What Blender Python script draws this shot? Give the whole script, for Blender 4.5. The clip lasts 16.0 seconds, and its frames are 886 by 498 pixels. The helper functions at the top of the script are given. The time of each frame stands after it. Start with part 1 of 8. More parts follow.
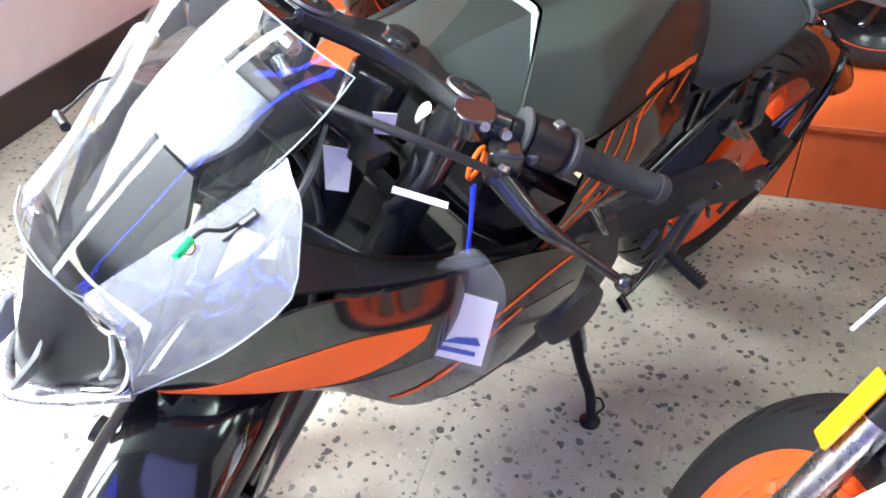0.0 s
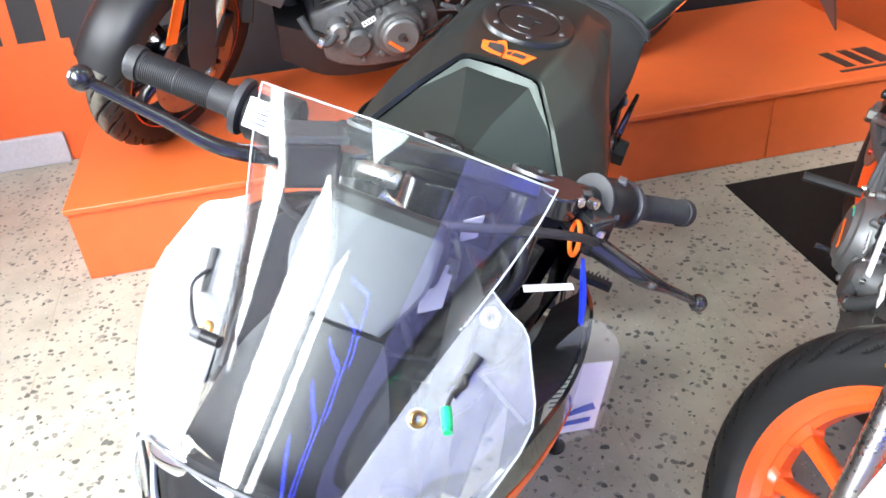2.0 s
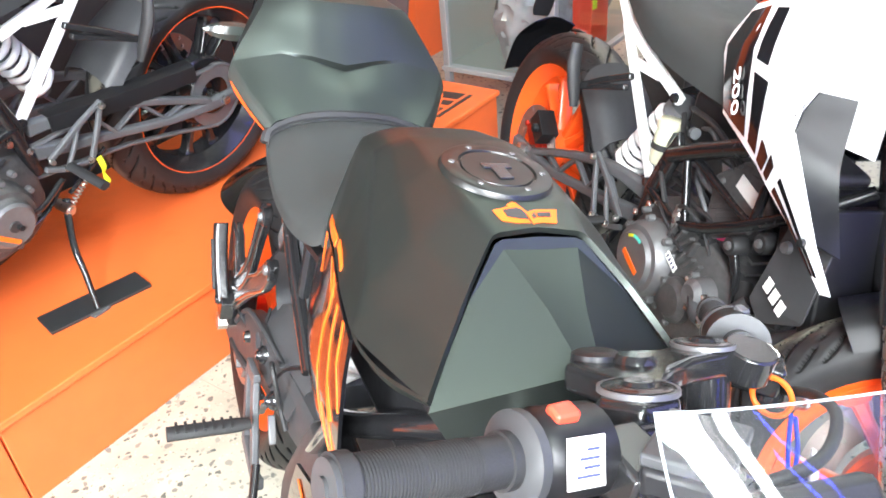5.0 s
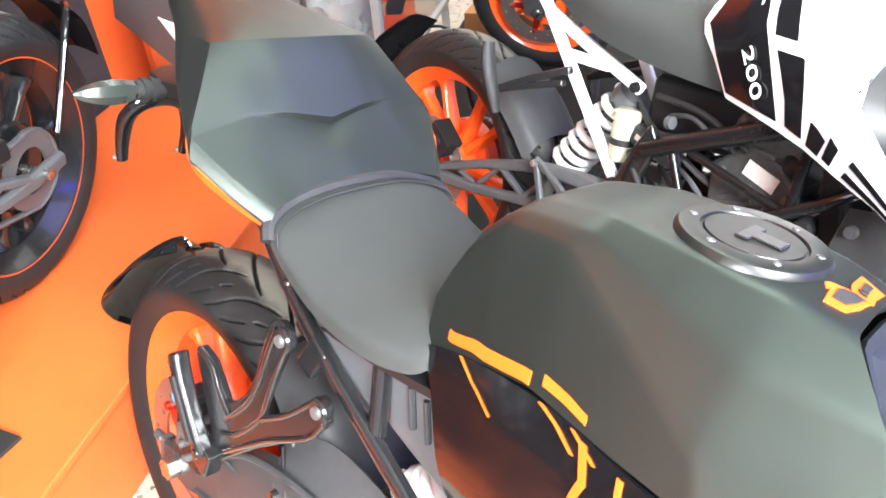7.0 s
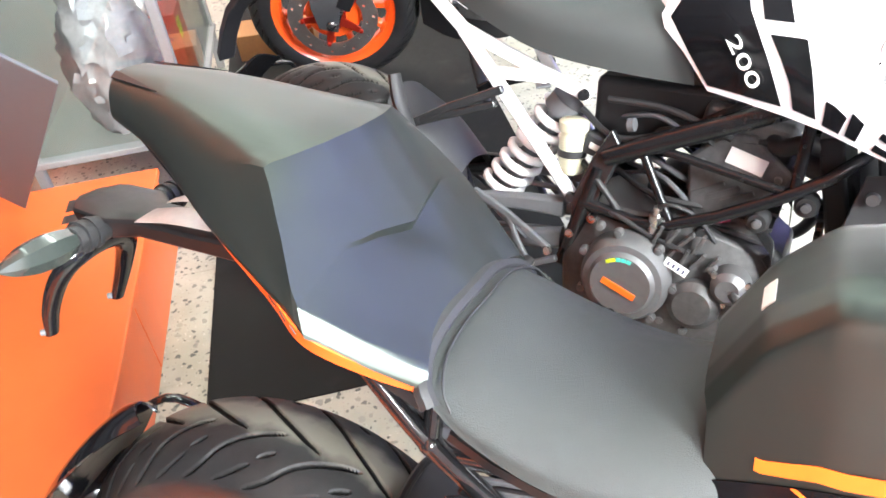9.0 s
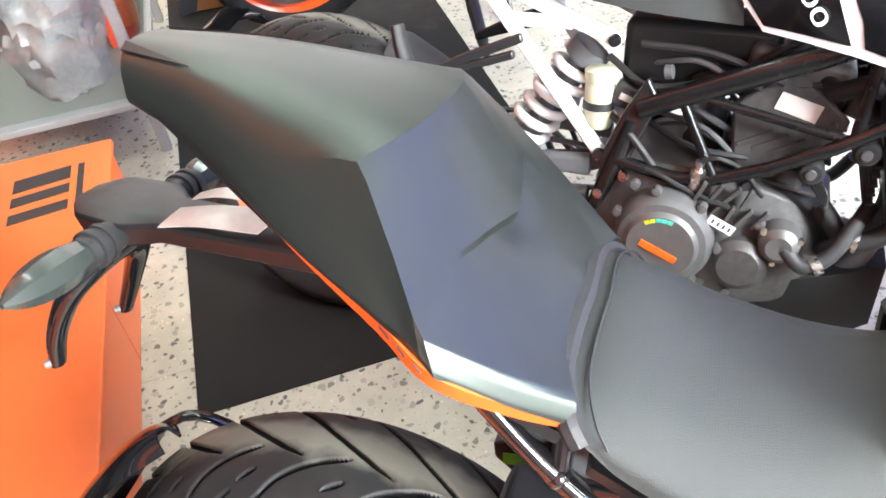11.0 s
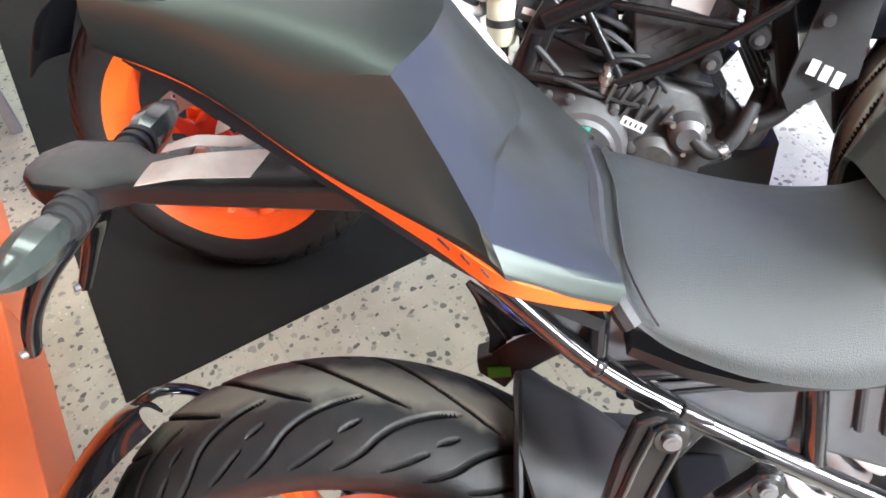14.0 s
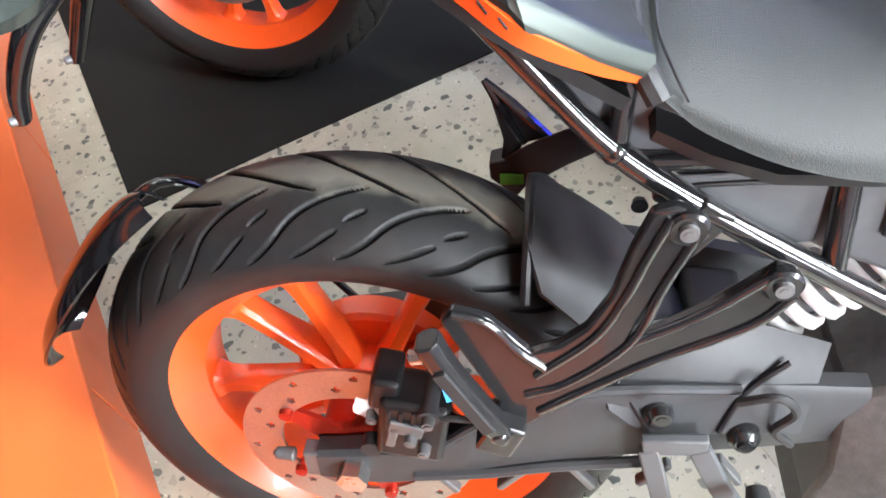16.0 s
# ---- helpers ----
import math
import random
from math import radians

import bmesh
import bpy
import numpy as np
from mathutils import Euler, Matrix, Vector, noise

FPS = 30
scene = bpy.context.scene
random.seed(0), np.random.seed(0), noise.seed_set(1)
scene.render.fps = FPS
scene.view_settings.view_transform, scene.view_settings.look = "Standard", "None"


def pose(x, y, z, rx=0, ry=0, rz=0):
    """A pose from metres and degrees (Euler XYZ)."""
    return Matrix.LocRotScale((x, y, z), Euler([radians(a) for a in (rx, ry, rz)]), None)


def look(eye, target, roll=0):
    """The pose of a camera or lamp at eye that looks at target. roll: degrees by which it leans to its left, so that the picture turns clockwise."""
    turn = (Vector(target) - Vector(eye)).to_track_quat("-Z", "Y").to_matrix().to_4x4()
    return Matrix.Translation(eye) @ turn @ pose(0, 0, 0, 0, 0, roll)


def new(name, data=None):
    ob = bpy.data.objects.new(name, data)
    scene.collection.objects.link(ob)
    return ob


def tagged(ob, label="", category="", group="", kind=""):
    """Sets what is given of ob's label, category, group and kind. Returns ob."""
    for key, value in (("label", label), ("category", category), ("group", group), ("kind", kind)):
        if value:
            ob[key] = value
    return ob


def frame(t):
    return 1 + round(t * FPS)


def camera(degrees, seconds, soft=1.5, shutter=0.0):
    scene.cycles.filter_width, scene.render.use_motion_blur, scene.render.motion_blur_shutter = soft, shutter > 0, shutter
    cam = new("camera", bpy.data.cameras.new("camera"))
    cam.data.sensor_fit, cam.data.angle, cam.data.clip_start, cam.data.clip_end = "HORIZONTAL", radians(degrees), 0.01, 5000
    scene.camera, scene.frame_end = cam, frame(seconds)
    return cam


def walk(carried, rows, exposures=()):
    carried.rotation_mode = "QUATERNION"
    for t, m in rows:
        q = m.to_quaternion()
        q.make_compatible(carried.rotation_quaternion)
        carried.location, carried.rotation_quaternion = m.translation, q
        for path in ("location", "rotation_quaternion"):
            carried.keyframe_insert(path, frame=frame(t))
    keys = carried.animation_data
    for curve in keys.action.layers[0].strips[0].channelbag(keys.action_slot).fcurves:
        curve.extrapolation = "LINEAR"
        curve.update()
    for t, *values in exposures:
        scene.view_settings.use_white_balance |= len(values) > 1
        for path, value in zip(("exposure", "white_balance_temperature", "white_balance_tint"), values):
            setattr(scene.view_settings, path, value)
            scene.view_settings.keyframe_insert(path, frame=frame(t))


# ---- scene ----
cam = camera(57.99, 16.0, 1.7)
PATH = [
    (0.0, pose(1.4186, 0.8697, 1.1468, 54.057, 1.203, 139.370)),
    (0.5, pose(1.5307, 0.8657, 1.1815, 55.866, 1.633, 132.510)),
    (1.0, pose(1.5501, 0.7769, 1.1931, 56.424, 3.085, 127.728)),
    (1.5, pose(1.5574, 0.6411, 1.2008, 55.993, 3.634, 120.167)),
    (2.0, pose(1.6206, 0.5062, 1.2018, 56.114, 3.986, 110.377)),
    (2.5, pose(1.7035, 0.3630, 1.2037, 55.629, 3.989, 101.828)),
    (3.0, pose(1.6744, 0.2511, 1.1948, 55.323, 4.302, 95.495)),
    (3.5, pose(1.5948, 0.1444, 1.2105, 55.535, 5.043, 88.845)),
    (4.0, pose(1.5127, 0.0591, 1.2197, 56.200, 4.769, 80.147)),
    (4.5, pose(1.4283, -0.0242, 1.2302, 56.863, 4.330, 71.440)),
    (5.0, pose(1.3282, -0.0438, 1.2418, 57.464, 4.458, 67.822)),
    (5.2, pose(1.2823, -0.0459, 1.2433, 57.461, 4.405, 67.173)),
    (7.3, pose(0.8182, -0.2420, 1.2290, 54.339, 5.626, 42.860)),
    (7.5, pose(0.7648, -0.2299, 1.2324, 53.941, 6.055, 40.945)),
    (8.0, pose(0.6699, -0.2250, 1.2424, 53.219, 6.634, 35.159)),
    (8.5, pose(0.5596, -0.2663, 1.2504, 52.896, 6.248, 27.876)),
    (8.7, pose(0.5158, -0.2852, 1.2567, 52.581, 6.476, 24.955)),
    (10.8, pose(0.3109, -0.2088, 1.2238, 48.711, 5.708, 17.843)),
    (11.0, pose(0.2887, -0.2126, 1.2230, 47.500, 5.889, 16.816)),
    (11.5, pose(0.2311, -0.2382, 1.2376, 46.697, 4.925, 12.264)),
    (12.0, pose(0.1985, -0.2469, 1.2417, 46.885, 4.276, 8.415)),
    (12.5, pose(0.1802, -0.2441, 1.2409, 46.672, 4.142, 5.978)),
    (13.0, pose(0.1722, -0.2425, 1.2329, 46.212, 4.077, 4.799)),
    (13.5, pose(0.1693, -0.2474, 1.2236, 45.026, 4.195, 3.733)),
    (14.0, pose(0.1702, -0.2489, 1.2138, 42.549, 4.627, 3.178)),
    (14.5, pose(0.1689, -0.2501, 1.1996, 39.418, 4.675, 3.824)),
    (15.0, pose(0.1689, -0.2580, 1.1793, 36.271, 4.462, 4.774)),
    (15.5, pose(0.1708, -0.2641, 1.1640, 33.824, 4.239, 5.253)),
    (16.0, pose(0.1701, -0.2667, 1.1537, 31.904, 4.015, 5.626)),
]
EXPOSURE = [(0.0, -0.06, 6200, 10), (0.5, -0.36, 6200, 10), (1.0, -0.08, 6200, 10), (1.5, 0.09, 6200, 10), (2.0, -0.22, 6200, 10), (2.5, -1.14, 6200, 10), (3.0, -1.86, 6300, 10), (3.5, -1.96, 6300, 10), (4.0, -1.40, 6300, 10), (4.5, -0.46, 6300, 10), (5.0, 0.24, 6300, 10), (7.5, 0.68, 6400, 10), (8.5, 0.74, 6400, 10), (11.0, 0.67, 6400, 10), (12.5, 0.60, 6350, 10), (13.5, 0.48, 6300, 10), (16.0, 0.26, 6200, 10)]
walk(cam, PATH, EXPOSURE)

# ---- room axes: E1 runs along the display plinth, E2 from its wall into the room ----
E1, E2 = Vector((-0.5483, 0.8363, 0.0)), Vector((0.8363, 0.5483, 0.0))
ROOM = Matrix(((E1.x, E2.x, 0, 0), (E1.y, E2.y, 0, 0), (0, 0, 1, 0), (0, 0, 0, 1)))
U0, U1, V0, V1, CEIL = -1.96, 4.6, -1.10, 2.75, 3.4
PANES = ((0.02, 0.62, 1.05, 1.95, 110), (1.40, 2.68, 1.55, 3.22, 470))   # the two windows in the white wall: sides, sill, head, light
WZ0, WZ1 = 1.30, 3.22                                # sill and head of the corner window
N0, N1 = -1.93, -1.50                                # the unseen corner window added to the dark wall

# ---- daylight through the high window, and the ceiling panels ----
world = bpy.data.worlds.new("World")
scene.world = world
world.use_nodes = True
wn = world.node_tree
sky = wn.nodes.new("ShaderNodeTexSky")
sky.sky_type, sky.sun_disc = "NISHITA", False
sky.sun_elevation, sky.sun_rotation = radians(55), radians(250)
wn.links.new(sky.outputs[0], wn.nodes["Background"].inputs[0])
wn.nodes["Background"].inputs[1].default_value = 0.12


def area_lamp(name, m, sx, sy, power, colour):
    data = bpy.data.lights.new(name, "AREA")
    data.shape, data.size, data.size_y, data.energy, data.color = "RECTANGLE", sx, sy, power, colour
    ob = new(name, data)
    ob.matrix_world = m
    return ob


# the sky's light in the high window
for w0, w1, z0, z1, power in PANES:
    area_lamp("daylight_window", ROOM @ look((U0 - 0.16, (w0 + w1) / 2, (z0 + z1) / 2), (0, (w0 + w1) / 2, (z0 + z1) / 2 - 0.2)), w1 - w0 - 0.02, z1 - z0 - 0.02, power, (0.96, 0.99, 1.0))
# added lamp in the unseen corner window, for fill and bright reflections
area_lamp("added_corner_window_light", ROOM @ look(((N0 + N1) / 2, V1 + 0.16, (WZ0 + WZ1) / 2), ((N0 + N1) / 2, 0, (WZ0 + WZ1) / 2 - 0.2)), N1 - N0 - 0.02, WZ1 - WZ0 - 0.02, 125, (0.96, 0.99, 1.0))

# ---- mesh building ----
def catmull(pts, k, closed=False):
    P = [Vector(p) for p in pts]
    if k <= 1 or len(P) < 3:
        return P
    n, out = len(P), []
    for i in range(n if closed else n - 1):
        a = P[(i - 1) % n] if closed or i > 0 else P[0] * 2 - P[1]
        b, c = P[i], P[(i + 1) % n]
        d = P[(i + 2) % n] if closed or i + 2 < n else P[-1] * 2 - P[-2]
        for j in range(k):
            t = j / k
            out.append(0.5 * ((2 * b) + (c - a) * t + (2 * a - 5 * b + 4 * c - d) * t * t + (3 * b - a - 3 * c + d) * t ** 3))
    if not closed:
        out.append(P[-1])
    return out


class G:
    """Vertices and faces of one mesh."""

    def __init__(self):
        self.v, self.f = [], []

    def add(self, vs, fs):
        o = len(self.v)
        self.v += [Vector(p) for p in vs]
        self.f += [tuple(i + o for i in f) for f in fs]
        return self

    def box(self, c, s, rot=None, taper=1.0):
        R = rot.to_3x3() if rot else Matrix.Identity(3)
        vs = []
        for z in (-1, 1):
            k = taper if z > 0 else 1.0
            for x, y in ((-1, -1), (1, -1), (1, 1), (-1, 1)):
                vs.append(Vector(c) + R @ Vector((x * s[0] / 2 * k, y * s[1] / 2 * k, z * s[2] / 2)))
        return self.add(vs, [(3, 2, 1, 0), (4, 5, 6, 7), (0, 1, 5, 4), (1, 2, 6, 5), (2, 3, 7, 6), (3, 0, 4, 7)])

    def tube(self, pts, r, n=10, k=4, closed=False, flat=1.0, up=None):
        P = catmull(pts, k, closed)
        m = len(P)
        rs = r if isinstance(r, (list, tuple)) else [r] * len(pts)
        rad = [rs[min(int(i * (len(rs) - 1) / max(m - 1, 1)), len(rs) - 1)] + (rs[min(int(i * (len(rs) - 1) / max(m - 1, 1)) + 1, len(rs) - 1)] - rs[min(int(i * (len(rs) - 1) / max(m - 1, 1)), len(rs) - 1)]) * ((i * (len(rs) - 1) / max(m - 1, 1)) % 1) for i in range(m)]
        rings, side = [], None
        for i in range(m):
            a, b = P[(i - 1) % m] if closed or i else P[0], P[(i + 1) % m] if closed or i < m - 1 else P[-1]
            d = (b - a).normalized()
            if side is None:
                ref = Vector(up) if up else (Vector((0, 0, 1)) if abs(d.z) < 0.9 else Vector((1, 0, 0)))
                side = d.cross(ref).normalized()
            side = (side - d * side.dot(d)).normalized()
            u = side.cross(d)
            rings.append([P[i] + (side * math.cos(q) + u * math.sin(q) * flat) * rad[i] for q in (2 * math.pi * j / n for j in range(n))])
        return self.rings(rings, closed)

    def rings(self, rings, closed=False, cap=True):
        n, m = len(rings[0]), len(rings)
        fs = []
        for i in range(m if closed else m - 1):
            for j in range(n):
                fs.append((i * n + j, i * n + (j + 1) % n, (i + 1) % m * n + (j + 1) % n, (i + 1) % m * n + j))
        if cap and not closed:
            fs += [tuple(reversed(range(n))), tuple(range((m - 1) * n, m * n))]
        return self.add([p for r in rings for p in r], fs)

    def loft(self, secs, k=1, ks=1):
        """Closed cross sections, smoothed k times along and ks times round."""
        secs = [catmull(s, ks, True) for s in secs]
        cols = [catmull([s[j] for s in secs], k) for j in range(len(secs[0]))]
        return self.rings([[c[i] for c in cols] for i in range(len(cols[0]))])

    def lathe(self, prof, n=48, c=(0, 0, 0), closed=True, arc=None, axis="y"):
        """Profile of (along the axis, radius), turned about the axis through c."""
        a0, a1 = arc or (0, 2 * math.pi)
        full = arc is None
        cnt = n if full else n + 1
        rings = []
        for i in range(cnt):
            q = a0 + (a1 - a0) * i / n
            if axis == "y":
                rings.append([Vector(c) + Vector((r * math.cos(q), y, r * math.sin(q))) for y, r in prof])
            elif axis == "x":
                rings.append([Vector(c) + Vector((y, r * math.cos(q), r * math.sin(q))) for y, r in prof])
            else:
                rings.append([Vector(c) + Vector((r * math.cos(q), r * math.sin(q), y)) for y, r in prof])
        m, np_ = len(rings), len(prof)
        fs = []
        for i in range(m if full else m - 1):
            for j in range(np_ if closed else np_ - 1):
                fs.append((i * np_ + j, i * np_ + (j + 1) % np_, (i + 1) % m * np_ + (j + 1) % np_, (i + 1) % m * np_ + j))
        if not full and closed:
            fs += [tuple(reversed(range(np_))), tuple(range((m - 1) * np_, m * np_))]
        return self.add([p for r in rings for p in r], fs)

    def sheet(self, rows, ku=1, kv=1, th=0.003):
        """A panel through rows of points, thickened against its normal."""
        S = surf(rows, ku, kv)
        m, n = len(S), len(S[0])
        N = normals(S)
        vs = [p for r in S for p in r] + [S[i][j] - N[i][j] * th for i in range(m) for j in range(n)]
        o, fs = m * n, []
        for i in range(m - 1):
            for j in range(n - 1):
                a = i * n + j
                fs += [(a, a + 1, a + n + 1, a + n), (o + a, o + a + n, o + a + n + 1, o + a + 1)]
        for j in range(n - 1):
            fs += [(j + 1, j, o + j, o + j + 1), ((m - 1) * n + j, (m - 1) * n + j + 1, o + (m - 1) * n + j + 1, o + (m - 1) * n + j)]
        for i in range(m - 1):
            fs += [(i * n, (i + 1) * n, o + (i + 1) * n, o + i * n), ((i + 1) * n + n - 1, i * n + n - 1, o + i * n + n - 1, o + (i + 1) * n + n - 1)]
        return self.add(vs, fs)

    def prism(self, outline, depth):
        """A flat outline pushed along the vector depth."""
        n, d = len(outline), Vector(depth)
        return self.add([Vector(p) for p in outline] + [Vector(p) + d for p in outline],
                        [tuple(reversed(range(n))), tuple(range(n, 2 * n))] + [(i, (i + 1) % n, (i + 1) % n + n, i + n) for i in range(n)])

    def ball(self, c, r, n=14, s=(1, 1, 1)):
        prof = [(-r * math.cos(math.pi * i / n), max(r * math.sin(math.pi * i / n), 1e-5)) for i in range(n + 1)]
        g = G().lathe(prof, 2 * n, (0, 0, 0), closed=False, axis="z")
        return self.add([Vector(c) + Vector((p.x * s[0], p.y * s[1], p.z * s[2])) for p in g.v], g.f)

    def cyl(self, a, b, r, n=16, r2=None):
        return self.tube([a, b], [r, r if r2 is None else r2], n, 1)

    def bolt(self, p, axis, r=0.007, h=0.005):
        p, d = Vector(p), Vector(axis).normalized()
        self.cyl(p - d * 0.002, p + d * h, r, 12, r * 0.85)
        return self.cyl(p + d * h * 0.9, p + d * h * 1.15, r * 0.5, 6)

    def mirror(self):
        """Adds the same again on the other side of y = 0."""
        return self.add([(p.x, -p.y, p.z) for p in self.v], [tuple(reversed(f)) for f in self.f])

    def flipped(self):
        g = G()
        return g.add([(p.x, -p.y, p.z) for p in self.v], [tuple(reversed(f)) for f in self.f])

    def xf(self, m):
        self.v = [m @ p for p in self.v]
        return self


def surf(rows, ku=1, kv=1):
    rows = [catmull(r, kv) for r in rows]
    cols = [catmull([r[j] for r in rows], ku) for j in range(len(rows[0]))]
    return [[c[i] for c in cols] for i in range(len(cols[0]))]


def normals(S):
    m, n = len(S), len(S[0])
    out = []
    for i in range(m):
        row = []
        for j in range(n):
            du = S[min(i + 1, m - 1)][j] - S[max(i - 1, 0)][j]
            dv = S[i][min(j + 1, n - 1)] - S[i][max(j - 1, 0)]
            c = du.cross(dv)
            row.append(c.normalized() if c.length > 1e-9 else Vector((0, 0, 1)))
        out.append(row)
    return out


def both(rows):
    """Rows from the middle outwards, completed to both sides."""
    return [[(x, -y, z) for x, y, z in reversed(r[1:])] + list(r) for r in rows]


def folded(rows, k):
    """Straight facets across each row, with the folds between them rounded off."""
    out = []
    for r in rows:
        P, q = [Vector(p) for p in r], []
        for i, p in enumerate(P):
            if 0 < i < len(P) - 1:
                a, b = p + (P[i - 1] - p) * k, p + (P[i + 1] - p) * k
                q += [a, (a + b) / 4 + p / 2, b]
            else:
                q.append(p)
        out.append(q)
    return out


def fold2(rows, k):
    """Facets in both directions, with all folds rounded off."""
    a = folded(rows, k)
    b = folded([[r[j] for r in a] for j in range(len(a[0]))], k)
    return [[c[i] for c in b] for i in range(len(b[0]))]


def part_round(rows, share, k):
    """Rows of points made k times finer, with curves where a row's share is 1 and straight facets where it is 0."""
    def finer(line, part_of):
        soft, hard = catmull(line, k), [Vector(line[i // k]).lerp(Vector(line[min(i // k + 1, len(line) - 1)]), (i % k) / k) for i in range((len(line) - 1) * k + 1)]
        return [h.lerp(c, part_of(i / k)) for i, (c, h) in enumerate(zip(soft, hard))]
    fine = [finer(r, lambda x, w=w: w) for r, w in zip(rows, share)]
    at = lambda x: share[int(x)] + (share[min(int(x) + 1, len(share) - 1)] - share[int(x)]) * (x - int(x))
    cols = [finer([r[j] for r in fine], at) for j in range(len(fine[0]))]
    return [[c[i] for c in cols] for i in range(len(cols[0]))]


def decal(rows, edge_a, edge_b, off=0.0012, ku=6, kv=6, th=0.0010, steps=8):
    """A thin film on the panel through rows, between two edges given as (s, t) from 0 to 1."""
    S = surf(rows, ku, kv)
    N = normals(S)
    m, n = len(S) - 1, len(S[0]) - 1

    def at(s, t):
        x, y = min(max(s, 0), 1) * m, min(max(t, 0), 1) * n
        i, j = min(int(x), m - 1), min(int(y), n - 1)
        a, b = x - i, y - j
        mix = lambda A: A[i][j] * (1 - a) * (1 - b) + A[i + 1][j] * a * (1 - b) + A[i][j + 1] * (1 - a) * b + A[i + 1][j + 1] * a * b
        return mix(S) + mix(N) * off

    def walk_line(e, q):
        x = q * (len(e) - 1)
        i = min(int(x), len(e) - 2)
        return [e[i][c] + (e[i + 1][c] - e[i][c]) * (x - i) for c in (0, 1)]

    out, cnt = [], steps * (len(edge_a) - 1)
    for q in range(cnt + 1):
        a, b = walk_line(edge_a, q / cnt), walk_line(edge_b, q / cnt)
        out.append([at(a[0] + (b[0] - a[0]) * w / 3, a[1] + (b[1] - a[1]) * w / 3) for w in range(4)])
    return G().sheet(out, 1, 1, -th)


def mesh_of(name, g, sharp=38, fix=True):
    me = bpy.data.meshes.new(name)
    me.from_pydata([tuple(p) for p in g.v], [], g.f)
    if fix:
        bm = bmesh.new()
        bm.from_mesh(me)
        bmesh.ops.recalc_face_normals(bm, faces=bm.faces)
        bm.to_mesh(me)
        bm.free()
    me.polygons.foreach_set("use_smooth", [True] * len(me.polygons))
    me.set_sharp_from_angle(angle=radians(sharp))
    return me


def part(name, g, material, parent=None, label="", bevel=0.0, sharp=38, fix=True, flat=False):
    """One mesh object under a thing or under a part."""
    ob = new(name, g if isinstance(g, bpy.types.Mesh) else mesh_of(name, g, sharp, fix))
    if not ob.data.materials:
        ob.data.materials.append(material)
    ob.parent = parent
    if label:
        ob["label"] = label
    if bevel:
        b = ob.modifiers.new("bevel", "BEVEL")
        b.width, b.segments, b.limit_method, b.angle_limit = bevel, 2, "ANGLE", radians(40)
    if flat or bevel:      # broad faces keep their own plane, narrow folds take the turn
        w = ob.modifiers.new("flat_faces", "WEIGHTED_NORMAL")
        w.keep_sharp = True
    return ob


def smooth_grid(rows, du, dv, m=26, n=30):
    """The smooth panel of low degree that lies nearest to rows of points."""
    a, b = np.linspace(-1, 1, len(rows)), np.linspace(-1, 1, len(rows[0]))
    A = np.array([[u ** i * v ** j for i in range(du + 1) for j in range(dv + 1)] for u in a for v in b])
    c = np.linalg.lstsq(A, np.array([tuple(p) for r in rows for p in r]), rcond=None)[0]
    E = np.array([[u ** i * v ** j for i in range(du + 1) for j in range(dv + 1)] for u in np.linspace(-1, 1, m) for v in np.linspace(-1, 1, n)])
    P = (E @ c).reshape(m, n, 3)
    return [[Vector(p) for p in r] for r in P.tolist()]


def thing(name, label, category, m=None, group="", kind=""):
    ob = new(name)
    ob.empty_display_size = 0.1
    if m is not None:
        ob.matrix_world = m
    return tagged(ob, label, category, group, kind)


def solo(name, g, material, label, category, m=None, bevel=0.0, kind="", group="", sharp=38):
    ob = part(name, g, material, None, "", bevel, sharp)
    if m is not None:
        ob.matrix_world = m
    return tagged(ob, label, category, group, kind)

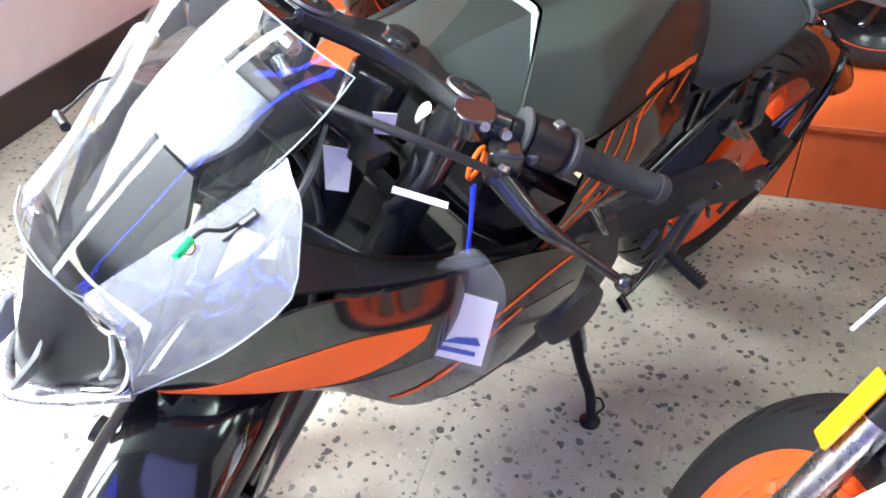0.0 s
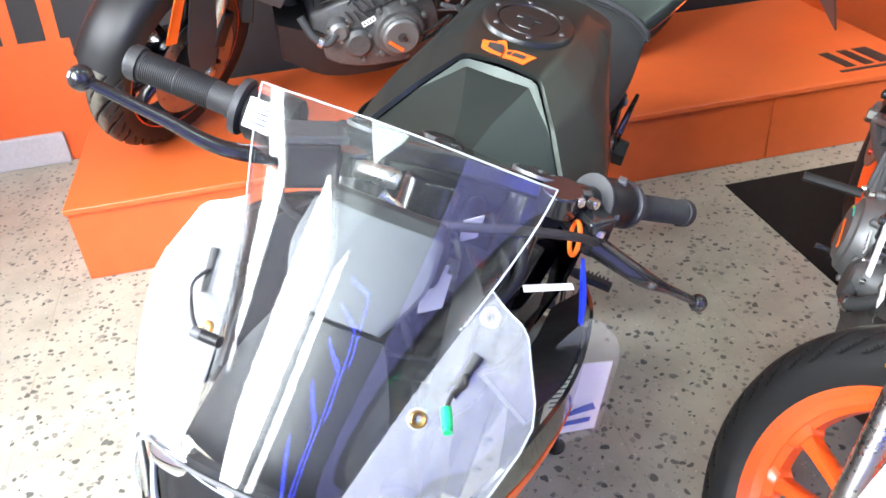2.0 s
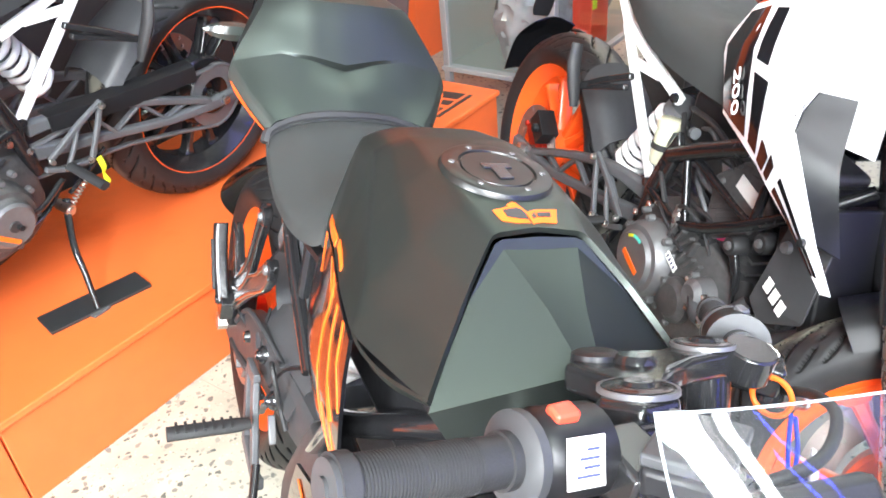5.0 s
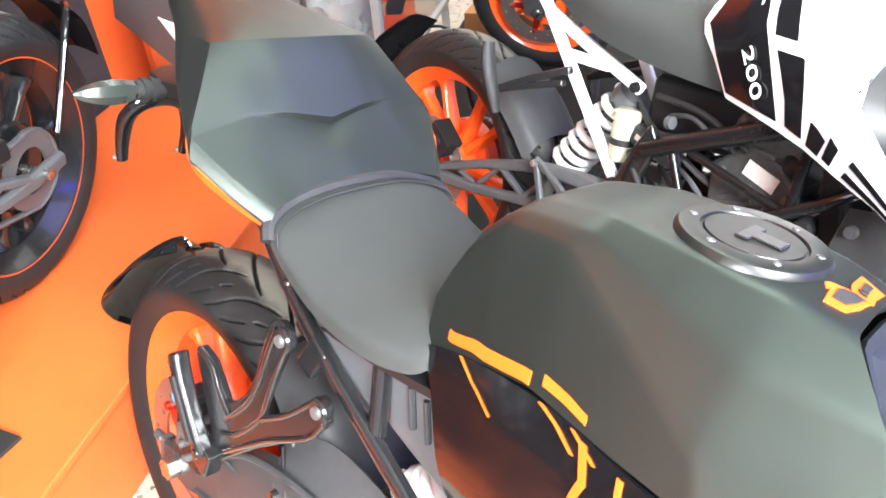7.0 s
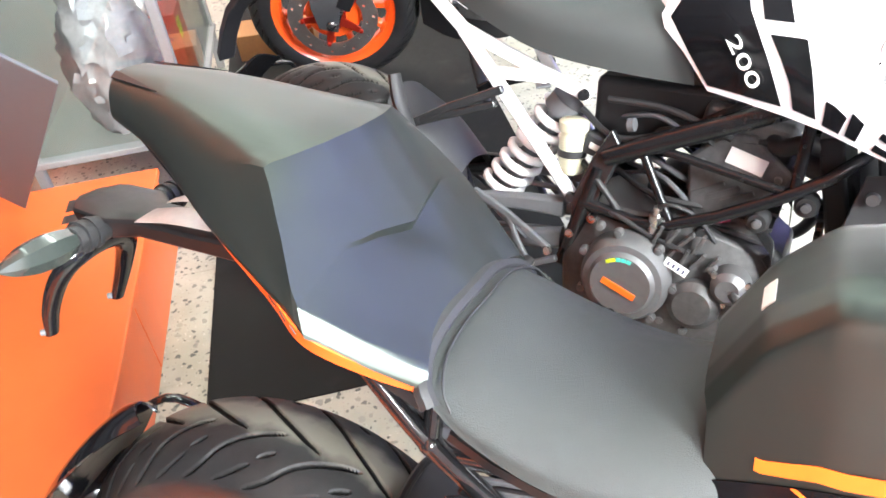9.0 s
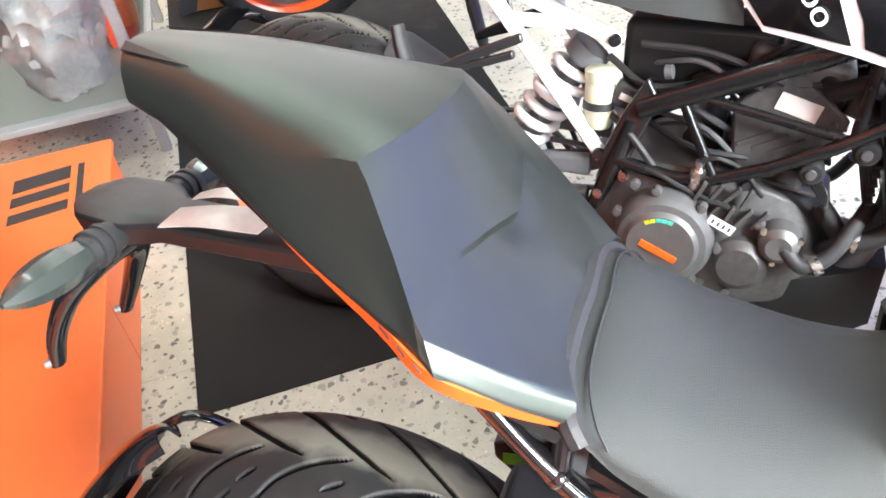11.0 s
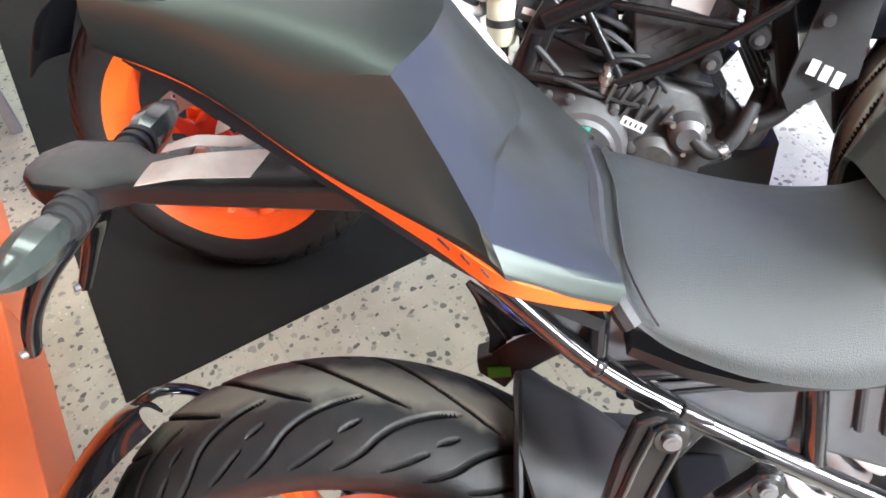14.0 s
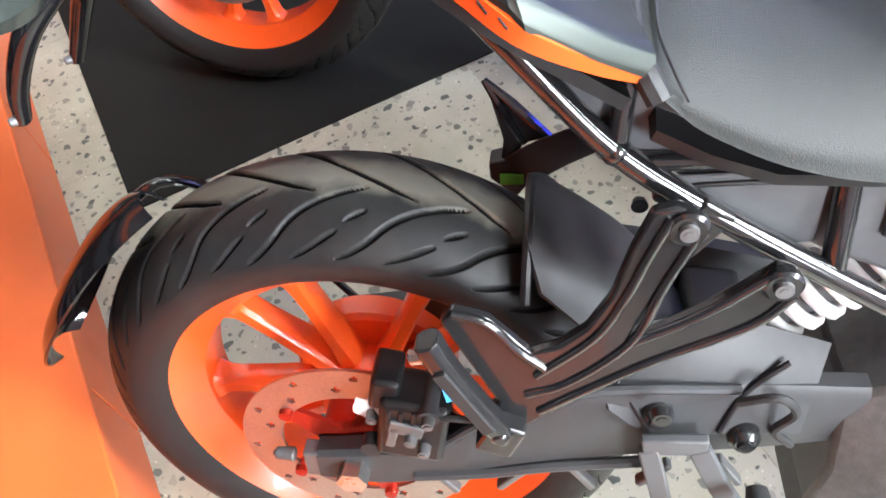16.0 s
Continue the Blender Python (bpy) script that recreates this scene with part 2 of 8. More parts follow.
# ---- materials ----
def mat(name, colour, rough=0.5, metal=0.0, var=0.12, scale=30.0, bump=0.0, bscale=200.0, rvar=0.12, spec=0.5, coat=0.0, tint=None, tint_at=0.62):
    """Base colour with cloudy and fine variation, uneven gloss and fine relief; tint: a second colour in stains."""
    m = bpy.data.materials.new(name)
    m.use_nodes = True
    t = m.node_tree
    b = t.nodes["Principled BSDF"]
    co = t.nodes.new("ShaderNodeTexCoord")
    n1, n2 = t.nodes.new("ShaderNodeTexNoise"), t.nodes.new("ShaderNodeTexNoise")
    n1.inputs["Scale"].default_value, n1.inputs["Detail"].default_value = scale * 0.15, 4
    n2.inputs["Scale"].default_value, n2.inputs["Detail"].default_value = scale * 3, 3
    for n in (n1, n2):
        t.links.new(co.outputs["Object"], n.inputs["Vector"])
    add = t.nodes.new("ShaderNodeMath")
    add.operation = "ADD"
    t.links.new(n1.outputs[0], add.inputs[0])
    t.links.new(n2.outputs[0], add.inputs[1])
    mr = t.nodes.new("ShaderNodeMapRange")
    mr.inputs["From Min"].default_value, mr.inputs["From Max"].default_value = 0.6, 1.4
    mr.inputs["To Min"].default_value, mr.inputs["To Max"].default_value = 1 - var, 1 + var
    t.links.new(add.outputs[0], mr.inputs["Value"])
    mul = t.nodes.new("ShaderNodeMix")
    mul.data_type, mul.blend_type = "RGBA", "MULTIPLY"
    mul.inputs[0].default_value = 1.0
    mul.inputs[6].default_value = (*colour, 1)
    t.links.new(mr.outputs[0], mul.inputs[7])
    out = mul.outputs[2]
    if tint:
        st = t.nodes.new("ShaderNodeMapRange")
        st.inputs["From Min"].default_value, st.inputs["From Max"].default_value = tint_at - 0.06, tint_at + 0.1
        n3 = t.nodes.new("ShaderNodeTexNoise")
        n3.inputs["Scale"].default_value, n3.inputs["Detail"].default_value = scale * 0.5, 8
        t.links.new(co.outputs["Object"], n3.inputs["Vector"])
        t.links.new(n3.outputs[0], st.inputs["Value"])
        mx = t.nodes.new("ShaderNodeMix")
        mx.data_type = "RGBA"
        t.links.new(st.outputs[0], mx.inputs[0])
        t.links.new(out, mx.inputs[6])
        mx.inputs[7].default_value = (*tint, 1)
        out = mx.outputs[2]
    t.links.new(out, b.inputs["Base Color"])
    rr = t.nodes.new("ShaderNodeMapRange")
    rr.inputs["From Min"].default_value, rr.inputs["From Max"].default_value = 0.6, 1.4
    rr.inputs["To Min"].default_value, rr.inputs["To Max"].default_value = max(rough - rvar * rough, 0.02), min(rough + rvar * rough, 1)
    t.links.new(add.outputs[0], rr.inputs["Value"])
    t.links.new(rr.outputs[0], b.inputs["Roughness"])
    b.inputs["Metallic"].default_value, b.inputs["Specular IOR Level"].default_value, b.inputs["Coat Weight"].default_value = metal, spec, coat
    b.inputs["Coat Roughness"].default_value = 0.06
    if bump:
        n4 = t.nodes.new("ShaderNodeTexNoise")
        n4.inputs["Scale"].default_value, n4.inputs["Detail"].default_value = bscale, 3
        t.links.new(co.outputs["Object"], n4.inputs["Vector"])
        bp = t.nodes.new("ShaderNodeBump")
        bp.inputs["Strength"].default_value, bp.inputs["Distance"].default_value = bump, 0.002
        t.links.new(n4.outputs[0], bp.inputs["Height"])
        t.links.new(bp.outputs[0], b.inputs["Normal"])
    return m


def clear_plastic(name, tint=(0.94, 0.96, 0.96), ior=1.5, rough=0.02, haze=0.0):
    """Thin clear plastic: light goes straight through, and both faces mirror alike, more at a slant."""
    m = bpy.data.materials.new(name)
    m.use_nodes = True
    t = m.node_tree
    t.nodes.remove(t.nodes["Principled BSDF"])
    tr, gl, mx, lw, pw, fr = (t.nodes.new(k) for k in ("ShaderNodeBsdfTransparent", "ShaderNodeBsdfGlossy", "ShaderNodeMixShader", "ShaderNodeLayerWeight", "ShaderNodeMath", "ShaderNodeMapRange"))
    tr.inputs[0].default_value = (*tint, 1)
    gl.inputs["Roughness"].default_value, lw.inputs[0].default_value = rough, 0.5
    pw.operation = "POWER"
    pw.inputs[1].default_value = 5.0
    fr.inputs["To Min"].default_value, fr.inputs["To Max"].default_value = ((ior - 1) / (ior + 1)) ** 2, 1.0
    t.links.new(lw.outputs["Facing"], pw.inputs[0])
    t.links.new(pw.outputs[0], fr.inputs["Value"])
    t.links.new(fr.outputs[0], mx.inputs[0])
    t.links.new(tr.outputs[0], mx.inputs[1])
    t.links.new(gl.outputs[0], mx.inputs[2])
    out = mx.outputs[0]
    if haze:      # pale diffuse veil; on screen and wings it stands in for reflected sheen
        df, hz, nz, rg = (t.nodes.new(k) for k in ("ShaderNodeBsdfDiffuse", "ShaderNodeMixShader", "ShaderNodeTexNoise", "ShaderNodeMapRange"))
        df.inputs[0].default_value = (0.8, 0.82, 0.84, 1)
        nz.inputs["Scale"].default_value, nz.inputs["Detail"].default_value = 14, 6
        rg.inputs["To Min"].default_value, rg.inputs["To Max"].default_value = haze * 0.6, haze * 1.4
        t.links.new(nz.outputs[0], rg.inputs["Value"])
        t.links.new(rg.outputs[0], hz.inputs[0])
        t.links.new(out, hz.inputs[1])
        t.links.new(df.outputs[0], hz.inputs[2])
        out = hz.outputs[0]
    t.links.new(out, t.nodes["Material Output"].inputs[0])
    return m


def glow(name, colour, strength):
    m = bpy.data.materials.new(name)
    m.use_nodes = True
    b = m.node_tree.nodes["Principled BSDF"]
    b.inputs["Base Color"].default_value = (*colour, 1)
    b.inputs["Emission Color"].default_value, b.inputs["Emission Strength"].default_value = (*colour, 1), strength
    return m


def terrazzo():
    m = bpy.data.materials.new("terrazzo")
    m.use_nodes = True
    t = m.node_tree
    b = t.nodes["Principled BSDF"]
    geo = t.nodes.new("ShaderNodeNewGeometry")
    warp = t.nodes.new("ShaderNodeTexNoise")
    warp.inputs["Scale"].default_value = 45
    t.links.new(geo.outputs["Position"], warp.inputs["Vector"])
    wv = t.nodes.new("ShaderNodeVectorMath")
    wv.operation = "MULTIPLY_ADD"
    wv.inputs[1].default_value = (0.022, 0.022, 0.022)
    t.links.new(warp.outputs["Color"], wv.inputs[0])
    t.links.new(geo.outputs["Position"], wv.inputs[2])
    base = t.nodes.new("ShaderNodeTexNoise")
    base.inputs["Scale"].default_value, base.inputs["Detail"].default_value = 9, 8
    t.links.new(geo.outputs["Position"], base.inputs["Vector"])
    ramp = t.nodes.new("ShaderNodeValToRGB")
    ramp.color_ramp.elements[0].position, ramp.color_ramp.elements[0].color = 0.3, (0.37, 0.36, 0.285, 1)
    ramp.color_ramp.elements[1].position, ramp.color_ramp.elements[1].color = 0.7, (0.50, 0.49, 0.395, 1)
    t.links.new(base.outputs[0], ramp.inputs[0])
    col = ramp.outputs[0]
    for scale, share, size, dark, light in ((165, 0.6, 0.42, (0.26, 0.25, 0.21), (0.68, 0.66, 0.58)), (64, 0.80, 0.54, (0.085, 0.095, 0.085), (0.36, 0.35, 0.29))):
        vo = t.nodes.new("ShaderNodeTexVoronoi")
        vo.inputs["Scale"].default_value = scale
        t.links.new(wv.outputs[0], vo.inputs["Vector"])
        sep = t.nodes.new("ShaderNodeSeparateColor")
        t.links.new(vo.outputs["Color"], sep.inputs[0])
        lim = t.nodes.new("ShaderNodeMapRange")     # only some cells hold a chip, of uneven size
        lim.inputs["From Min"].default_value, lim.inputs["From Max"].default_value = 1 - share, 1.0
        lim.inputs["To Min"].default_value, lim.inputs["To Max"].default_value = 0.0, size
        t.links.new(sep.outputs[0], lim.inputs["Value"])
        less = t.nodes.new("ShaderNodeMath")
        less.operation = "SUBTRACT"
        t.links.new(lim.outputs[0], less.inputs[0])
        t.links.new(vo.outputs["Distance"], less.inputs[1])
        edge = t.nodes.new("ShaderNodeMapRange")
        edge.inputs["From Min"].default_value, edge.inputs["From Max"].default_value = 0.0, 0.06
        t.links.new(less.outputs[0], edge.inputs["Value"])
        chip = t.nodes.new("ShaderNodeMix")
        chip.data_type = "RGBA"
        chip.inputs[6].default_value, chip.inputs[7].default_value = (*dark, 1), (*light, 1)
        pw = t.nodes.new("ShaderNodeMath")
        pw.operation = "POWER"
        pw.inputs[1].default_value = 1.7
        t.links.new(sep.outputs[1], pw.inputs[0])
        t.links.new(pw.outputs[0], chip.inputs[0])
        mx = t.nodes.new("ShaderNodeMix")
        mx.data_type = "RGBA"
        t.links.new(edge.outputs[0], mx.inputs[0])
        t.links.new(col, mx.inputs[6])
        t.links.new(chip.outputs[2], mx.inputs[7])
        col = mx.outputs[2]
    t.links.new(col, b.inputs["Base Color"])
    rr = t.nodes.new("ShaderNodeMapRange")
    rr.inputs["To Min"].default_value, rr.inputs["To Max"].default_value = 0.28, 0.5
    t.links.new(base.outputs[0], rr.inputs["Value"])
    t.links.new(rr.outputs[0], b.inputs["Roughness"])
    return m


M = {
    "floor": terrazzo(),
    "grout": mat("grout", (0.34, 0.33, 0.28), 0.9),
    "dark_panel": mat("charcoal_panel", (0.03, 0.03, 0.032), 0.55, var=0.15, scale=8, bump=0.05),
    "violet_light": glow("added_violet_glow", (0.30, 0.30, 0.80), 1.35),
    "blue_light": glow("blue_tube_light", (0.04, 0.06, 1.0), 24.0),
    "white_wall": mat("white_wall_paint", (0.76, 0.73, 0.71), 0.6, var=0.05, scale=6, bump=0.15, bscale=60, tint=(0.62, 0.57, 0.52), tint_at=0.68),
    "dark_base": mat("dark_tile_skirting", (0.035, 0.03, 0.03), 0.35),
    "orange_wall": mat("orange_wall_paint", (0.78, 0.132, 0.026), 0.42, var=0.06, scale=8, bump=0.05, bscale=90),
    "orange_board": mat("orange_lacquered_board", (0.78, 0.140, 0.032), 0.36, var=0.07, scale=7, bump=0.04, bscale=120, tint=(0.62, 0.085, 0.01), tint_at=0.70),
    # the ceiling is a darkish, slightly green grey
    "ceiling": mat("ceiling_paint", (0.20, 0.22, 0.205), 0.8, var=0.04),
    "grey_skirting": mat("pale_skirting", (0.52, 0.50, 0.52), 0.5),
    "letter": mat("dark_letter_film", (0.03, 0.028, 0.028), 0.5),
    "mat": mat("black_rubber_mat", (0.010, 0.0105, 0.010), 0.75, var=0.35, scale=14, bump=0.35, bscale=350, spec=0.25, tint=(0.026, 0.026, 0.024), tint_at=0.68),
    "satin": mat("satin_dark_paint", (0.056, 0.065, 0.058), 0.38, metal=0.84, var=0.03, scale=8, rvar=0.04, spec=0.5),
    "gloss_black": mat("gloss_black_paint", (0.006, 0.006, 0.007), 0.10, var=0.2, spec=0.5, coat=0.2),
    "graphite": mat("gloss_graphite_paint", (0.06, 0.06, 0.06), 0.25, metal=0.3, coat=0.6),
    "orange_paint": mat("orange_gloss_paint", (0.84, 0.10, 0.012), 0.48, var=0.05, spec=0.3),
    "orange_film": mat("orange_decal", (0.86, 0.13, 0.012), 0.5, var=0.04, spec=0.3),
    "rim_black": mat("gloss_black_rim", (0.012, 0.012, 0.013), 0.22, coat=0.4),
    "rim": mat("orange_powder_coat", (0.84, 0.098, 0.012), 0.32, var=0.07, coat=0.3),
    "carrier_red": mat("red_anodised_alloy", (0.42, 0.03, 0.015), 0.3, metal=0.6),
    "cap_black": mat("cap_gloss_black", (0.010, 0.011, 0.010), 0.33, var=0.1),
    "chin_silver": mat("silver_trim", (0.45, 0.45, 0.46), 0.28, metal=0.7),
    "film_wrap": mat("crumpled_grey_film", (0.30, 0.275, 0.29), 0.24, var=0.35, scale=40, bump=0.3, bscale=60),
    "wrap": mat("crumpled_wrap", (0.50, 0.47, 0.44), 0.25),
    "teal": mat("teal_print", (0.08, 0.55, 0.45), 0.5),
    "magenta": mat("magenta_mark", (0.45, 0.03, 0.12), 0.5),
    "plastic": mat("black_plastic", (0.010, 0.010, 0.011), 0.40, bump=0.04, bscale=500, rvar=0.2, spec=0.35),
    "plastic_grey": mat("grey_plastic", (0.080, 0.083, 0.088), 0.45, bump=0.04, bscale=700),
    "satin_grey": mat("satin_grey_plastic", (0.14, 0.142, 0.142), 0.30, bump=0.05, bscale=700),
    "blue_tag": mat("blue_sticker", (0.05, 0.35, 0.75), 0.5),
    "plastic_mid": mat("dark_grey_plastic", (0.042, 0.043, 0.045), 0.46, bump=0.03, bscale=700, spec=0.32),
    # near-black that puts the shade inside the tread cuts into the colour
    "groove_shade": mat("tyre_groove_shade", (0.004, 0.004, 0.004), 0.8, spec=0.2),
    "tyre": mat("tyre_rubber", (0.014, 0.014, 0.0145), 0.5, var=0.25, scale=25, bump=0.12, bscale=500, spec=0.32, tint=(0.024, 0.023, 0.022), tint_at=0.62),
    "seat": mat("seat_vinyl", (0.030, 0.033, 0.032), 0.58, spec=0.32, bump=0.35, bscale=900, var=0.1),
    "rubber": mat("grip_rubber", (0.017, 0.017, 0.018), 0.6, bump=0.2, bscale=600),
    "chrome_black": mat("gloss_black_tube", (0.012, 0.012, 0.013), 0.14, coat=1.0),
    "frame_black": mat("satin_black_frame_paint", (0.009, 0.009, 0.010), 0.26, var=0.12, spec=0.5),
    "alloy_black": mat("satin_black_alloy", (0.018, 0.018, 0.019), 0.20, metal=0.2, coat=0.35, var=0.05, scale=10, rvar=0.05),
    "alloy_grey": mat("cast_grey_alloy", (0.15, 0.15, 0.152), 0.45, metal=0.5, bump=0.15, bscale=400),
    "engine": mat("dark_engine_casting", (0.095, 0.094, 0.094), 0.48, metal=0.5, bump=0.25, bscale=350, var=0.3),
    "steel": mat("bright_steel", (0.62, 0.61, 0.59), 0.28, metal=1.0, var=0.15),
    "disc": mat("brushed_disc_steel", (0.42, 0.38, 0.35), 0.36, metal=0.9, var=0.15, scale=80),
    "brass": mat("brass_insert", (0.42, 0.25, 0.09), 0.32, metal=1.0),
    "white_frame": mat("white_frame_paint", (0.68, 0.68, 0.67), 0.4, var=0.05, coat=0.3),
    "white_paint": mat("white_gloss_paint", (0.82, 0.82, 0.83), 0.22, var=0.04, coat=0.5),
    "paper": mat("white_paper", (0.80, 0.79, 0.75), 0.75, var=0.06),
    "ink": mat("printed_ink", (0.04, 0.05, 0.12), 0.7),
    "blue": mat("blue_cord", (0.012, 0.035, 0.55), 0.55),
    "blue_ink": mat("blue_print", (0.02, 0.06, 0.36), 0.6),
    "red": mat("red_switch", (0.70, 0.06, 0.03), 0.4),
    "green": mat("green_connector", (0.01, 0.42, 0.14), 0.4),
    "green_tag": mat("green_sticker", (0.10, 0.62, 0.05), 0.5),
    "yellow_tag": mat("yellow_cloth_tag", (0.60, 0.66, 0.02), 0.6),
    "amber": mat("amber_reflector", (0.85, 0.32, 0.01), 0.2, coat=0.5),
    "smoke": mat("smoked_lens", (0.030, 0.036, 0.033), 0.22, coat=0.25),
    "clear": clear_plastic("clear_acrylic", ior=1.50, haze=0.007),
    # strong veil: the wings' silvery reflection is put into the colour
    "clear_wing": clear_plastic("sheen_veiled_acrylic", ior=1.60, rough=0.05, haze=0.13),
    "edge": mat("polished_acrylic_edge", (0.36, 0.39, 0.40), 0.12, var=0.05, spec=0.8),
    "bag": clear_plastic("clear_film_bag", (0.96, 0.96, 0.95), 1.12, 0.15, haze=0.06),
    "lamp_chrome": mat("reflector_chrome", (0.85, 0.85, 0.86), 0.08, metal=1.0),
    "card": mat("brown_card", (0.42, 0.20, 0.07), 0.75, var=0.1, bump=0.1, bscale=200),
    "cable": mat("brown_cable", (0.11, 0.065, 0.045), 0.55),
    "cabinet": mat("grey_cabinet_metal", (0.30, 0.30, 0.29), 0.42, metal=0.3, var=0.08),
    "pot": mat("yellowed_nylon", (0.50, 0.50, 0.36), 0.35, var=0.08),
    "glass": clear_plastic("cabinet_glass", (0.88, 0.93, 0.90), 1.5, 0.02),
    "panel_light": glow("added_ceiling_panel_glow", (0.86, 1.0, 0.90), 17.0),
    "asphalt": mat("street_asphalt", (0.09, 0.09, 0.09), 0.9, scale=4, bump=0.2, bscale=60),
    "frame_metal": mat("shop_front_alloy", (0.35, 0.35, 0.36), 0.4, metal=0.7),
}


def dusty_crown(m, colour):
    """Pale scuffed dust round the middle of a tyre's tread, uneven at its borders."""
    t = m.node_tree
    b = t.nodes["Principled BSDF"]
    co, sep, ab, nz, add, rg, mx = (t.nodes.new(k) for k in ("ShaderNodeTexCoord", "ShaderNodeSeparateXYZ", "ShaderNodeMath", "ShaderNodeTexNoise", "ShaderNodeMath", "ShaderNodeMapRange", "ShaderNodeMix"))
    t.links.new(co.outputs["Object"], sep.inputs[0])
    t.links.new(co.outputs["Object"], nz.inputs["Vector"])
    nz.inputs["Scale"].default_value, nz.inputs["Detail"].default_value = 40, 9
    ab.operation, add.operation = "ABSOLUTE", "MULTIPLY_ADD"
    t.links.new(sep.outputs[1], ab.inputs[0])
    t.links.new(nz.outputs[0], add.inputs[0])
    add.inputs[1].default_value = 0.03
    t.links.new(ab.outputs[0], add.inputs[2])
    rg.inputs["From Min"].default_value, rg.inputs["From Max"].default_value = 0.026, 0.044
    rg.inputs["To Min"].default_value, rg.inputs["To Max"].default_value = 0.85, 0.0
    t.links.new(add.outputs[0], rg.inputs["Value"])
    mx.data_type = "RGBA"
    t.links.new(rg.outputs[0], mx.inputs[0])
    t.links.new(b.inputs["Base Color"].links[0].from_socket, mx.inputs[6])
    mx.inputs[7].default_value = (*colour, 1)
    t.links.new(mx.outputs[2], b.inputs["Base Color"])


dusty_crown(M["tyre"], (0.16, 0.155, 0.125))

# ---- the showroom ----
def room_box(name, u0, u1, v0, v1, z0, z1, material, label, category="", bevel=0.0, kind="structure"):
    g = G().box(((u0 + u1) / 2, (v0 + v1) / 2, (z0 + z1) / 2), (u1 - u0, v1 - v0, z1 - z0))
    return solo(name, g, material, label, category or name, ROOM, bevel, kind)


ground = solo("ground", G().box((0, 0, -0.14), (400, 400, 0.1)), M["asphalt"], "grey street asphalt outside the shop", "ground", None, 0, "structure")
floor = room_box("floor", U0 - 0.2, U1 + 0.2, V0 - 0.2, V1, -0.088, -0.003, M["grout"], "speckled cream terrazzo tile floor", "floor")
west = thing("wall_west", "plain white painted wall with two windows, above dark skirting", "wall", ROOM, kind="structure")
(A0, A1, AS, AZ, _), (B0, B1, BS, BZ, _) = PANES
for v0, v1, z0, z1 in ((V0 - 0.2, A0, 0, CEIL), (A1, B0, 0, CEIL), (B1, V1 + 0.2, 0, CEIL), (A0, A1, 0, AS), (A0, A1, AZ, CEIL), (B0, B1, 0, BS), (B0, B1, BZ, CEIL)):
    part("wall_face", G().box((U0 - 0.1, (v0 + v1) / 2, (z0 + z1) / 2), (0.2, v1 - v0, z1 - z0)), M["white_wall"], west)
for name, w0, w1, z0, z1, bars, label in (("window_1", A0, A1, AS, AZ, 3, "small window with slim grey metal bars, bright daylight behind"), ("window_3", B0, B1, BS, BZ, 2, "high window with slim grey metal bars, bright daylight behind")):
    window = thing(name, label, "window", ROOM, kind="structure")
    for k in range(bars):
        v = w0 + 0.02 + k * (w1 - w0 - 0.04) / (bars - 1)
        part("mullion", G().box((U0 - 0.09, v, (z0 + z1) / 2), (0.03, 0.022, z1 - z0)), M["frame_metal"], window, bevel=0.004)
    for z in (z0 + 0.02, (z0 + z1) / 2, z1 - 0.02):
        part("transom", G().box((U0 - 0.09, (w0 + w1) / 2, z), (0.028, w1 - w0, 0.022)), M["frame_metal"], window, bevel=0.004)
room_box("wall_south", U0, U1, V0 - 0.2, V0, 0.0, CEIL, M["orange_wall"], "orange painted wall behind the plinth", "wall")
room_box("wall_east", U1, U1 + 0.2, V0 - 0.2, V1, 0.0, CEIL, M["white_wall"], "plain white painted end wall", "wall")
room_box("ceiling", U0 - 0.2, U1 + 0.2, V0 - 0.2, V1 + 0.2, CEIL, CEIL + 0.15, M["ceiling"], "grey painted ceiling", "ceiling")
room_box("baseboard", U0, U0 + 0.014, V0 + 0.02, V1 - 0.02, 0.0, 0.14, M["dark_base"], "dark tile skirting on the white wall", "baseboard", 0.003)
room_box("baseboard", U0 + 0.02, -1.25, V0, V0 + 0.02, 0.0, 0.11, M["grey_skirting"], "pale grey skirting under the orange wall", "baseboard", 0.004)

north = thing("wall_north", "dark charcoal wall across the room, with an added corner window", "wall", ROOM, kind="structure")
for u0, u1, z0, z1 in ((U0 - 0.2, N0, 0, CEIL), (N1, U1 + 0.2, 0, CEIL), (N0, N1, 0, WZ0), (N0, N1, WZ1, CEIL)):
    part("wall_face", G().box(((u0 + u1) / 2, V1 + 0.1, (z0 + z1) / 2), (u1 - u0, 0.2, z1 - z0)), M["dark_panel"], north)
corner = thing("window_2", "tall corner window with slim grey metal bars, unseen, added for its light", "window", ROOM, kind="structure")
for u in (N0 + 0.02, N1 - 0.02):
    part("mullion", G().box((u, V1 + 0.09, (WZ0 + WZ1) / 2), (0.022, 0.03, WZ1 - WZ0)), M["frame_metal"], corner, bevel=0.004)
for z in (WZ0 + 0.02, WZ1 - 0.02):
    part("transom", G().box(((N0 + N1) / 2, V1 + 0.09, z), (N1 - N0, 0.028, 0.022)), M["frame_metal"], corner, bevel=0.004)
room_box("wall_panel", -1.13, 1.46, V0, V0 + 0.016, 0.0, 2.4, M["dark_panel"], "near-black panel on the wall behind the plinth", "wall panel")
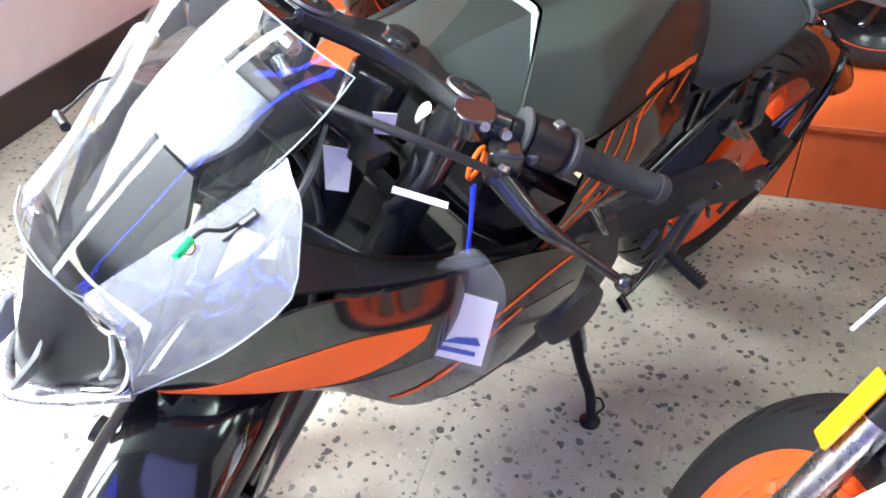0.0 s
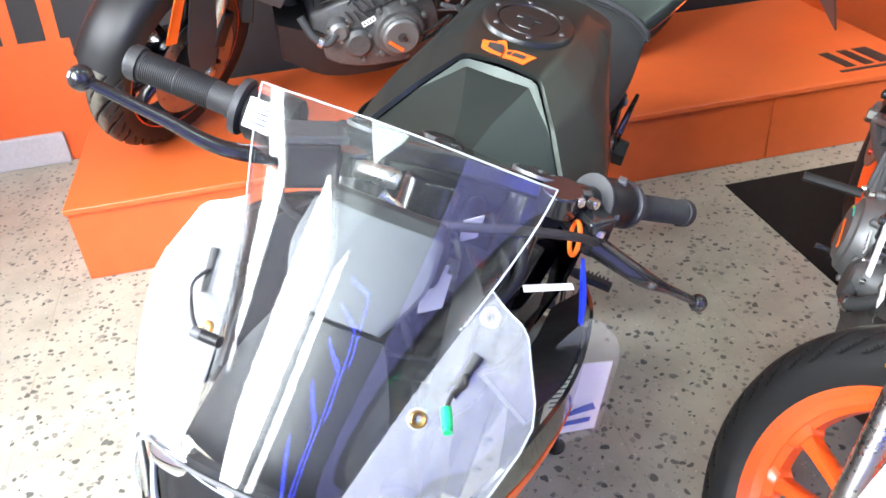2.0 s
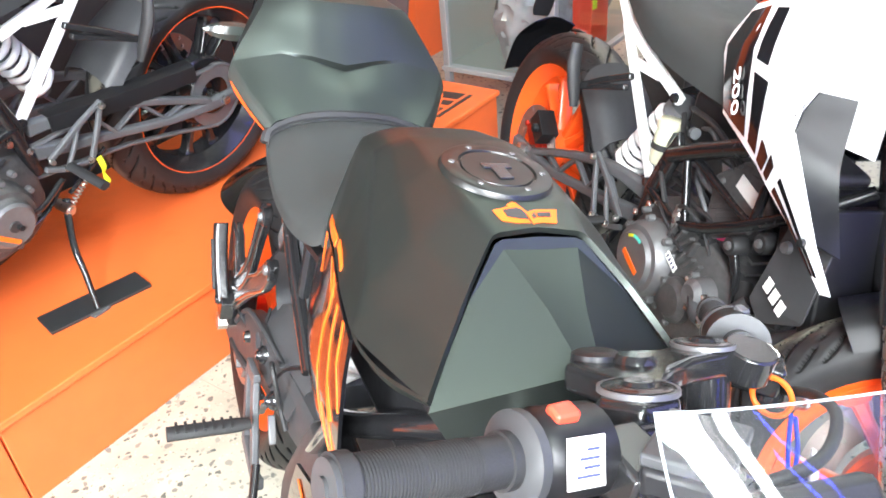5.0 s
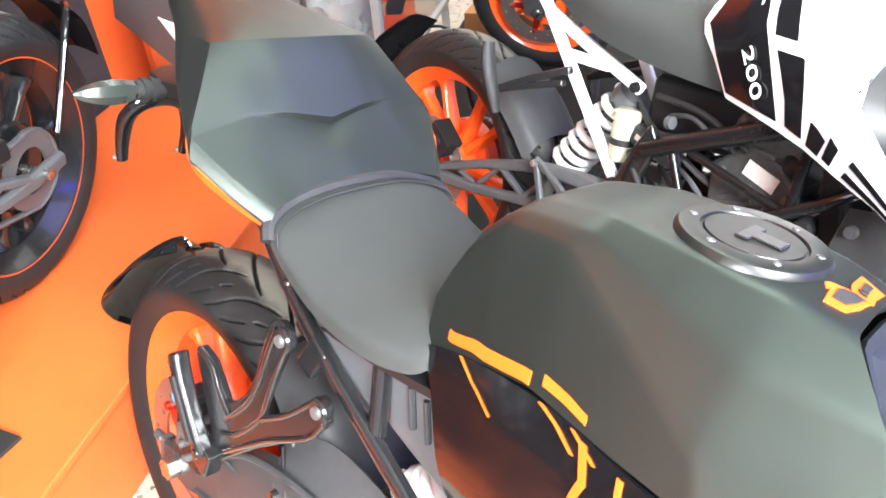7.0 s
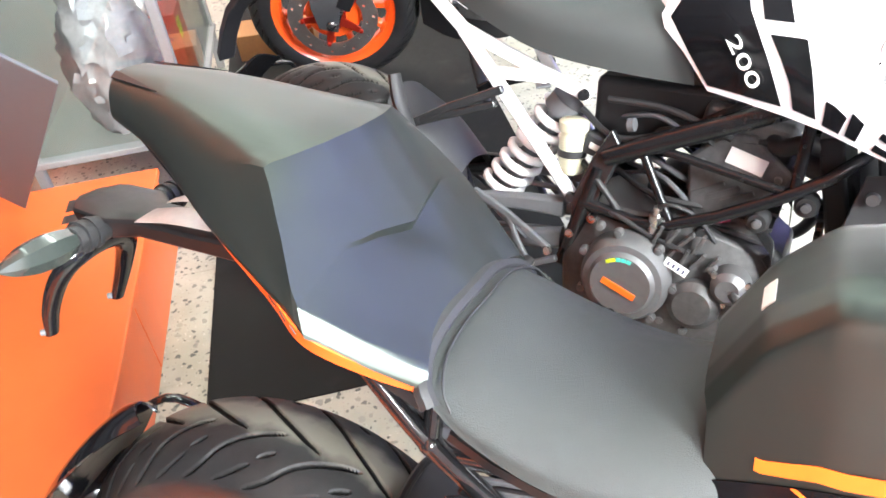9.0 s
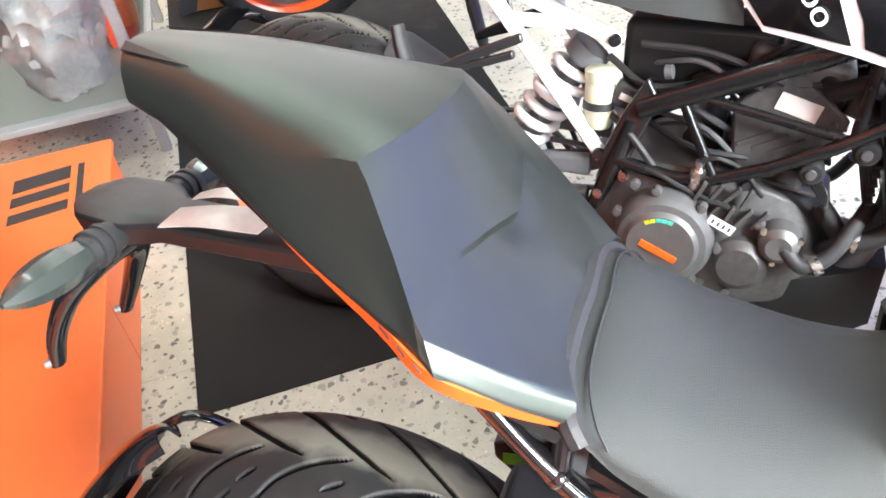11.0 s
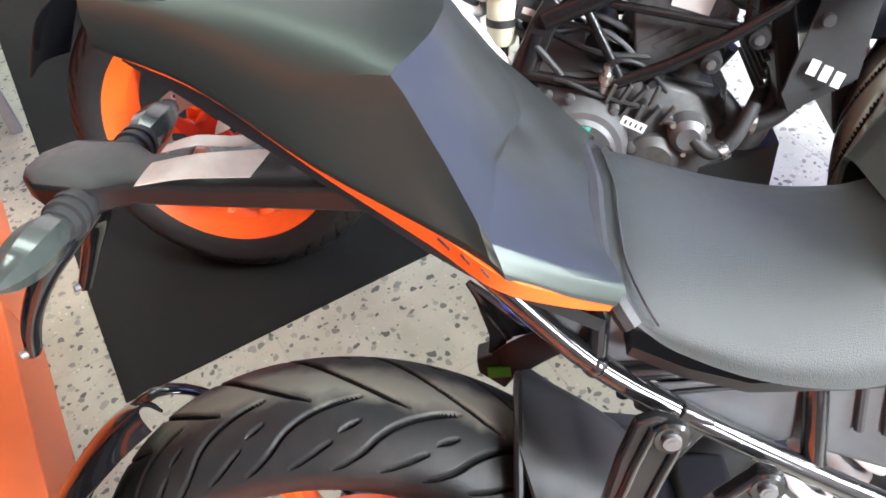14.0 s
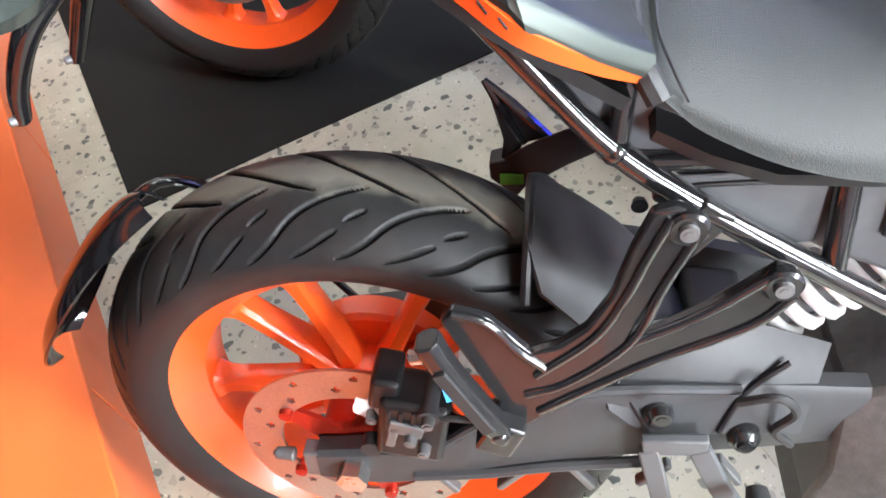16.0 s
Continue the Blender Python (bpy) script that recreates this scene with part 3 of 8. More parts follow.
# blue light chevrons on the dark wall
for k in range(5):
    lt = thing("light_tube", "lit blue chevron light tube on the dark wall", "light tube", ROOM @ Matrix.Translation((-0.60, V1 - 0.03, 1.98 - 0.20 * k)), "blue light tubes")
    part("tube", G().tube([(-0.48, 0, 0.48), (-0.004, 0, 0.006), (0.004, 0, -0.006), (0.19, 0, -0.54)], 0.011, 12, 1), M["blue_light"], lt)
    part("end_cap", G().cyl((-0.50, 0, 0.50), (-0.478, 0, 0.478), 0.014, 12), M["plastic"], lt)
    part("end_cap", G().cyl((0.189, 0, -0.538), (0.199, 0, -0.566), 0.014, 12), M["plastic"], lt)
    part("clip", G().box((-0.30, 0.018, 0.30), (0.02, 0.026, 0.02)), M["plastic"], lt)
    part("clip", G().box((0.10, 0.018, -0.28), (0.02, 0.026, 0.02)), M["plastic"], lt)


def added_ceiling_light(u, v):
    t = thing("added_ceiling_light", "square white ceiling panel light, lit, unseen and added", "ceiling light", ROOM @ Matrix.Translation((u, v, CEIL)), "ceiling lights")
    part("frame", G().box((0, 0, -0.012), (0.66, 0.66, 0.024)), M["frame_metal"], t, bevel=0.003)
    part("diffuser", G().box((0, 0, -0.028), (0.60, 0.60, 0.008)), M["panel_light"], t)
    return t


# unseen panels added to light the room from above; count and spots guessed
for u, v in ((1.2, 1.30), (2.75, 1.30), (2.75, -0.30), (-0.95, 1.75), (4.0, 0.55)):
    added_ceiling_light(u, v)
# unseen blue-violet glowing box, added on the dark wall to tint reflections
box = thing("added_glow_box", "large blue-violet glowing box, unseen, added on the dark wall for its reflection", "light box", ROOM)
part("frame", G().box((1.05, V1 - 0.03, 1.78), (2.06, 0.05, 2.80)), M["plastic"], box, bevel=0.004)
part("diffuser", G().box((1.05, V1 - 0.062, 1.78), (1.98, 0.008, 2.72)), M["violet_light"], box)


# ---- display plinth ----
def display_plinth():
    t = thing("display_plinth", "long low orange lacquered display plinth along the wall", "plinth", ROOM)
    PZ, d = 0.222, 0.76
    part("top_board", G().box((0.17, -0.297 - d / 2 + 0.004, PZ - 0.009), (2.52, d + 0.012, 0.018)), M["orange_board"], t, bevel=0.003)
    for a, b in ((-1.085, -0.395), (-0.391, 0.30), (0.304, 0.90), (0.904, 1.425)):
        part("front_panel", G().box(((a + b) / 2, -0.307, (PZ - 0.018) / 2), (b - a, 0.018, PZ - 0.02)), M["orange_board"], t, bevel=0.002)
    for u in (-1.076, 1.416):
        part("end_panel", G().box((u, -0.297 - d / 2 - 0.01, (PZ - 0.018) / 2), (0.018, d - 0.022, PZ - 0.02)), M["orange_board"], t, bevel=0.002)
    # the maker's mark as plain dark shapes on the top's end
    g = G()
    for i, (w, s) in enumerate(((0.034, 0.0), (0.034, 0.0), (0.05, 0.0))):
        u = 1.19 + i * 0.062
        g.prism([(u - w / 2, -0.50, PZ), (u + w / 2, -0.50, PZ), (u + w / 2 + 0.012, -0.375, PZ), (u - w / 2 + 0.012, -0.375, PZ)], (0, 0, 0.0016))
    g.box((1.25, -0.352, PZ + 0.0008), (0.20, 0.014, 0.0016))
    part("emblem", g, M["letter"], t, "dark emblem film")
    return t


display_plinth()
g = G()
for i in range(3):
    u = -1.42 + i * 0.13
    g.prism([(u, V0 + 0.001, 0.42), (u + 0.085, V0 + 0.001, 0.42), (u + 0.095, V0 + 0.001, 0.56), (u + 0.01, V0 + 0.001, 0.56)], (0, 0.003, 0))
solo("wall_emblem", g, M["letter"], "dark emblem shapes on the orange wall", "emblem", ROOM)

# ---- black rubber mat ----
g = G()
g.prism([(0.711, -0.19, 0.0005), (3.6, -0.19, 0.0005), (3.6, 0.72, 0.0005), (0.72, 0.72, 0.0005)], (0, 0, 0.0035))
solo("rubber_mat", g, M["mat"], "large black rubber mat lying on the tiles", "mat", ROOM, 0.001)

# ---- things by the far wall ----
def display_cabinet(u, v):
    t = thing("display_cabinet", "grey metal cabinet with glass front and plastic-wrapped goods", "cabinet", ROOM @ Matrix.Translation((u, v, 0)))
    part("base", G().box((0, 0, 0.16), (0.9, 0.5, 0.02)), M["cabinet"], t, bevel=0.003)
    for x in (-0.43, 0.43):
        for y in (-0.23, 0.23):
            part("leg", G().box((x, y, 0.62), (0.028, 0.028, 1.24)), M["cabinet"], t, bevel=0.003)
    part("back_panel", G().box((0, -0.235, 0.7), (0.84, 0.008, 1.06)), M["cabinet"], t)
    part("top", G().box((0, 0, 1.24), (0.9, 0.5, 0.02)), M["cabinet"], t, bevel=0.003)
    p = part("glass_pane", G().box((0, 0.236, 0.7), (0.82, 0.005, 1.04)), M["glass"], t)
    p.visible_shadow = False
    p = part("glass_pane", G().box((-0.43, 0, 0.7), (0.005, 0.42, 1.04)), M["glass"], t)
    p.visible_shadow = False
    return t


def crumpled_bag(m, sx, sy, sz, seed):
    rng = random.Random(seed)
    n, rows = 44, []
    for i in range(26):
        z = i / 25
        k = (0.55 + 0.45 * math.sin(math.pi * min(z + 0.18, 1))) * (1 - 0.55 * max(z - 0.7, 0) / 0.3)
        rows.append([Vector((math.cos(q) * sx * k * (1 + 0.08 * math.sin(5 * q + 9 * z + seed) + rng.uniform(-.11, .11)), math.sin(q) * sy * k * (1 + 0.08 * math.sin(4 * q - 11 * z) + rng.uniform(-.11, .11)), z * sz + rng.uniform(-.008, .008))) for q in (2 * math.pi * j / n for j in range(n))])
    ob = solo("plastic_bag", G().rings(rows), M["film_wrap"], "crumpled grey plastic film bag inside the cabinet", "bag", m, sharp=50)
    ob.visible_shadow = False
    return ob


display_cabinet(2.12, -0.45)
crumpled_bag(ROOM @ Matrix.Translation((1.90, -0.42, 0.172)), 0.16, 0.13, 0.55, 3)
crumpled_bag(ROOM @ Matrix.Translation((2.28, -0.44, 0.172)), 0.17, 0.14, 0.42, 5)
red_box = solo("red_box", G().box((0, 0, 0.12), (0.15, 0.08, 0.24)), M["red"], "red cardboard box with a yellow tag inside the cabinet", "box", ROOM @ Matrix.Translation((2.10, -0.275, 0.171)), 0.003)
part("yellow_label", G().box((-0.05, 0.042, 0.19), (0.035, 0.003, 0.06)), M["yellow_tag"], red_box, "bright yellow label")
solo("standing_board", G().box((0, 0, 0.9), (0.34, 0.025, 1.8)), M["orange_wall"], "tall orange board standing behind the plinth", "board", ROOM @ Matrix.Translation((1.72, -0.98, 0.0)), 0.003)

# ---- cardboard box ----
def cardboard_box(m):
    t = thing("cardboard_box", "flat brown cardboard box with dark print", "box", m)
    part("carton", G().box((0, 0, 0.05), (0.30, 0.17, 0.10)), M["card"], t, bevel=0.003)
    for k in range(3):
        part("print_mark", G().box((-0.05 + k * 0.05, 0.02, 0.1008), (0.034, 0.03, 0.001)), M["letter"], t)


cardboard_box(Matrix.Translation((-1.42, 2.20, 0.005)) @ pose(0, 0, 0, 0, 0, 28))

# ---- heap of brown cable ----
rng = random.Random(11)
heap = thing("cable_heap", "loose coil of thin brown cable on the floor", "cable", Matrix.Translation((0.48, -1.74, 0.0)) @ pose(0, 0, 0, 0, 0, 40))
for k in range(11):
    r0, cx, cy = rng.uniform(0.10, 0.20), rng.uniform(-0.05, 0.05), rng.uniform(-0.05, 0.05)
    part("cable_loop", G().tube([(cx + r0 * math.cos(a) * (1 + 0.25 * math.sin(2 * a + k)), cy + 0.7 * r0 * math.sin(a), 0.006 + 0.004 * k * (0.4 + 0.3 * math.sin(a * 3 + k))) for a in (2 * math.pi * i / 14 for i in range(14))], 0.004, 6, 3, True), M["cable"], heap)
part("cable_end", G().tube([(0.12, 0.05, 0.020), (0.20, 0.10, 0.006), (0.27, 0.06, 0.005), (0.30, -0.02, 0.005)], 0.004, 6, 5), M["cable"], heap)

# ---- wheels ----
def tyre_mesh(name, R, width, nth, grooves, seat=0.222):
    """A road tyre with a round crown, and slanting grooves cut into it."""
    hw, ht = width / 2, R - seat - 0.026
    psi = np.radians(np.linspace(-80, 80, 201 if nth > 1500 else 91 if nth > 700 else 61))
    prof = [(-hw * 0.80, seat), (-hw * 0.93, seat + 0.012), (-hw * 1.0, seat + 0.030)]
    crown = [(hw * math.sin(p) / math.sin(radians(80)) * 0.995, R - ht * (1 - math.cos(p)) / (1 - math.cos(radians(80))) * 0.80) for p in psi]
    tail = [(-y, r) for y, r in reversed(prof)]
    yr = np.array(prof + crown + tail)
    th = np.linspace(0, 2 * np.pi, nth, endpoint=False)
    y, r = np.tile(yr[:, 0], (nth, 1)), np.tile(yr[:, 1], (nth, 1))
    if grooves:
        a = np.full(len(yr), 5.0)
        a[3:-3] = psi / radians(80)
        A, T = np.meshgrid(a, th)
        cut = np.zeros_like(A)
        period = radians(17.9)
        nper = round(2 * np.pi / period)
        period = 2 * np.pi / nper
        LONG = ((0.95, 0.0), (0.75, -5.7), (0.53, -8.75), (0.34, -13.7), (0.16, -22.3))
        CROSS = ((0.95, 4.5), (0.75, -1.2), (0.53, -4.3), (0.34, -9.2), (0.16, -14.5), (0.0, -19.5), (-0.12, -25.0), (-0.24, -31.0))
        for side, lines in ((-1, ((LONG, 0.0026), (((0.93, -9.3), (0.77, -14.3), (0.62, -18.0)), 0.0022), (((0.54, -19.3), (0.40, -22.8)), 0.0022))), (1, ((CROSS, 0.0028), (((0.93, -4.8), (0.77, -9.8), (0.62, -13.5)), 0.0022), (((0.54, -14.8), (0.40, -18.3)), 0.0022)))):
            for pts, w in lines:
                pa = np.array(sorted(pts))
                xs = np.linspace(pa[0, 0], pa[-1, 0], 61)
                ys = np.interp(xs, pa[:, 0], pa[:, 1])
                for _ in range(3):      # round off the bends
                    ys = np.convolve(np.concatenate([[2 * ys[0] - v for v in ys[5:0:-1]], ys, [2 * ys[-1] - v for v in ys[-2:-7:-1]]]), np.ones(11) / 11, "valid")
                pa = np.stack([xs, ys], 1)
                s = A * side
                line = radians(107.2) + np.radians(np.interp(s, pa[:, 0], pa[:, 1]))
                tilt = np.radians(np.interp(s + 0.03, pa[:, 0], pa[:, 1]) - np.interp(s - 0.03, pa[:, 0], pa[:, 1])) / 0.06
                d = (T - line + period / 2) % period - period / 2
                d = np.abs(d) * R / np.sqrt(1 + (tilt * R / (hw * 1.25)) ** 2)
                ends = np.clip(np.minimum(s - pa[0, 0], pa[-1, 0] - s) / 0.05, 0, 1) ** 0.6
                cut = np.maximum(cut, np.clip((w * ends - d) / 0.0024 + 0.5, 0, 1) * (s > pa[0, 0]) * (s < pa[-1, 0]))
        r = r - cut * 0.0060
    vs = np.stack([r * np.cos(th)[:, None], y, r * np.sin(th)[:, None]], -1).reshape(-1, 3)
    m = len(yr)
    i, j = np.meshgrid(np.arange(nth), np.arange(m - 1), indexing="ij")
    n2 = (i + 1) % nth
    fs = np.stack([i * m + j, i * m + j + 1, n2 * m + j + 1, n2 * m + j], -1).reshape(-1, 4)
    me = bpy.data.meshes.new(name)
    me.from_pydata(vs.tolist(), [], fs.tolist())
    me.polygons.foreach_set("use_smooth", [True] * len(me.polygons))
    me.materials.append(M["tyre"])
    me.materials.append(M["groove_shade"])
    # faces deep in a cut get the painted shade colour
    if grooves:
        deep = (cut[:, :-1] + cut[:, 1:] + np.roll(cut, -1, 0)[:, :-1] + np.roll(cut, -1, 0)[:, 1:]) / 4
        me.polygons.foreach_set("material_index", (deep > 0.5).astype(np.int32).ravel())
    return me


def rim_shape(hw, hub=0.052, seat=0.222):
    g = G()
    e = seat + 0.011
    g.lathe([(-hw, e), (-hw + 0.006, e + 0.001), (-hw + 0.012, seat - 0.008), (-0.022, seat - 0.022), (0.022, seat - 0.022), (hw - 0.012, seat - 0.008), (hw - 0.006, e + 0.001), (hw, e), (hw - 0.001, seat + 0.002), (hw - 0.004, seat - 0.001), (hw - 0.022, seat - 0.018), (hw - 0.036, seat - 0.030), (-hw + 0.036, seat - 0.030), (-hw + 0.022, seat - 0.018), (-hw + 0.004, seat - 0.001), (-hw + 0.001, seat + 0.002)], 180)
    g.lathe([(-0.045, 0.012), (-0.05, hub * 0.8), (-0.042, hub), (0.042, hub), (0.05, hub * 0.8), (0.045, 0.012)], 40)
    g.lathe([(0.012, 0.03), (0.012, 0.088), (0.018, 0.094), (0.045, 0.094), (0.05, 0.088), (0.05, 0.03)], 48)
    return g


def spoke_shape(hub=0.052, seat=0.222):
    """One spoke along +x, broad at the rim."""
    u, v = Vector((1, 0, 0)), Vector((0, 0, 1))
    secs = []
    for rr, w, d in ((hub - 0.006, 0.014, 0.024), (0.10, 0.0095, 0.019), (0.165, 0.0105, 0.016), (seat - 0.036, 0.016, 0.018), (seat - 0.024, 0.026, 0.024)):
        c = u * rr
        secs.append([c + v * (w * a) + Vector((0, d * b, 0)) for a, b in ((-1, -0.7), (-0.6, -1), (0.6, -1), (1, -0.7), (1, 0.7), (0.6, 1), (-0.6, 1), (-1, 0.7))])
    return G().loft(secs, 3)


def disc_shape(y, r0, r1, th=0.004, holes=22):
    """A drilled brake disc: cells are left out where the holes are."""
    n, k = 352, 14
    centres = [(r0 + (r1 - r0) * (0.3, 0.72)[i % 2], 2 * math.pi * (i + 0.3 * (i % 2)) / holes) for i in range(holes)]
    rr = [r0 + (r1 - r0) * i / k for i in range(k + 1)]
    keep = set()
    for i in range(k):
        for j in range(n):
            r, q = (rr[i] + rr[i + 1]) / 2, 2 * math.pi * (j + 0.5) / n
            if all((r * math.cos(q) - a * math.cos(b)) ** 2 + (r * math.sin(q) - a * math.sin(b)) ** 2 > 0.0045 ** 2 for a, b in centres):
                keep.add((i, j))
    g = G()
    vs, fs = [], []
    for s in (-th / 2, th / 2):
        vs += [(r * math.cos(2 * math.pi * j / n), y + s, r * math.sin(2 * math.pi * j / n)) for r in rr for j in range(n)]
    o = (k + 1) * n
    for i, j in keep:
        a, b, c, d = i * n + j, i * n + (j + 1) % n, (i + 1) * n + (j + 1) % n, (i + 1) * n + j
        fs += [(a, b, c, d), (o + a, o + d, o + c, o + b)]
        for (p, q), near in (((a, b), (i - 1, j)), ((b, c), (i, (j + 1) % n)), ((c, d), (i + 1, j)), ((d, a), (i, (j - 1) % n))):
            if near not in keep:
                fs.append((q, p, o + p, o + q))
    return g.add(vs, fs)


def wheel(name, parent, c, R, width, m=None, nth=540, disc_y=-0.082, disc_r=0.115, grooves=True, label="orange cast alloy wheel", finish="rim"):
    """The rim, with its tyre, brake disc and disc carrier as parts."""
    hw = width * 0.415
    seat = R - 0.082
    place = (m or Matrix.Identity(4)) @ Matrix.Translation(c)
    w = part(name, rim_shape(hw, seat=seat), M[finish], parent, label)
    w.matrix_local = place
    sm = mesh_of("spoke", spoke_shape(seat=seat))
    for k in range(10):
        part("spoke", sm, M[finish], w).matrix_local = Matrix.Rotation(-2 * math.pi * (k + (0.13 if k % 2 else -0.13)) / 10, 4, "Y")
    if finish != "rim":
        for s in (-1, 1):
            part("rim_stripe", G().lathe([(s * (hw + 0.0004), seat + 0.002), (s * (hw + 0.0012), seat + 0.002), (s * (hw + 0.0012), seat + 0.009), (s * (hw + 0.0004), seat + 0.009)], 120), M["rim"], w, "thin orange rim stripe")
    part("tyre", tyre_mesh("tyre", R, width, nth, grooves, seat), M["tyre"], w, "black road tyre with slanted grooves")
    part("brake_disc", disc_shape(disc_y, disc_r * 0.66, disc_r), M["disc"], w, "drilled steel brake disc", fix=False)
    g = G()
    s = 1 if disc_y > 0 else -1
    for k in range(5):
        q = 2 * math.pi * k / 5
        u, v = Vector((math.cos(q), 0, math.sin(q))), Vector((-math.sin(q), 0, math.cos(q)))
        g.prism([u * 0.03 + v * 0.016 + Vector((0, disc_y - s * 0.004, 0)), u * disc_r * 0.72 + v * 0.009 + Vector((0, disc_y - s * 0.004, 0)), u * disc_r * 0.72 - v * 0.009 + Vector((0, disc_y - s * 0.004, 0)), u * 0.03 - v * 0.016 + Vector((0, disc_y - s * 0.004, 0))], (0, s * 0.006, 0))
        g.bolt(u * disc_r * 0.70 + Vector((0, disc_y + s * 0.003, 0)), (0, s, 0), 0.008, 0.005)
    g.lathe([(disc_y - s * 0.05, 0.012), (disc_y - s * 0.05, 0.045), (disc_y, 0.045), (disc_y + s * 0.004, 0.02), (disc_y + s * 0.004, 0.012)], 30)
    part("disc_carrier", g, M["carrier_red" if finish == "rim" else "alloy_black"], w, "red-anodised disc carrier" if finish == "rim" else "")
    g = G().cyl((0, -0.13, 0), (0, 0.13, 0), 0.011, 16)
    g.cyl((0, disc_y + s * 0.03, 0), (0, disc_y + s * 0.048, 0), 0.017, 6)
    part("axle", g, M["steel"], w)
    return w


def steer(point, rake, angle):
    """The turn of the steered parts about a raked axis."""
    ax = Vector((-math.sin(radians(rake)), 0, math.cos(radians(rake))))
    return Matrix.Translation(point) @ Matrix.Rotation(radians(angle), 4, ax) @ Matrix.Translation(-Vector(point))


def coil(g, a, b, r, wire, turns):
    a, b = Vector(a), Vector(b)
    d = (b - a).normalized()
    u = d.cross(Vector((0, 1, 0))).normalized()
    v = d.cross(u)
    n = turns * 12
    return g.tube([a + (b - a) * (i / n) + (u * math.cos(i * math.pi / 6) + v * math.sin(i * math.pi / 6)) * r for i in range(n + 1)], wire, 10, 1)

def flat_bar(g, pts, w, t, s):
    """A flat bar of width w and thickness t through points, lying in the bike's side plane."""
    secs = []
    P = [Vector(p) for p in pts]
    for i, p in enumerate(P):
        d = (P[min(i + 1, len(P) - 1)] - P[max(i - 1, 0)]).normalized()
        n = Vector((-d.z, 0, d.x)).normalized()
        y = Vector((0, t / 2, 0))
        secs.append([p + n * w / 2 + y, p + n * w * 0.3 + y * 1.35, p - n * w * 0.3 + y * 1.35, p - n * w / 2 + y, p - n * w / 2 - y, p + n * w / 2 - y])
    return g.loft(secs)


# ---- the sport motorcycle, leaning on its stand ----
LEAN = -15.65
SPORT = pose(0, 0, 0, LEAN, 0, 0)
bike = thing("sport_motorcycle", "dark satin sport motorcycle with clear screen leaning on its stand", "motorcycle", SPORT)
wheel("rear_wheel", bike, (-0.005, 0, 0.302), 0.302, 0.152, None, 2400, -0.090, 0.128)
STEER = steer((0.942, 0, 0.876), 25, 35)
wheel("front_wheel", bike, (1.250, 0, 0.288), 0.288, 0.112, STEER, 720, 0.075, 0.150)

# tank shell
TANK = both([
    [(0.440, 0, 0.800), (0.440, 0.040, 0.800), (0.441, 0.064, 0.795), (0.446, 0.080, 0.785), (0.450, 0.092, 0.735)],
    [(0.475, 0, 0.862), (0.475, 0.040, 0.861), (0.476, 0.062, 0.855), (0.478, 0.079, 0.845), (0.482, 0.099, 0.748)],
    [(0.520, 0, 0.899), (0.520, 0.046, 0.898), (0.520, 0.070, 0.892), (0.521, 0.087, 0.884), (0.530, 0.111, 0.765)],
    [(0.590, 0, 0.912), (0.590, 0.055, 0.911), (0.590, 0.078, 0.903), (0.589, 0.094, 0.893), (0.600, 0.128, 0.785)],
    [(0.670, 0, 0.914), (0.670, 0.062, 0.911), (0.669, 0.094, 0.886), (0.670, 0.118, 0.850), (0.685, 0.146, 0.785)],
    [(0.735, 0, 0.908), (0.735, 0.056, 0.905), (0.738, 0.102, 0.870), (0.742, 0.144, 0.812), (0.760, 0.157, 0.785)],
    [(0.777, 0, 0.899), (0.781, 0.048, 0.895), (0.820, 0.083, 0.862), (0.855, 0.112, 0.828), (0.883, 0.134, 0.800)],
])
TANK = fold2(TANK, 0.15)
part("fuel_tank", G().sheet(TANK, 1, 1, 0.006), M["satin"], bike, "satin dark grey fuel tank", sharp=60, flat=True)
g = G().sheet([[(0.883, 0.134, 0.800), (0.840, 0.150, 0.792), (0.795, 0.158, 0.787), (0.760, 0.157, 0.785)], [(0.878, 0.128, 0.792), (0.838, 0.142, 0.780), (0.795, 0.150, 0.776), (0.760, 0.150, 0.775)]], 1, 4, 0.003)
part("tank_edge", g, M["satin"], bike)
part("tank_edge", g.flipped(), M["satin"], bike)
# recessed front cover between the tank's wings
COVER = both([
    [(0.783, 0, 0.892), (0.785, 0.038, 0.8910), (0.787, 0.0465, 0.888)],
    [(0.789, 0, 0.8820), (0.790, 0.0385, 0.8835), (0.823, 0.081, 0.853)],
    [(0.850, 0, 0.8550), (0.850, 0.0190, 0.8570), (0.857, 0.110, 0.818)],
    [(0.906, 0, 0.8300), (0.905, 0.0080, 0.8305), (0.886, 0.132, 0.792)],
    [(0.912, 0, 0.785), (0.911, 0.020, 0.783), (0.898, 0.105, 0.755)],
])
part("tank_front_cover", G().sheet(COVER, 1, 1, 0.004), M["satin"], bike, "satin dark grey tank cover with a raised middle facet", sharp=12)
# filler cap
cap = part("filler_cap", G().lathe([(-0.004, 0.001), (0.0032, 0.001), (0.0034, 0.030), (0.0034, 0.0415), (0.0015, 0.0425), (0.0015, 0.0445), (0.0040, 0.0455), (0.0042, 0.060), (0.0030, 0.0635), (-0.001, 0.066), (-0.010, 0.067), (-0.010, 0.001)], 64, (0, 0, 0), True, None, "z"), M["cap_black"], bike, "round gloss black filler cap")
cap.matrix_local = pose(0.682, 0, 0.9122, 0, 4, 0) @ Matrix.Diagonal((0.88, 0.88, 1.0, 1.0))
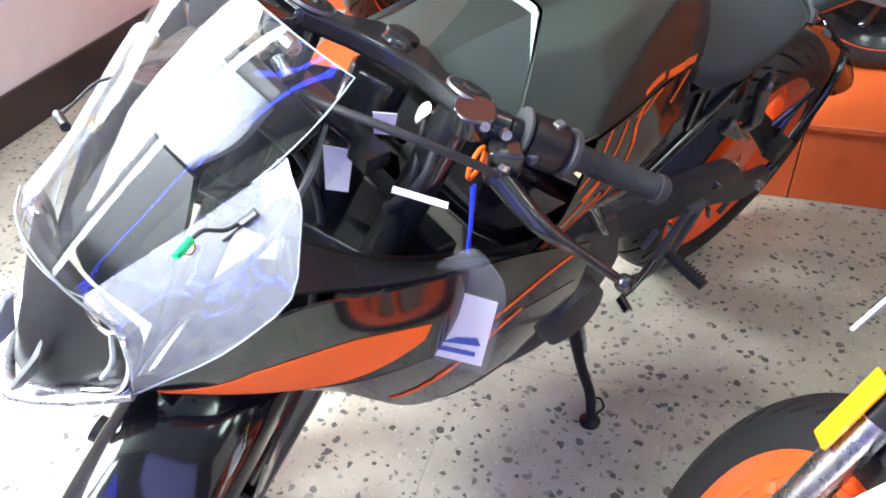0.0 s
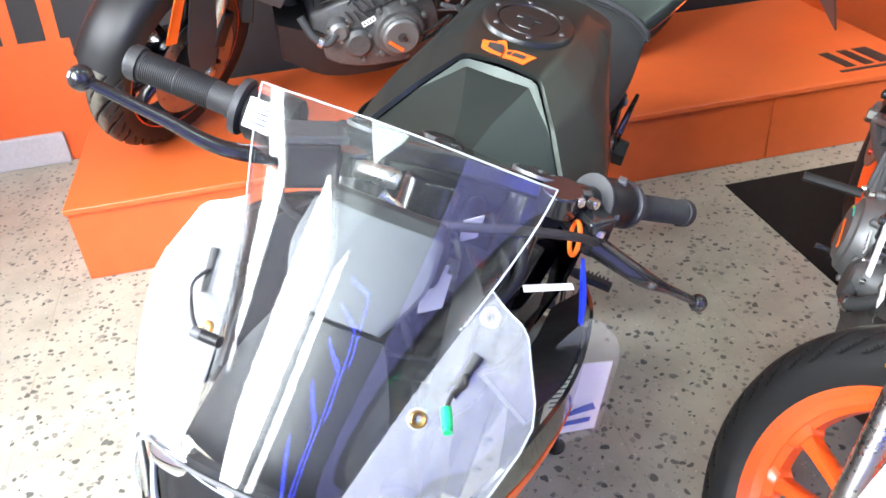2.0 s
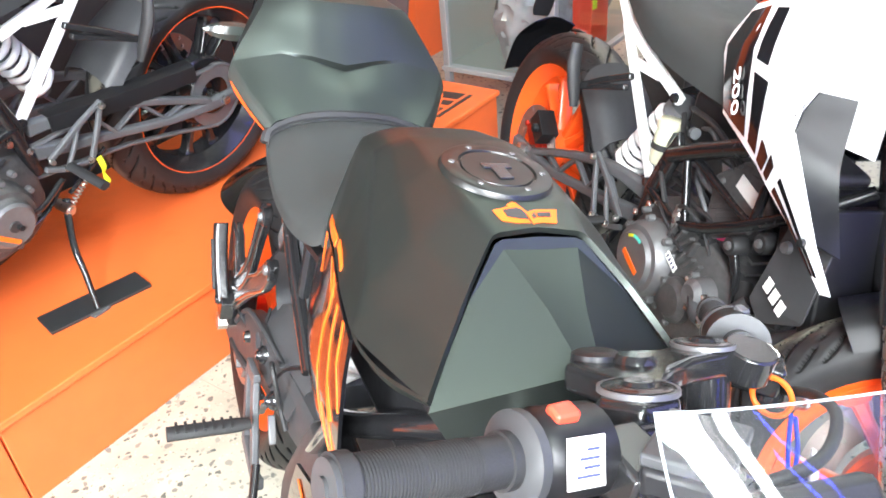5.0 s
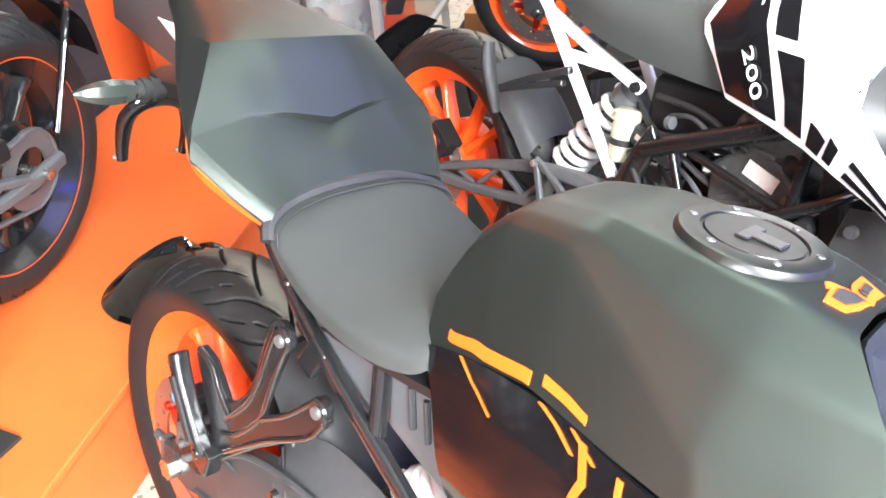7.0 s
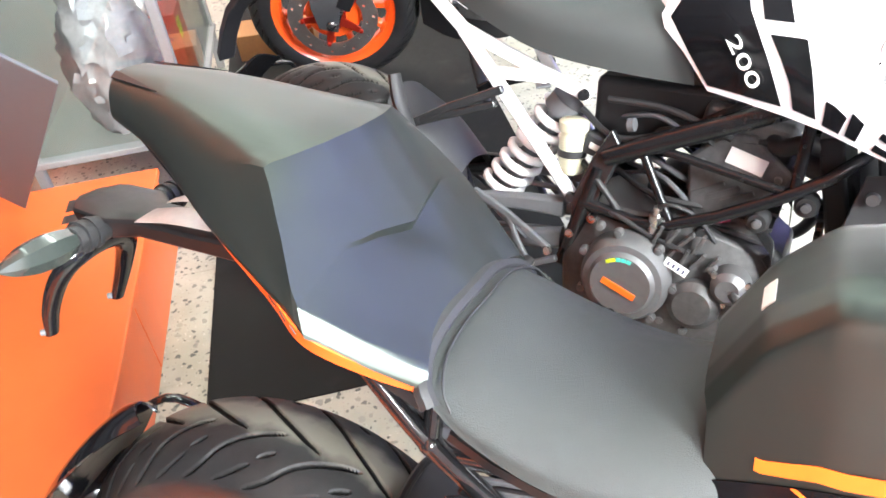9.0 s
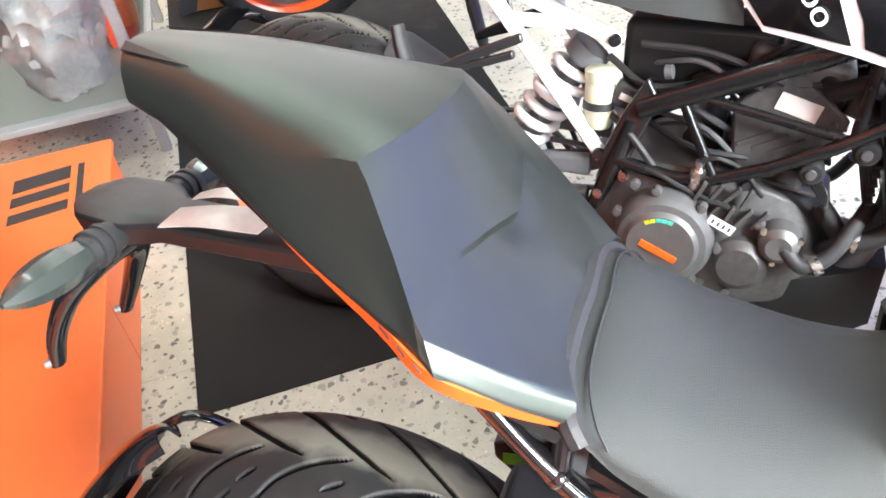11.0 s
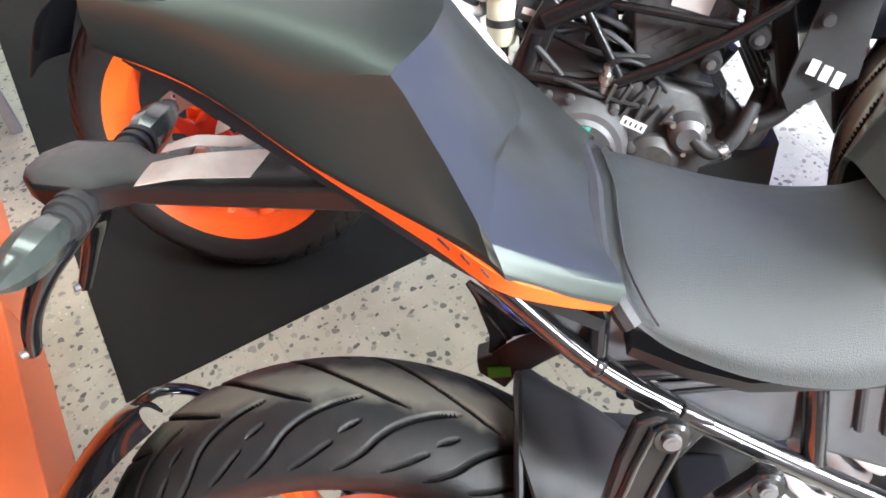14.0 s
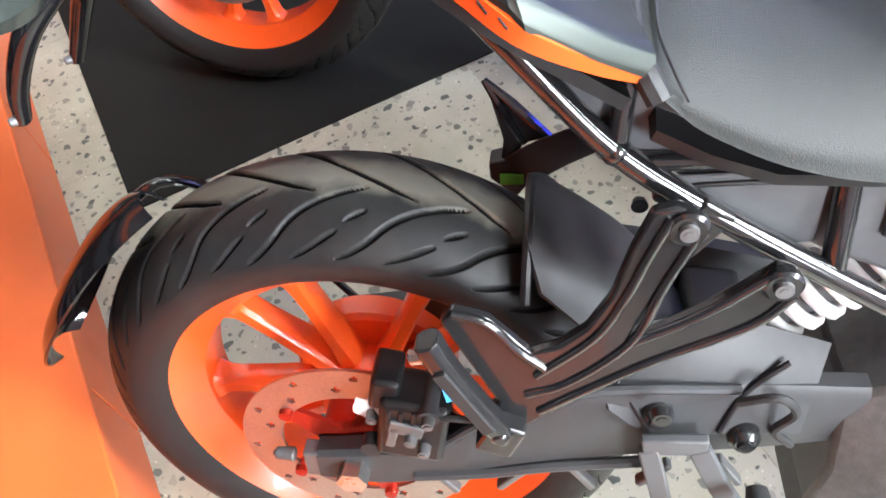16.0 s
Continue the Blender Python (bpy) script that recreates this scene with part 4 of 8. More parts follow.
for k in range(6):
    q = 2 * math.pi * (k + 0.25) / 6
    part("cap_bolt", G().bolt((0.053 * math.cos(q), 0.053 * math.sin(q), 0.0040), (0, 0, 1), 0.0040, 0.0012), M["alloy_grey"], cap)
part("key_cover", G().box((0.010, 0, 0.0042), (0.034, 0.018, 0.0022)).box((-0.004, 0, 0.0042), (0.012, 0.036, 0.0020)), M["alloy_black"], cap, bevel=0.001)
# orange emblem ahead of the cap
for A, B in (([(0.953, 0.421), (0.947, 0.449), (0.966, 0.470)], [(0.977, 0.423), (0.986, 0.440), (0.990, 0.462)]), ([(0.966, 0.474), (0.954, 0.575)], [(0.993, 0.478), (0.988, 0.565)]), ([(0.938, 0.450), (0.964, 0.484)], [(0.944, 0.442), (0.970, 0.472)])):
    part("tank_emblem", decal(TANK, A, B, ku=1, kv=1), M["orange_film"], bike, "orange emblem decal")
for A, B in (([(0.957, 0.432), (0.955, 0.450), (0.972, 0.466)], [(0.972, 0.432), (0.979, 0.444), (0.984, 0.459)]), ([(0.974, 0.495), (0.968, 0.520)], [(0.982, 0.495), (0.979, 0.520)]), ([(0.971, 0.532), (0.965, 0.562)], [(0.980, 0.532), (0.976, 0.560)])):
    part("emblem_slot", decal(TANK, A, B, 0.0026, 1, 1), M["letter"], bike)
part("bar_code_label", decal(TANK, [(0.085, 0.40), (0.085, 0.46), (0.085, 0.52)], [(0.165, 0.40), (0.165, 0.46), (0.165, 0.52)], ku=1, kv=1), M["paper"], bike, "white paper label behind the tank")

# side panels below the tank, with orange outline stripes
SIDE = [
    [(0.452, 0.094, 0.738), (0.505, 0.107, 0.758), (0.560, 0.121, 0.774), (0.625, 0.136, 0.785), (0.700, 0.151, 0.783), (0.762, 0.159, 0.780)],
    [(0.478, 0.106, 0.700), (0.530, 0.119, 0.715), (0.585, 0.134, 0.728), (0.645, 0.147, 0.733), (0.710, 0.157, 0.730), (0.768, 0.161, 0.722)],
    [(0.515, 0.122, 0.640), (0.560, 0.134, 0.648), (0.615, 0.146, 0.655), (0.670, 0.152, 0.655), (0.725, 0.156, 0.650), (0.778, 0.157, 0.640)],
    [(0.560, 0.110, 0.570), (0.600, 0.118, 0.570), (0.650, 0.126, 0.572), (0.700, 0.132, 0.572), (0.750, 0.136, 0.568), (0.800, 0.138, 0.560)],
]
g = G().sheet([list(reversed(r)) for r in SIDE], 4, 4, 0.004)
part("side_panel", g, M["gloss_black"], bike, "gloss black side panel with orange stripes")
part("side_panel", g.flipped(), M["gloss_black"], bike, "gloss black side panel with orange stripes")
rev = [list(reversed(r)) for r in SIDE]
def stripe(rows, pts, w, k=4):
    """A narrow film along a line of (s, t), on both sides of the bike."""
    out = []
    for i, p in enumerate(pts):
        a, b = pts[max(i - 1, 0)], pts[min(i + 1, len(pts) - 1)]
        dx, dy = b[0] - a[0], b[1] - a[1]
        n = math.hypot(dx, dy) or 1
        out.append(((p[0] - dy / n * w, p[1] + dx / n * w), (p[0] + dy / n * w, p[1] - dx / n * w)))
    h = decal(rows, [o[0] for o in out], [o[1] for o in out], ku=k, kv=k)
    part("stripe", h, M["orange_film"], bike)
    part("stripe", h.flipped(), M["orange_film"], bike)


for line, w in (([(0.0, 0.782), (0.119, 0.734), (0.26, 0.65)], 0.006), ([(0.0, 0.43), (0.05, 0.375), (0.12, 0.33)], 0.007), ([(0.0, 0.33), (0.08, 0.27)], 0.006), ([(0.02, 0.30), (0.20, 0.297), (0.37, 0.345), (0.55, 0.37), (0.70, 0.34), (0.86, 0.24), (0.97, 0.14)], 0.010), ([(0.03, 0.20), (0.11, 0.203), (0.30, 0.195), (0.48, 0.184), (0.60, 0.12), (0.70, 0.03)], 0.008), ([(0.0, 0.09), (0.267, 0.087), (0.431, 0.014)], 0.008), ([(0.46, 0.185), (0.55, 0.095)], 0.018), ([(0.62, 0.27), (0.78, 0.16), (0.88, 0.05)], 0.007)):
    stripe(rev, line, w)
for line, w in (([(0.139, 0.0085), (0.222, 0.0062), (0.376, 0.0042), (0.483, 0.0036)], 0.0026), ([(0.556, 0.0065), (0.590, 0.0072), (0.612, 0.0062)], 0.0022)):
    stripe(TANK, line, w, 1)

# seat
SEAT = both([
    [(0.230, 0, 0.805), (0.228, 0.050, 0.802), (0.229, 0.092, 0.793), (0.238, 0.122, 0.781), (0.248, 0.130, 0.766)],
    [(0.262, 0, 0.802), (0.262, 0.050, 0.799), (0.264, 0.094, 0.788), (0.270, 0.127, 0.764), (0.276, 0.132, 0.745)],
    [(0.320, 0, 0.784), (0.320, 0.050, 0.781), (0.322, 0.094, 0.769), (0.328, 0.128, 0.742), (0.334, 0.133, 0.721)],
    [(0.385, 0, 0.773), (0.385, 0.048, 0.770), (0.388, 0.088, 0.757), (0.394, 0.120, 0.730), (0.399, 0.126, 0.707)],
    [(0.432, 0, 0.778), (0.433, 0.042, 0.775), (0.438, 0.076, 0.761), (0.445, 0.104, 0.732), (0.450, 0.110, 0.708)],
    [(0.460, 0, 0.790), (0.460, 0.038, 0.786), (0.464, 0.068, 0.771), (0.468, 0.090, 0.742), (0.472, 0.094, 0.724)],
])
part("seat", G().sheet(SEAT, 5, 5, 0.02), M["seat"], bike, "dark grey vinyl rider seat with stitched rim")
front_edge = [(x - 0.004, y, z + 0.001) for x, y, z in SEAT[0]]
part("seat_piping", G().tube(front_edge, 0.0085, 8, 5), M["rubber"], bike)
part("seat_seam", G().tube([(x + 0.014, y * 1.005, z + 0.0012) for x, y, z in SEAT[0]], 0.0012, 6, 5), M["rubber"], bike)
part("seat_base", G().sheet(both([[(0.250, 0, 0.735), (0.250, 0.075, 0.735), (0.250, 0.105, 0.728)], [(0.33, 0, 0.705), (0.33, 0.078, 0.705), (0.335, 0.112, 0.700)], [(0.47, 0, 0.700), (0.47, 0.075, 0.70), (0.48, 0.100, 0.700)]]), 2, 1, 0.01), M["plastic"], bike)

# tail cowl in place of the passenger seat
TAIL = both([
    [(-0.134, 0, 0.985), (-0.132, 0.020, 0.984), (-0.128, 0.036, 0.978), (-0.124, 0.046, 0.968), (-0.120, 0.051, 0.957), (-0.118, 0.053, 0.950), (-0.117, 0.053, 0.946)],
    [(-0.060, 0, 0.981), (-0.058, 0.030, 0.980), (-0.054, 0.054, 0.973), (-0.050, 0.070, 0.960), (-0.046, 0.080, 0.942), (-0.044, 0.083, 0.932), (-0.043, 0.083, 0.928)],
    [(0.025, 0, 0.969), (0.024, 0.046, 0.967), (0.024, 0.080, 0.957), (0.028, 0.103, 0.936), (0.036, 0.119, 0.908), (0.042, 0.126, 0.893), (0.043, 0.126, 0.888)],
    [(0.118, 0, 0.949), (0.114, 0.052, 0.948), (0.103, 0.090, 0.945), (0.094, 0.112, 0.941), (0.104, 0.138, 0.895), (0.114, 0.156, 0.866), (0.116, 0.157, 0.860)],
    [(0.150, 0, 0.900), (0.146, 0.050, 0.902), (0.136, 0.098, 0.903), (0.126, 0.142, 0.898), (0.131, 0.154, 0.875), (0.137, 0.164, 0.855), (0.138, 0.164, 0.849)],
    [(0.172, 0, 0.868), (0.164, 0.050, 0.876), (0.153, 0.098, 0.879), (0.145, 0.162, 0.868), (0.148, 0.1665, 0.859), (0.152, 0.171, 0.847), (0.153, 0.171, 0.842)],
    [(0.168, 0, 0.858), (0.162, 0.050, 0.869), (0.156, 0.098, 0.874), (0.153, 0.167, 0.857), (0.156, 0.170, 0.850), (0.160, 0.173, 0.839), (0.161, 0.173, 0.834)],
    [(0.198, 0, 0.838), (0.195, 0.050, 0.837), (0.194, 0.095, 0.832), (0.197, 0.143, 0.825), (0.200, 0.1465, 0.818), (0.203, 0.149, 0.807), (0.204, 0.149, 0.803)],
    [(0.226, 0, 0.812), (0.224, 0.050, 0.809), (0.227, 0.086, 0.803), (0.236, 0.114, 0.798), (0.239, 0.121, 0.793), (0.240, 0.126, 0.783), (0.240, 0.126, 0.778)],
])
part("tail_cowl", G().sheet(part_round(TAIL, (1, 1, 1, 0.35, 0, 0, 0, 0.2, 0.3), 4), 1, 1, 0.006), M["satin"], bike, "satin dark grey pointed tail cowl", bevel=0.0035, sharp=24)
for s in (-1, 1):
    part("tail_groove", G().prism([(-0.131, s * 0.026, 0.9845), (-0.129, s * 0.036, 0.9800), (-0.060, s * 0.052, 0.9755)], (0.0005, 0, 0.0010)), M["plastic"], bike)
# orange flank under the cowl
FLANK = [
    [(-0.112, 0.053, 0.947), (-0.040, 0.082, 0.928), (0.043, 0.124, 0.888), (0.116, 0.155, 0.859), (0.160, 0.172, 0.835), (0.203, 0.149, 0.804), (0.240, 0.125, 0.778)],
    [(-0.108, 0.052, 0.942), (-0.036, 0.081, 0.921), (0.046, 0.123, 0.881), (0.115, 0.149, 0.844), (0.155, 0.166, 0.822), (0.199, 0.146, 0.794), (0.238, 0.123, 0.773)],
]
g = G().sheet([list(reversed(r)) for r in FLANK], 1, 5, 0.004)
part("tail_trim", g, M["orange_paint"], bike, "orange strip under the cowl's edge")
part("tail_trim", g.flipped(), M["orange_paint"], bike, "orange strip under the cowl's edge")
for t0, t1 in ((0.36, 0.385), (0.41, 0.435), (0.46, 0.485)):
    h = decal([list(reversed(r)) for r in FLANK], [(0.36, t0), (0.14, t1)], [(0.45, t0), (0.23, t1)], 0.0010, 1, 5)
    part("trim_line", h, M["letter"], bike)
    part("trim_line", h.flipped(), M["letter"], bike)
part("tail_underside", G().sheet(both([[(-0.10, 0, 0.925), (-0.10, 0.04, 0.942)], [(0.04, 0, 0.855), (0.05, 0.105, 0.872)], [(0.13, 0, 0.800), (0.14, 0.125, 0.815)], [(0.22, 0, 0.745), (0.23, 0.105, 0.752)]]), 3, 1, 0.01), M["plastic"], bike)
# lower tail boxes between the subframe tubes
g = G().loft([[(0.13, -0.075, 0.80), (0.13, 0.075, 0.80), (0.13, 0.07, 0.775), (0.13, -0.07, 0.775)], [(0.24, -0.084, 0.76), (0.24, 0.084, 0.76), (0.24, 0.080, 0.690), (0.24, -0.080, 0.690)], [(0.40, -0.084, 0.72), (0.40, 0.084, 0.72), (0.40, 0.078, 0.600), (0.40, -0.078, 0.600)], [(0.50, -0.080, 0.70), (0.50, 0.080, 0.70), (0.50, 0.074, 0.56), (0.50, -0.074, 0.56)]])
part("battery_box", g, M["plastic_grey"], bike, "satin grey plastic box under the seat", 0.006)
for s in (-1, 1):
    bc = part("box_cover", G().prism([(0.262, s * 0.084, 0.676), (0.380, s * 0.084, 0.688), (0.385, s * 0.082, 0.618), (0.352, s * 0.082, 0.612), (0.270, s * 0.083, 0.652)], (0, s * 0.004, 0)), M["plastic_grey"], bike, bevel=0.002)
    part("cover_groove", G().tube([(0.376, s * 0.0885, 0.680), (0.290, s * 0.0885, 0.671), (0.279, s * 0.0885, 0.664), (0.284, s * 0.0885, 0.655), (0.350, s * 0.0870, 0.620)], 0.0022, 8, 3), M["plastic"], bc)
    part("box_rib", G().tube([(0.430, s * 0.083, 0.672), (0.436, s * 0.081, 0.625)], 0.004, 8, 1), M["plastic_mid"], bc)
    part("box_rib", G().tube([(0.452, s * 0.082, 0.668), (0.458, s * 0.080, 0.620)], 0.004, 8, 1), M["plastic_mid"], bc)

# plate carrier, its legs, indicators and the paper strip
g = G().loft([[(x, -w, z + h), (x, -w * 0.6, z + h + 0.006), (x, w * 0.6, z + h + 0.006), (x, w, z + h), (x, w * 0.8, z - h), (x, -w * 0.8, z - h)] for x, w, z, h in ((0.05, 0.040, 0.815, 0.012), (-0.07, 0.030, 0.815, 0.010), (-0.138, 0.030, 0.819, 0.010), (-0.160, 0.048, 0.822, 0.012), (-0.205, 0.044, 0.826, 0.012), (-0.228, 0.020, 0.824, 0.010))])
carrier = part("plate_carrier", g, M["plastic"], bike, "black plastic number plate carrier", 0.003)
part("carrier_arch", G().tube([(-0.233, -0.077, 0.702), (-0.222, -0.080, 0.735), (-0.196, -0.082, 0.778), (-0.176, -0.066, 0.802), (-0.174, -0.030, 0.806), (-0.188, 0.004, 0.788), (-0.214, 0.019, 0.745), (-0.236, 0.022, 0.700)], [0.0085, 0.011, 0.0135, 0.014, 0.014, 0.0135, 0.011, 0.0085], 12, 5, flat=0.7), M["gloss_black"], carrier, "arched gloss black plate bracket")
for p in ((-0.235, -0.086, 0.706), (-0.238, 0.013, 0.704)):
    part("bracket_bolt", G().bolt(p, (-0.6, -0.8, 0), 0.004, 0.003), M["alloy_grey"], carrier)
for s in (-1, 1):
    stalk = part("indicator", G().tube([(-0.170, s * 0.040, 0.822), (-0.171, s * 0.060, 0.822), (-0.171, s * 0.080, 0.822)], [0.014, 0.016, 0.014], 14, 2).lathe([(s * 0.054, 0.012), (s * 0.054, 0.0175), (s * 0.060, 0.0175), (s * 0.060, 0.012)], 20, (-0.170, 0, 0.822)).lathe([(s * 0.066, 0.012), (s * 0.066, 0.0175), (s * 0.072, 0.0175), (s * 0.072, 0.012)], 20, (-0.170, 0, 0.822)), M["rubber"], carrier, "black indicator on a ribbed stalk")
    g = G().loft([[(-0.172 + a * 0.012 * w, s * y, 0.823 + b * 0.0115 * w) for a, b in ((-1, -0.4), (-0.5, -1), (0.5, -1), (1, -0.2), (0.8, 0.7), (0, 1), (-0.8, 0.7))] for y, w in ((0.074, 0.9), (0.098, 1.4), (0.126, 1.35), (0.150, 0.85), (0.164, 0.22))], 3)
    part("indicator_lens", g, M["smoke"], stalk, "smoked indicator lens")
part("paper_strip", G().sheet([[(-0.118, 0.002, 0.842), (-0.09, 0.003, 0.847), (-0.05, 0.007, 0.844), (-0.02, 0.008, 0.848)], [(-0.116, 0.013, 0.844), (-0.09, 0.015, 0.851), (-0.055, 0.019, 0.848), (-0.024, 0.022, 0.856)]], 2, 4, 0.0008), M["wrap"], carrier, "crumpled white paper strip")
rng3 = random.Random(8)
part("clear_wrap", G().sheet([[(-0.080 + 0.012 * i + rng3.uniform(-.004, .004), 0.030 + 0.011 * j + rng3.uniform(-.003, .003), 0.848 + 0.006 * (i + j) % 0.018 + rng3.uniform(-.006, .006)) for i in range(6)] for j in range(4)], 2, 2, 0.0006), M["wrap"], carrier, "crumpled clear wrapping with pale print")
strip = part("paper_strip", G().sheet([[(-0.125, -0.040, 0.834), (-0.085, -0.037, 0.838), (-0.035, -0.033, 0.836)], [(-0.122, -0.026, 0.838), (-0.085, -0.023, 0.844), (-0.030, -0.018, 0.840)], [(-0.120, -0.012, 0.840), (-0.080, -0.010, 0.846), (-0.024, -0.002, 0.845)]], 2, 4, 0.0008), M["wrap"], carrier, "crumpled white paper strip")

# subframe tubes
for s in (-1, 1):
    part("subframe_tube", G().tube([(0.10, s * 0.075, 0.825), (0.148, s * 0.086, 0.780), (0.226, s * 0.090, 0.700), (0.318, s * 0.098, 0.643), (0.403, s * 0.102, 0.596), (0.50, s * 0.106, 0.545)], 0.0100, 14, 6), M["chrome_black"], bike, "gloss black subframe tube")
    part("subframe_post", G().tube([(0.229, s * 0.078, 0.765), (0.226, s * 0.088, 0.700)], 0.009, 12, 1).ball((0.226, s * 0.089, 0.700), 0.012, 8), M["chrome_black"], bike)
    part("subframe_brace", G().tube([(0.246, s * 0.086, 0.688), (0.40, s * 0.082, 0.700)], 0.008, 12, 1), M["chrome_black"], bike)
    part("subframe_post", G().tube([(0.385, s * 0.084, 0.735), (0.400, s * 0.096, 0.602)], 0.010, 12, 1), M["chrome_black"], bike)
    g = G().box((0.268, s * 0.094, 0.668), (0.020, 0.016, 0.020), pose(0, 0, 0, 0, 32, 0)).box((0.292, s * 0.100, 0.640), (0.03, 0.012, 0.05), pose(0, 0, 0, 0, 32, 0))
    part("bracket_lug", g, M["alloy_black"], bike, bevel=0.003)

# passenger footrest hangers
OUTLINE = ((.252, .676), (.241, .642), (.231, .596), (.215, .562), (.195, .541), (.173, .530), (.138, .566), (.108, .573), (.098, .560), (.146, .470), (.144, .420), (.171, .439), (.204, .468), (.244, .503), (.282, .532), (.339, .574), (.364, .604), (.362, .628), (.347, .633), (.303, .590), (.258, .555), (.248, .550), (.255, .575), (.270, .621), (.289, .661), (.284, .677), (.268, .682))
RIDGES = (((.266, .673), (.254, .638), (.242, .597), (.222, .553), (.178, .506)), ((.286, .662), (.268, .609), (.251, .551), (.205, .500), (.170, .482)), ((.347, .629), (.298, .582), (.253, .551)), ((.362, .608), (.337, .576), (.272, .533), (.228, .499), (.182, .462)), ((.108, .570), (.137, .562), (.163, .533), (.188, .513)))


def hanger(s):
    """The forked hanger, with its folded footrest on the right side."""
    def at(x, z, off):
        return Vector((x, s * (0.127 + (0.665 - z) * 0.075 + off), z))
    line = OUTLINE if s < 0 else ((.252, .676), (.236, .610), (.225, .572), (.290, .560), (.364, .604), (.362, .628), (.303, .590), (.262, .582), (.289, .661), (.268, .682))
    h = part("footrest_hanger", G().prism([at(x, z, -0.008) for x, z in line], (0, s * 0.012, 0)), M["alloy_black"], bike, "forked satin black footrest hanger", 0.003)
    for line in RIDGES if s < 0 else RIDGES[2:3]:
        part("hanger_ridge", G().tube([at(x, z, 0.004) for x, z in line], 0.0042, 10, 5), M["chrome_black"], h)
    for x, z in ((0.278, 0.665), (0.352, 0.618)):
        part("hanger_boss", G().lathe([(s * 0.000, 0.004), (s * 0.008, 0.004), (s * 0.0085, 0.0125), (s * 0.006, 0.015), (s * 0.000, 0.015)], 28, (x, at(x, z, 0).y, z)), M["alloy_black"], h)
        part("hanger_bolt", G().bolt(at(x, z, 0.007), (0, s, 0), 0.0080, 0.005), M["alloy_grey"], h)
    if s > 0:
        return h
    g = G().box((0.150, s * 0.152, 0.436), (0.034, 0.024, 0.042), pose(0, 0, 0, 0, 20, 0)).cyl((0.150, s * 0.132, 0.448), (0.150, s * 0.172, 0.448), 0.008, 14)
    part("hanger_clevis", g, M["alloy_black"], h, bevel=0.003)
    p = part("passenger_footrest", G().loft([[(x + a * 0.010, s * (y + b * 0.012), z + a * 0.005) for a, b in ((-1, -0.6), (-0.5, -1), (0.5, -1), (1, -0.6), (1, 0.6), (0.5, 1), (-0.5, 1), (-1, 0.6))] for x, y, z in ((0.152, 0.158, 0.444), (0.130, 0.160, 0.482), (0.104, 0.160, 0.530), (0.090, 0.158, 0.562))], 2), M["alloy_black"], h, "folded satin black footrest", 0.002)
    part("footrest_rubber", G().box((0.121, s * 0.173, 0.500), (0.012, 0.004, 0.085), pose(0, 0, 0, 0, -29, 0)), M["rubber"], p, bevel=0.001)
    part("footrest_bolt", G().bolt((0.088, s * 0.160, 0.545), (-1, 0, -0.4), 0.008, 0.012), M["steel"], p)
    part("blue_mark", G().prism([(0.103, s * 0.1735, 0.520), (0.120, s * 0.1735, 0.510), (0.106, s * 0.1735, 0.503)], (0, s * 0.001, 0)), M["blue_tag"], p)
    return h


hanger(-1)
left = hanger(1)
# left footrest hangs down and outward, with a green dot
g = G().loft([[(x + a * w, y, z + b * w) for a, b in ((-0.7, -0.7), (0.7, -1), (1, 0.5), (0.3, 1), (-0.9, 0.6))] for x, y, z, w in ((0.235, 0.105, 0.585, 0.018), (0.190, 0.128, 0.545, 0.021), (0.160, 0.140, 0.515, 0.022), (0.146, 0.146, 0.498, 0.020))], 2)
part("lowered_footrest", g, M["plastic"], left, "black footrest arm with a green dot", 0.003)
g = G().prism([(0.118, 0.140, 0.512), (0.140, 0.140, 0.520), (0.172, 0.140, 0.502), (0.150, 0.140, 0.468), (0.120, 0.140, 0.492)], (0, 0.03, 0))
part("footrest_knuckle", g, M["plastic"], left, bevel=0.003)
for q in ((0.156, 0.145, 0.540), (0.182, 0.140, 0.552)):
    part("footrest_blade", G().tube([(0.113, 0.150, 0.612), ((0.113 + q[0]) / 2, 0.146, (0.614 + q[2]) / 2), q], [0.004, 0.006, 0.005], 8, 3), M["chrome_black"], left)
part("footrest_web", G().prism([(0.116, 0.146, 0.606), (0.154, 0.143, 0.540), (0.150, 0.143, 0.518), (0.132, 0.143, 0.520), (0.134, 0.143, 0.545)], (0, 0.006, 0)).prism([(0.120, 0.147, 0.604), (0.150, 0.143, 0.540), (0.178, 0.140, 0.550)], (0, 0.004, 0)), M["plastic"], left)
part("green_dot", G().box((0.144, 0.1378, 0.496), (0.026, 0.004, 0.013), pose(0, 0, 0, 0, -4, 0)), M["green_tag"], left)

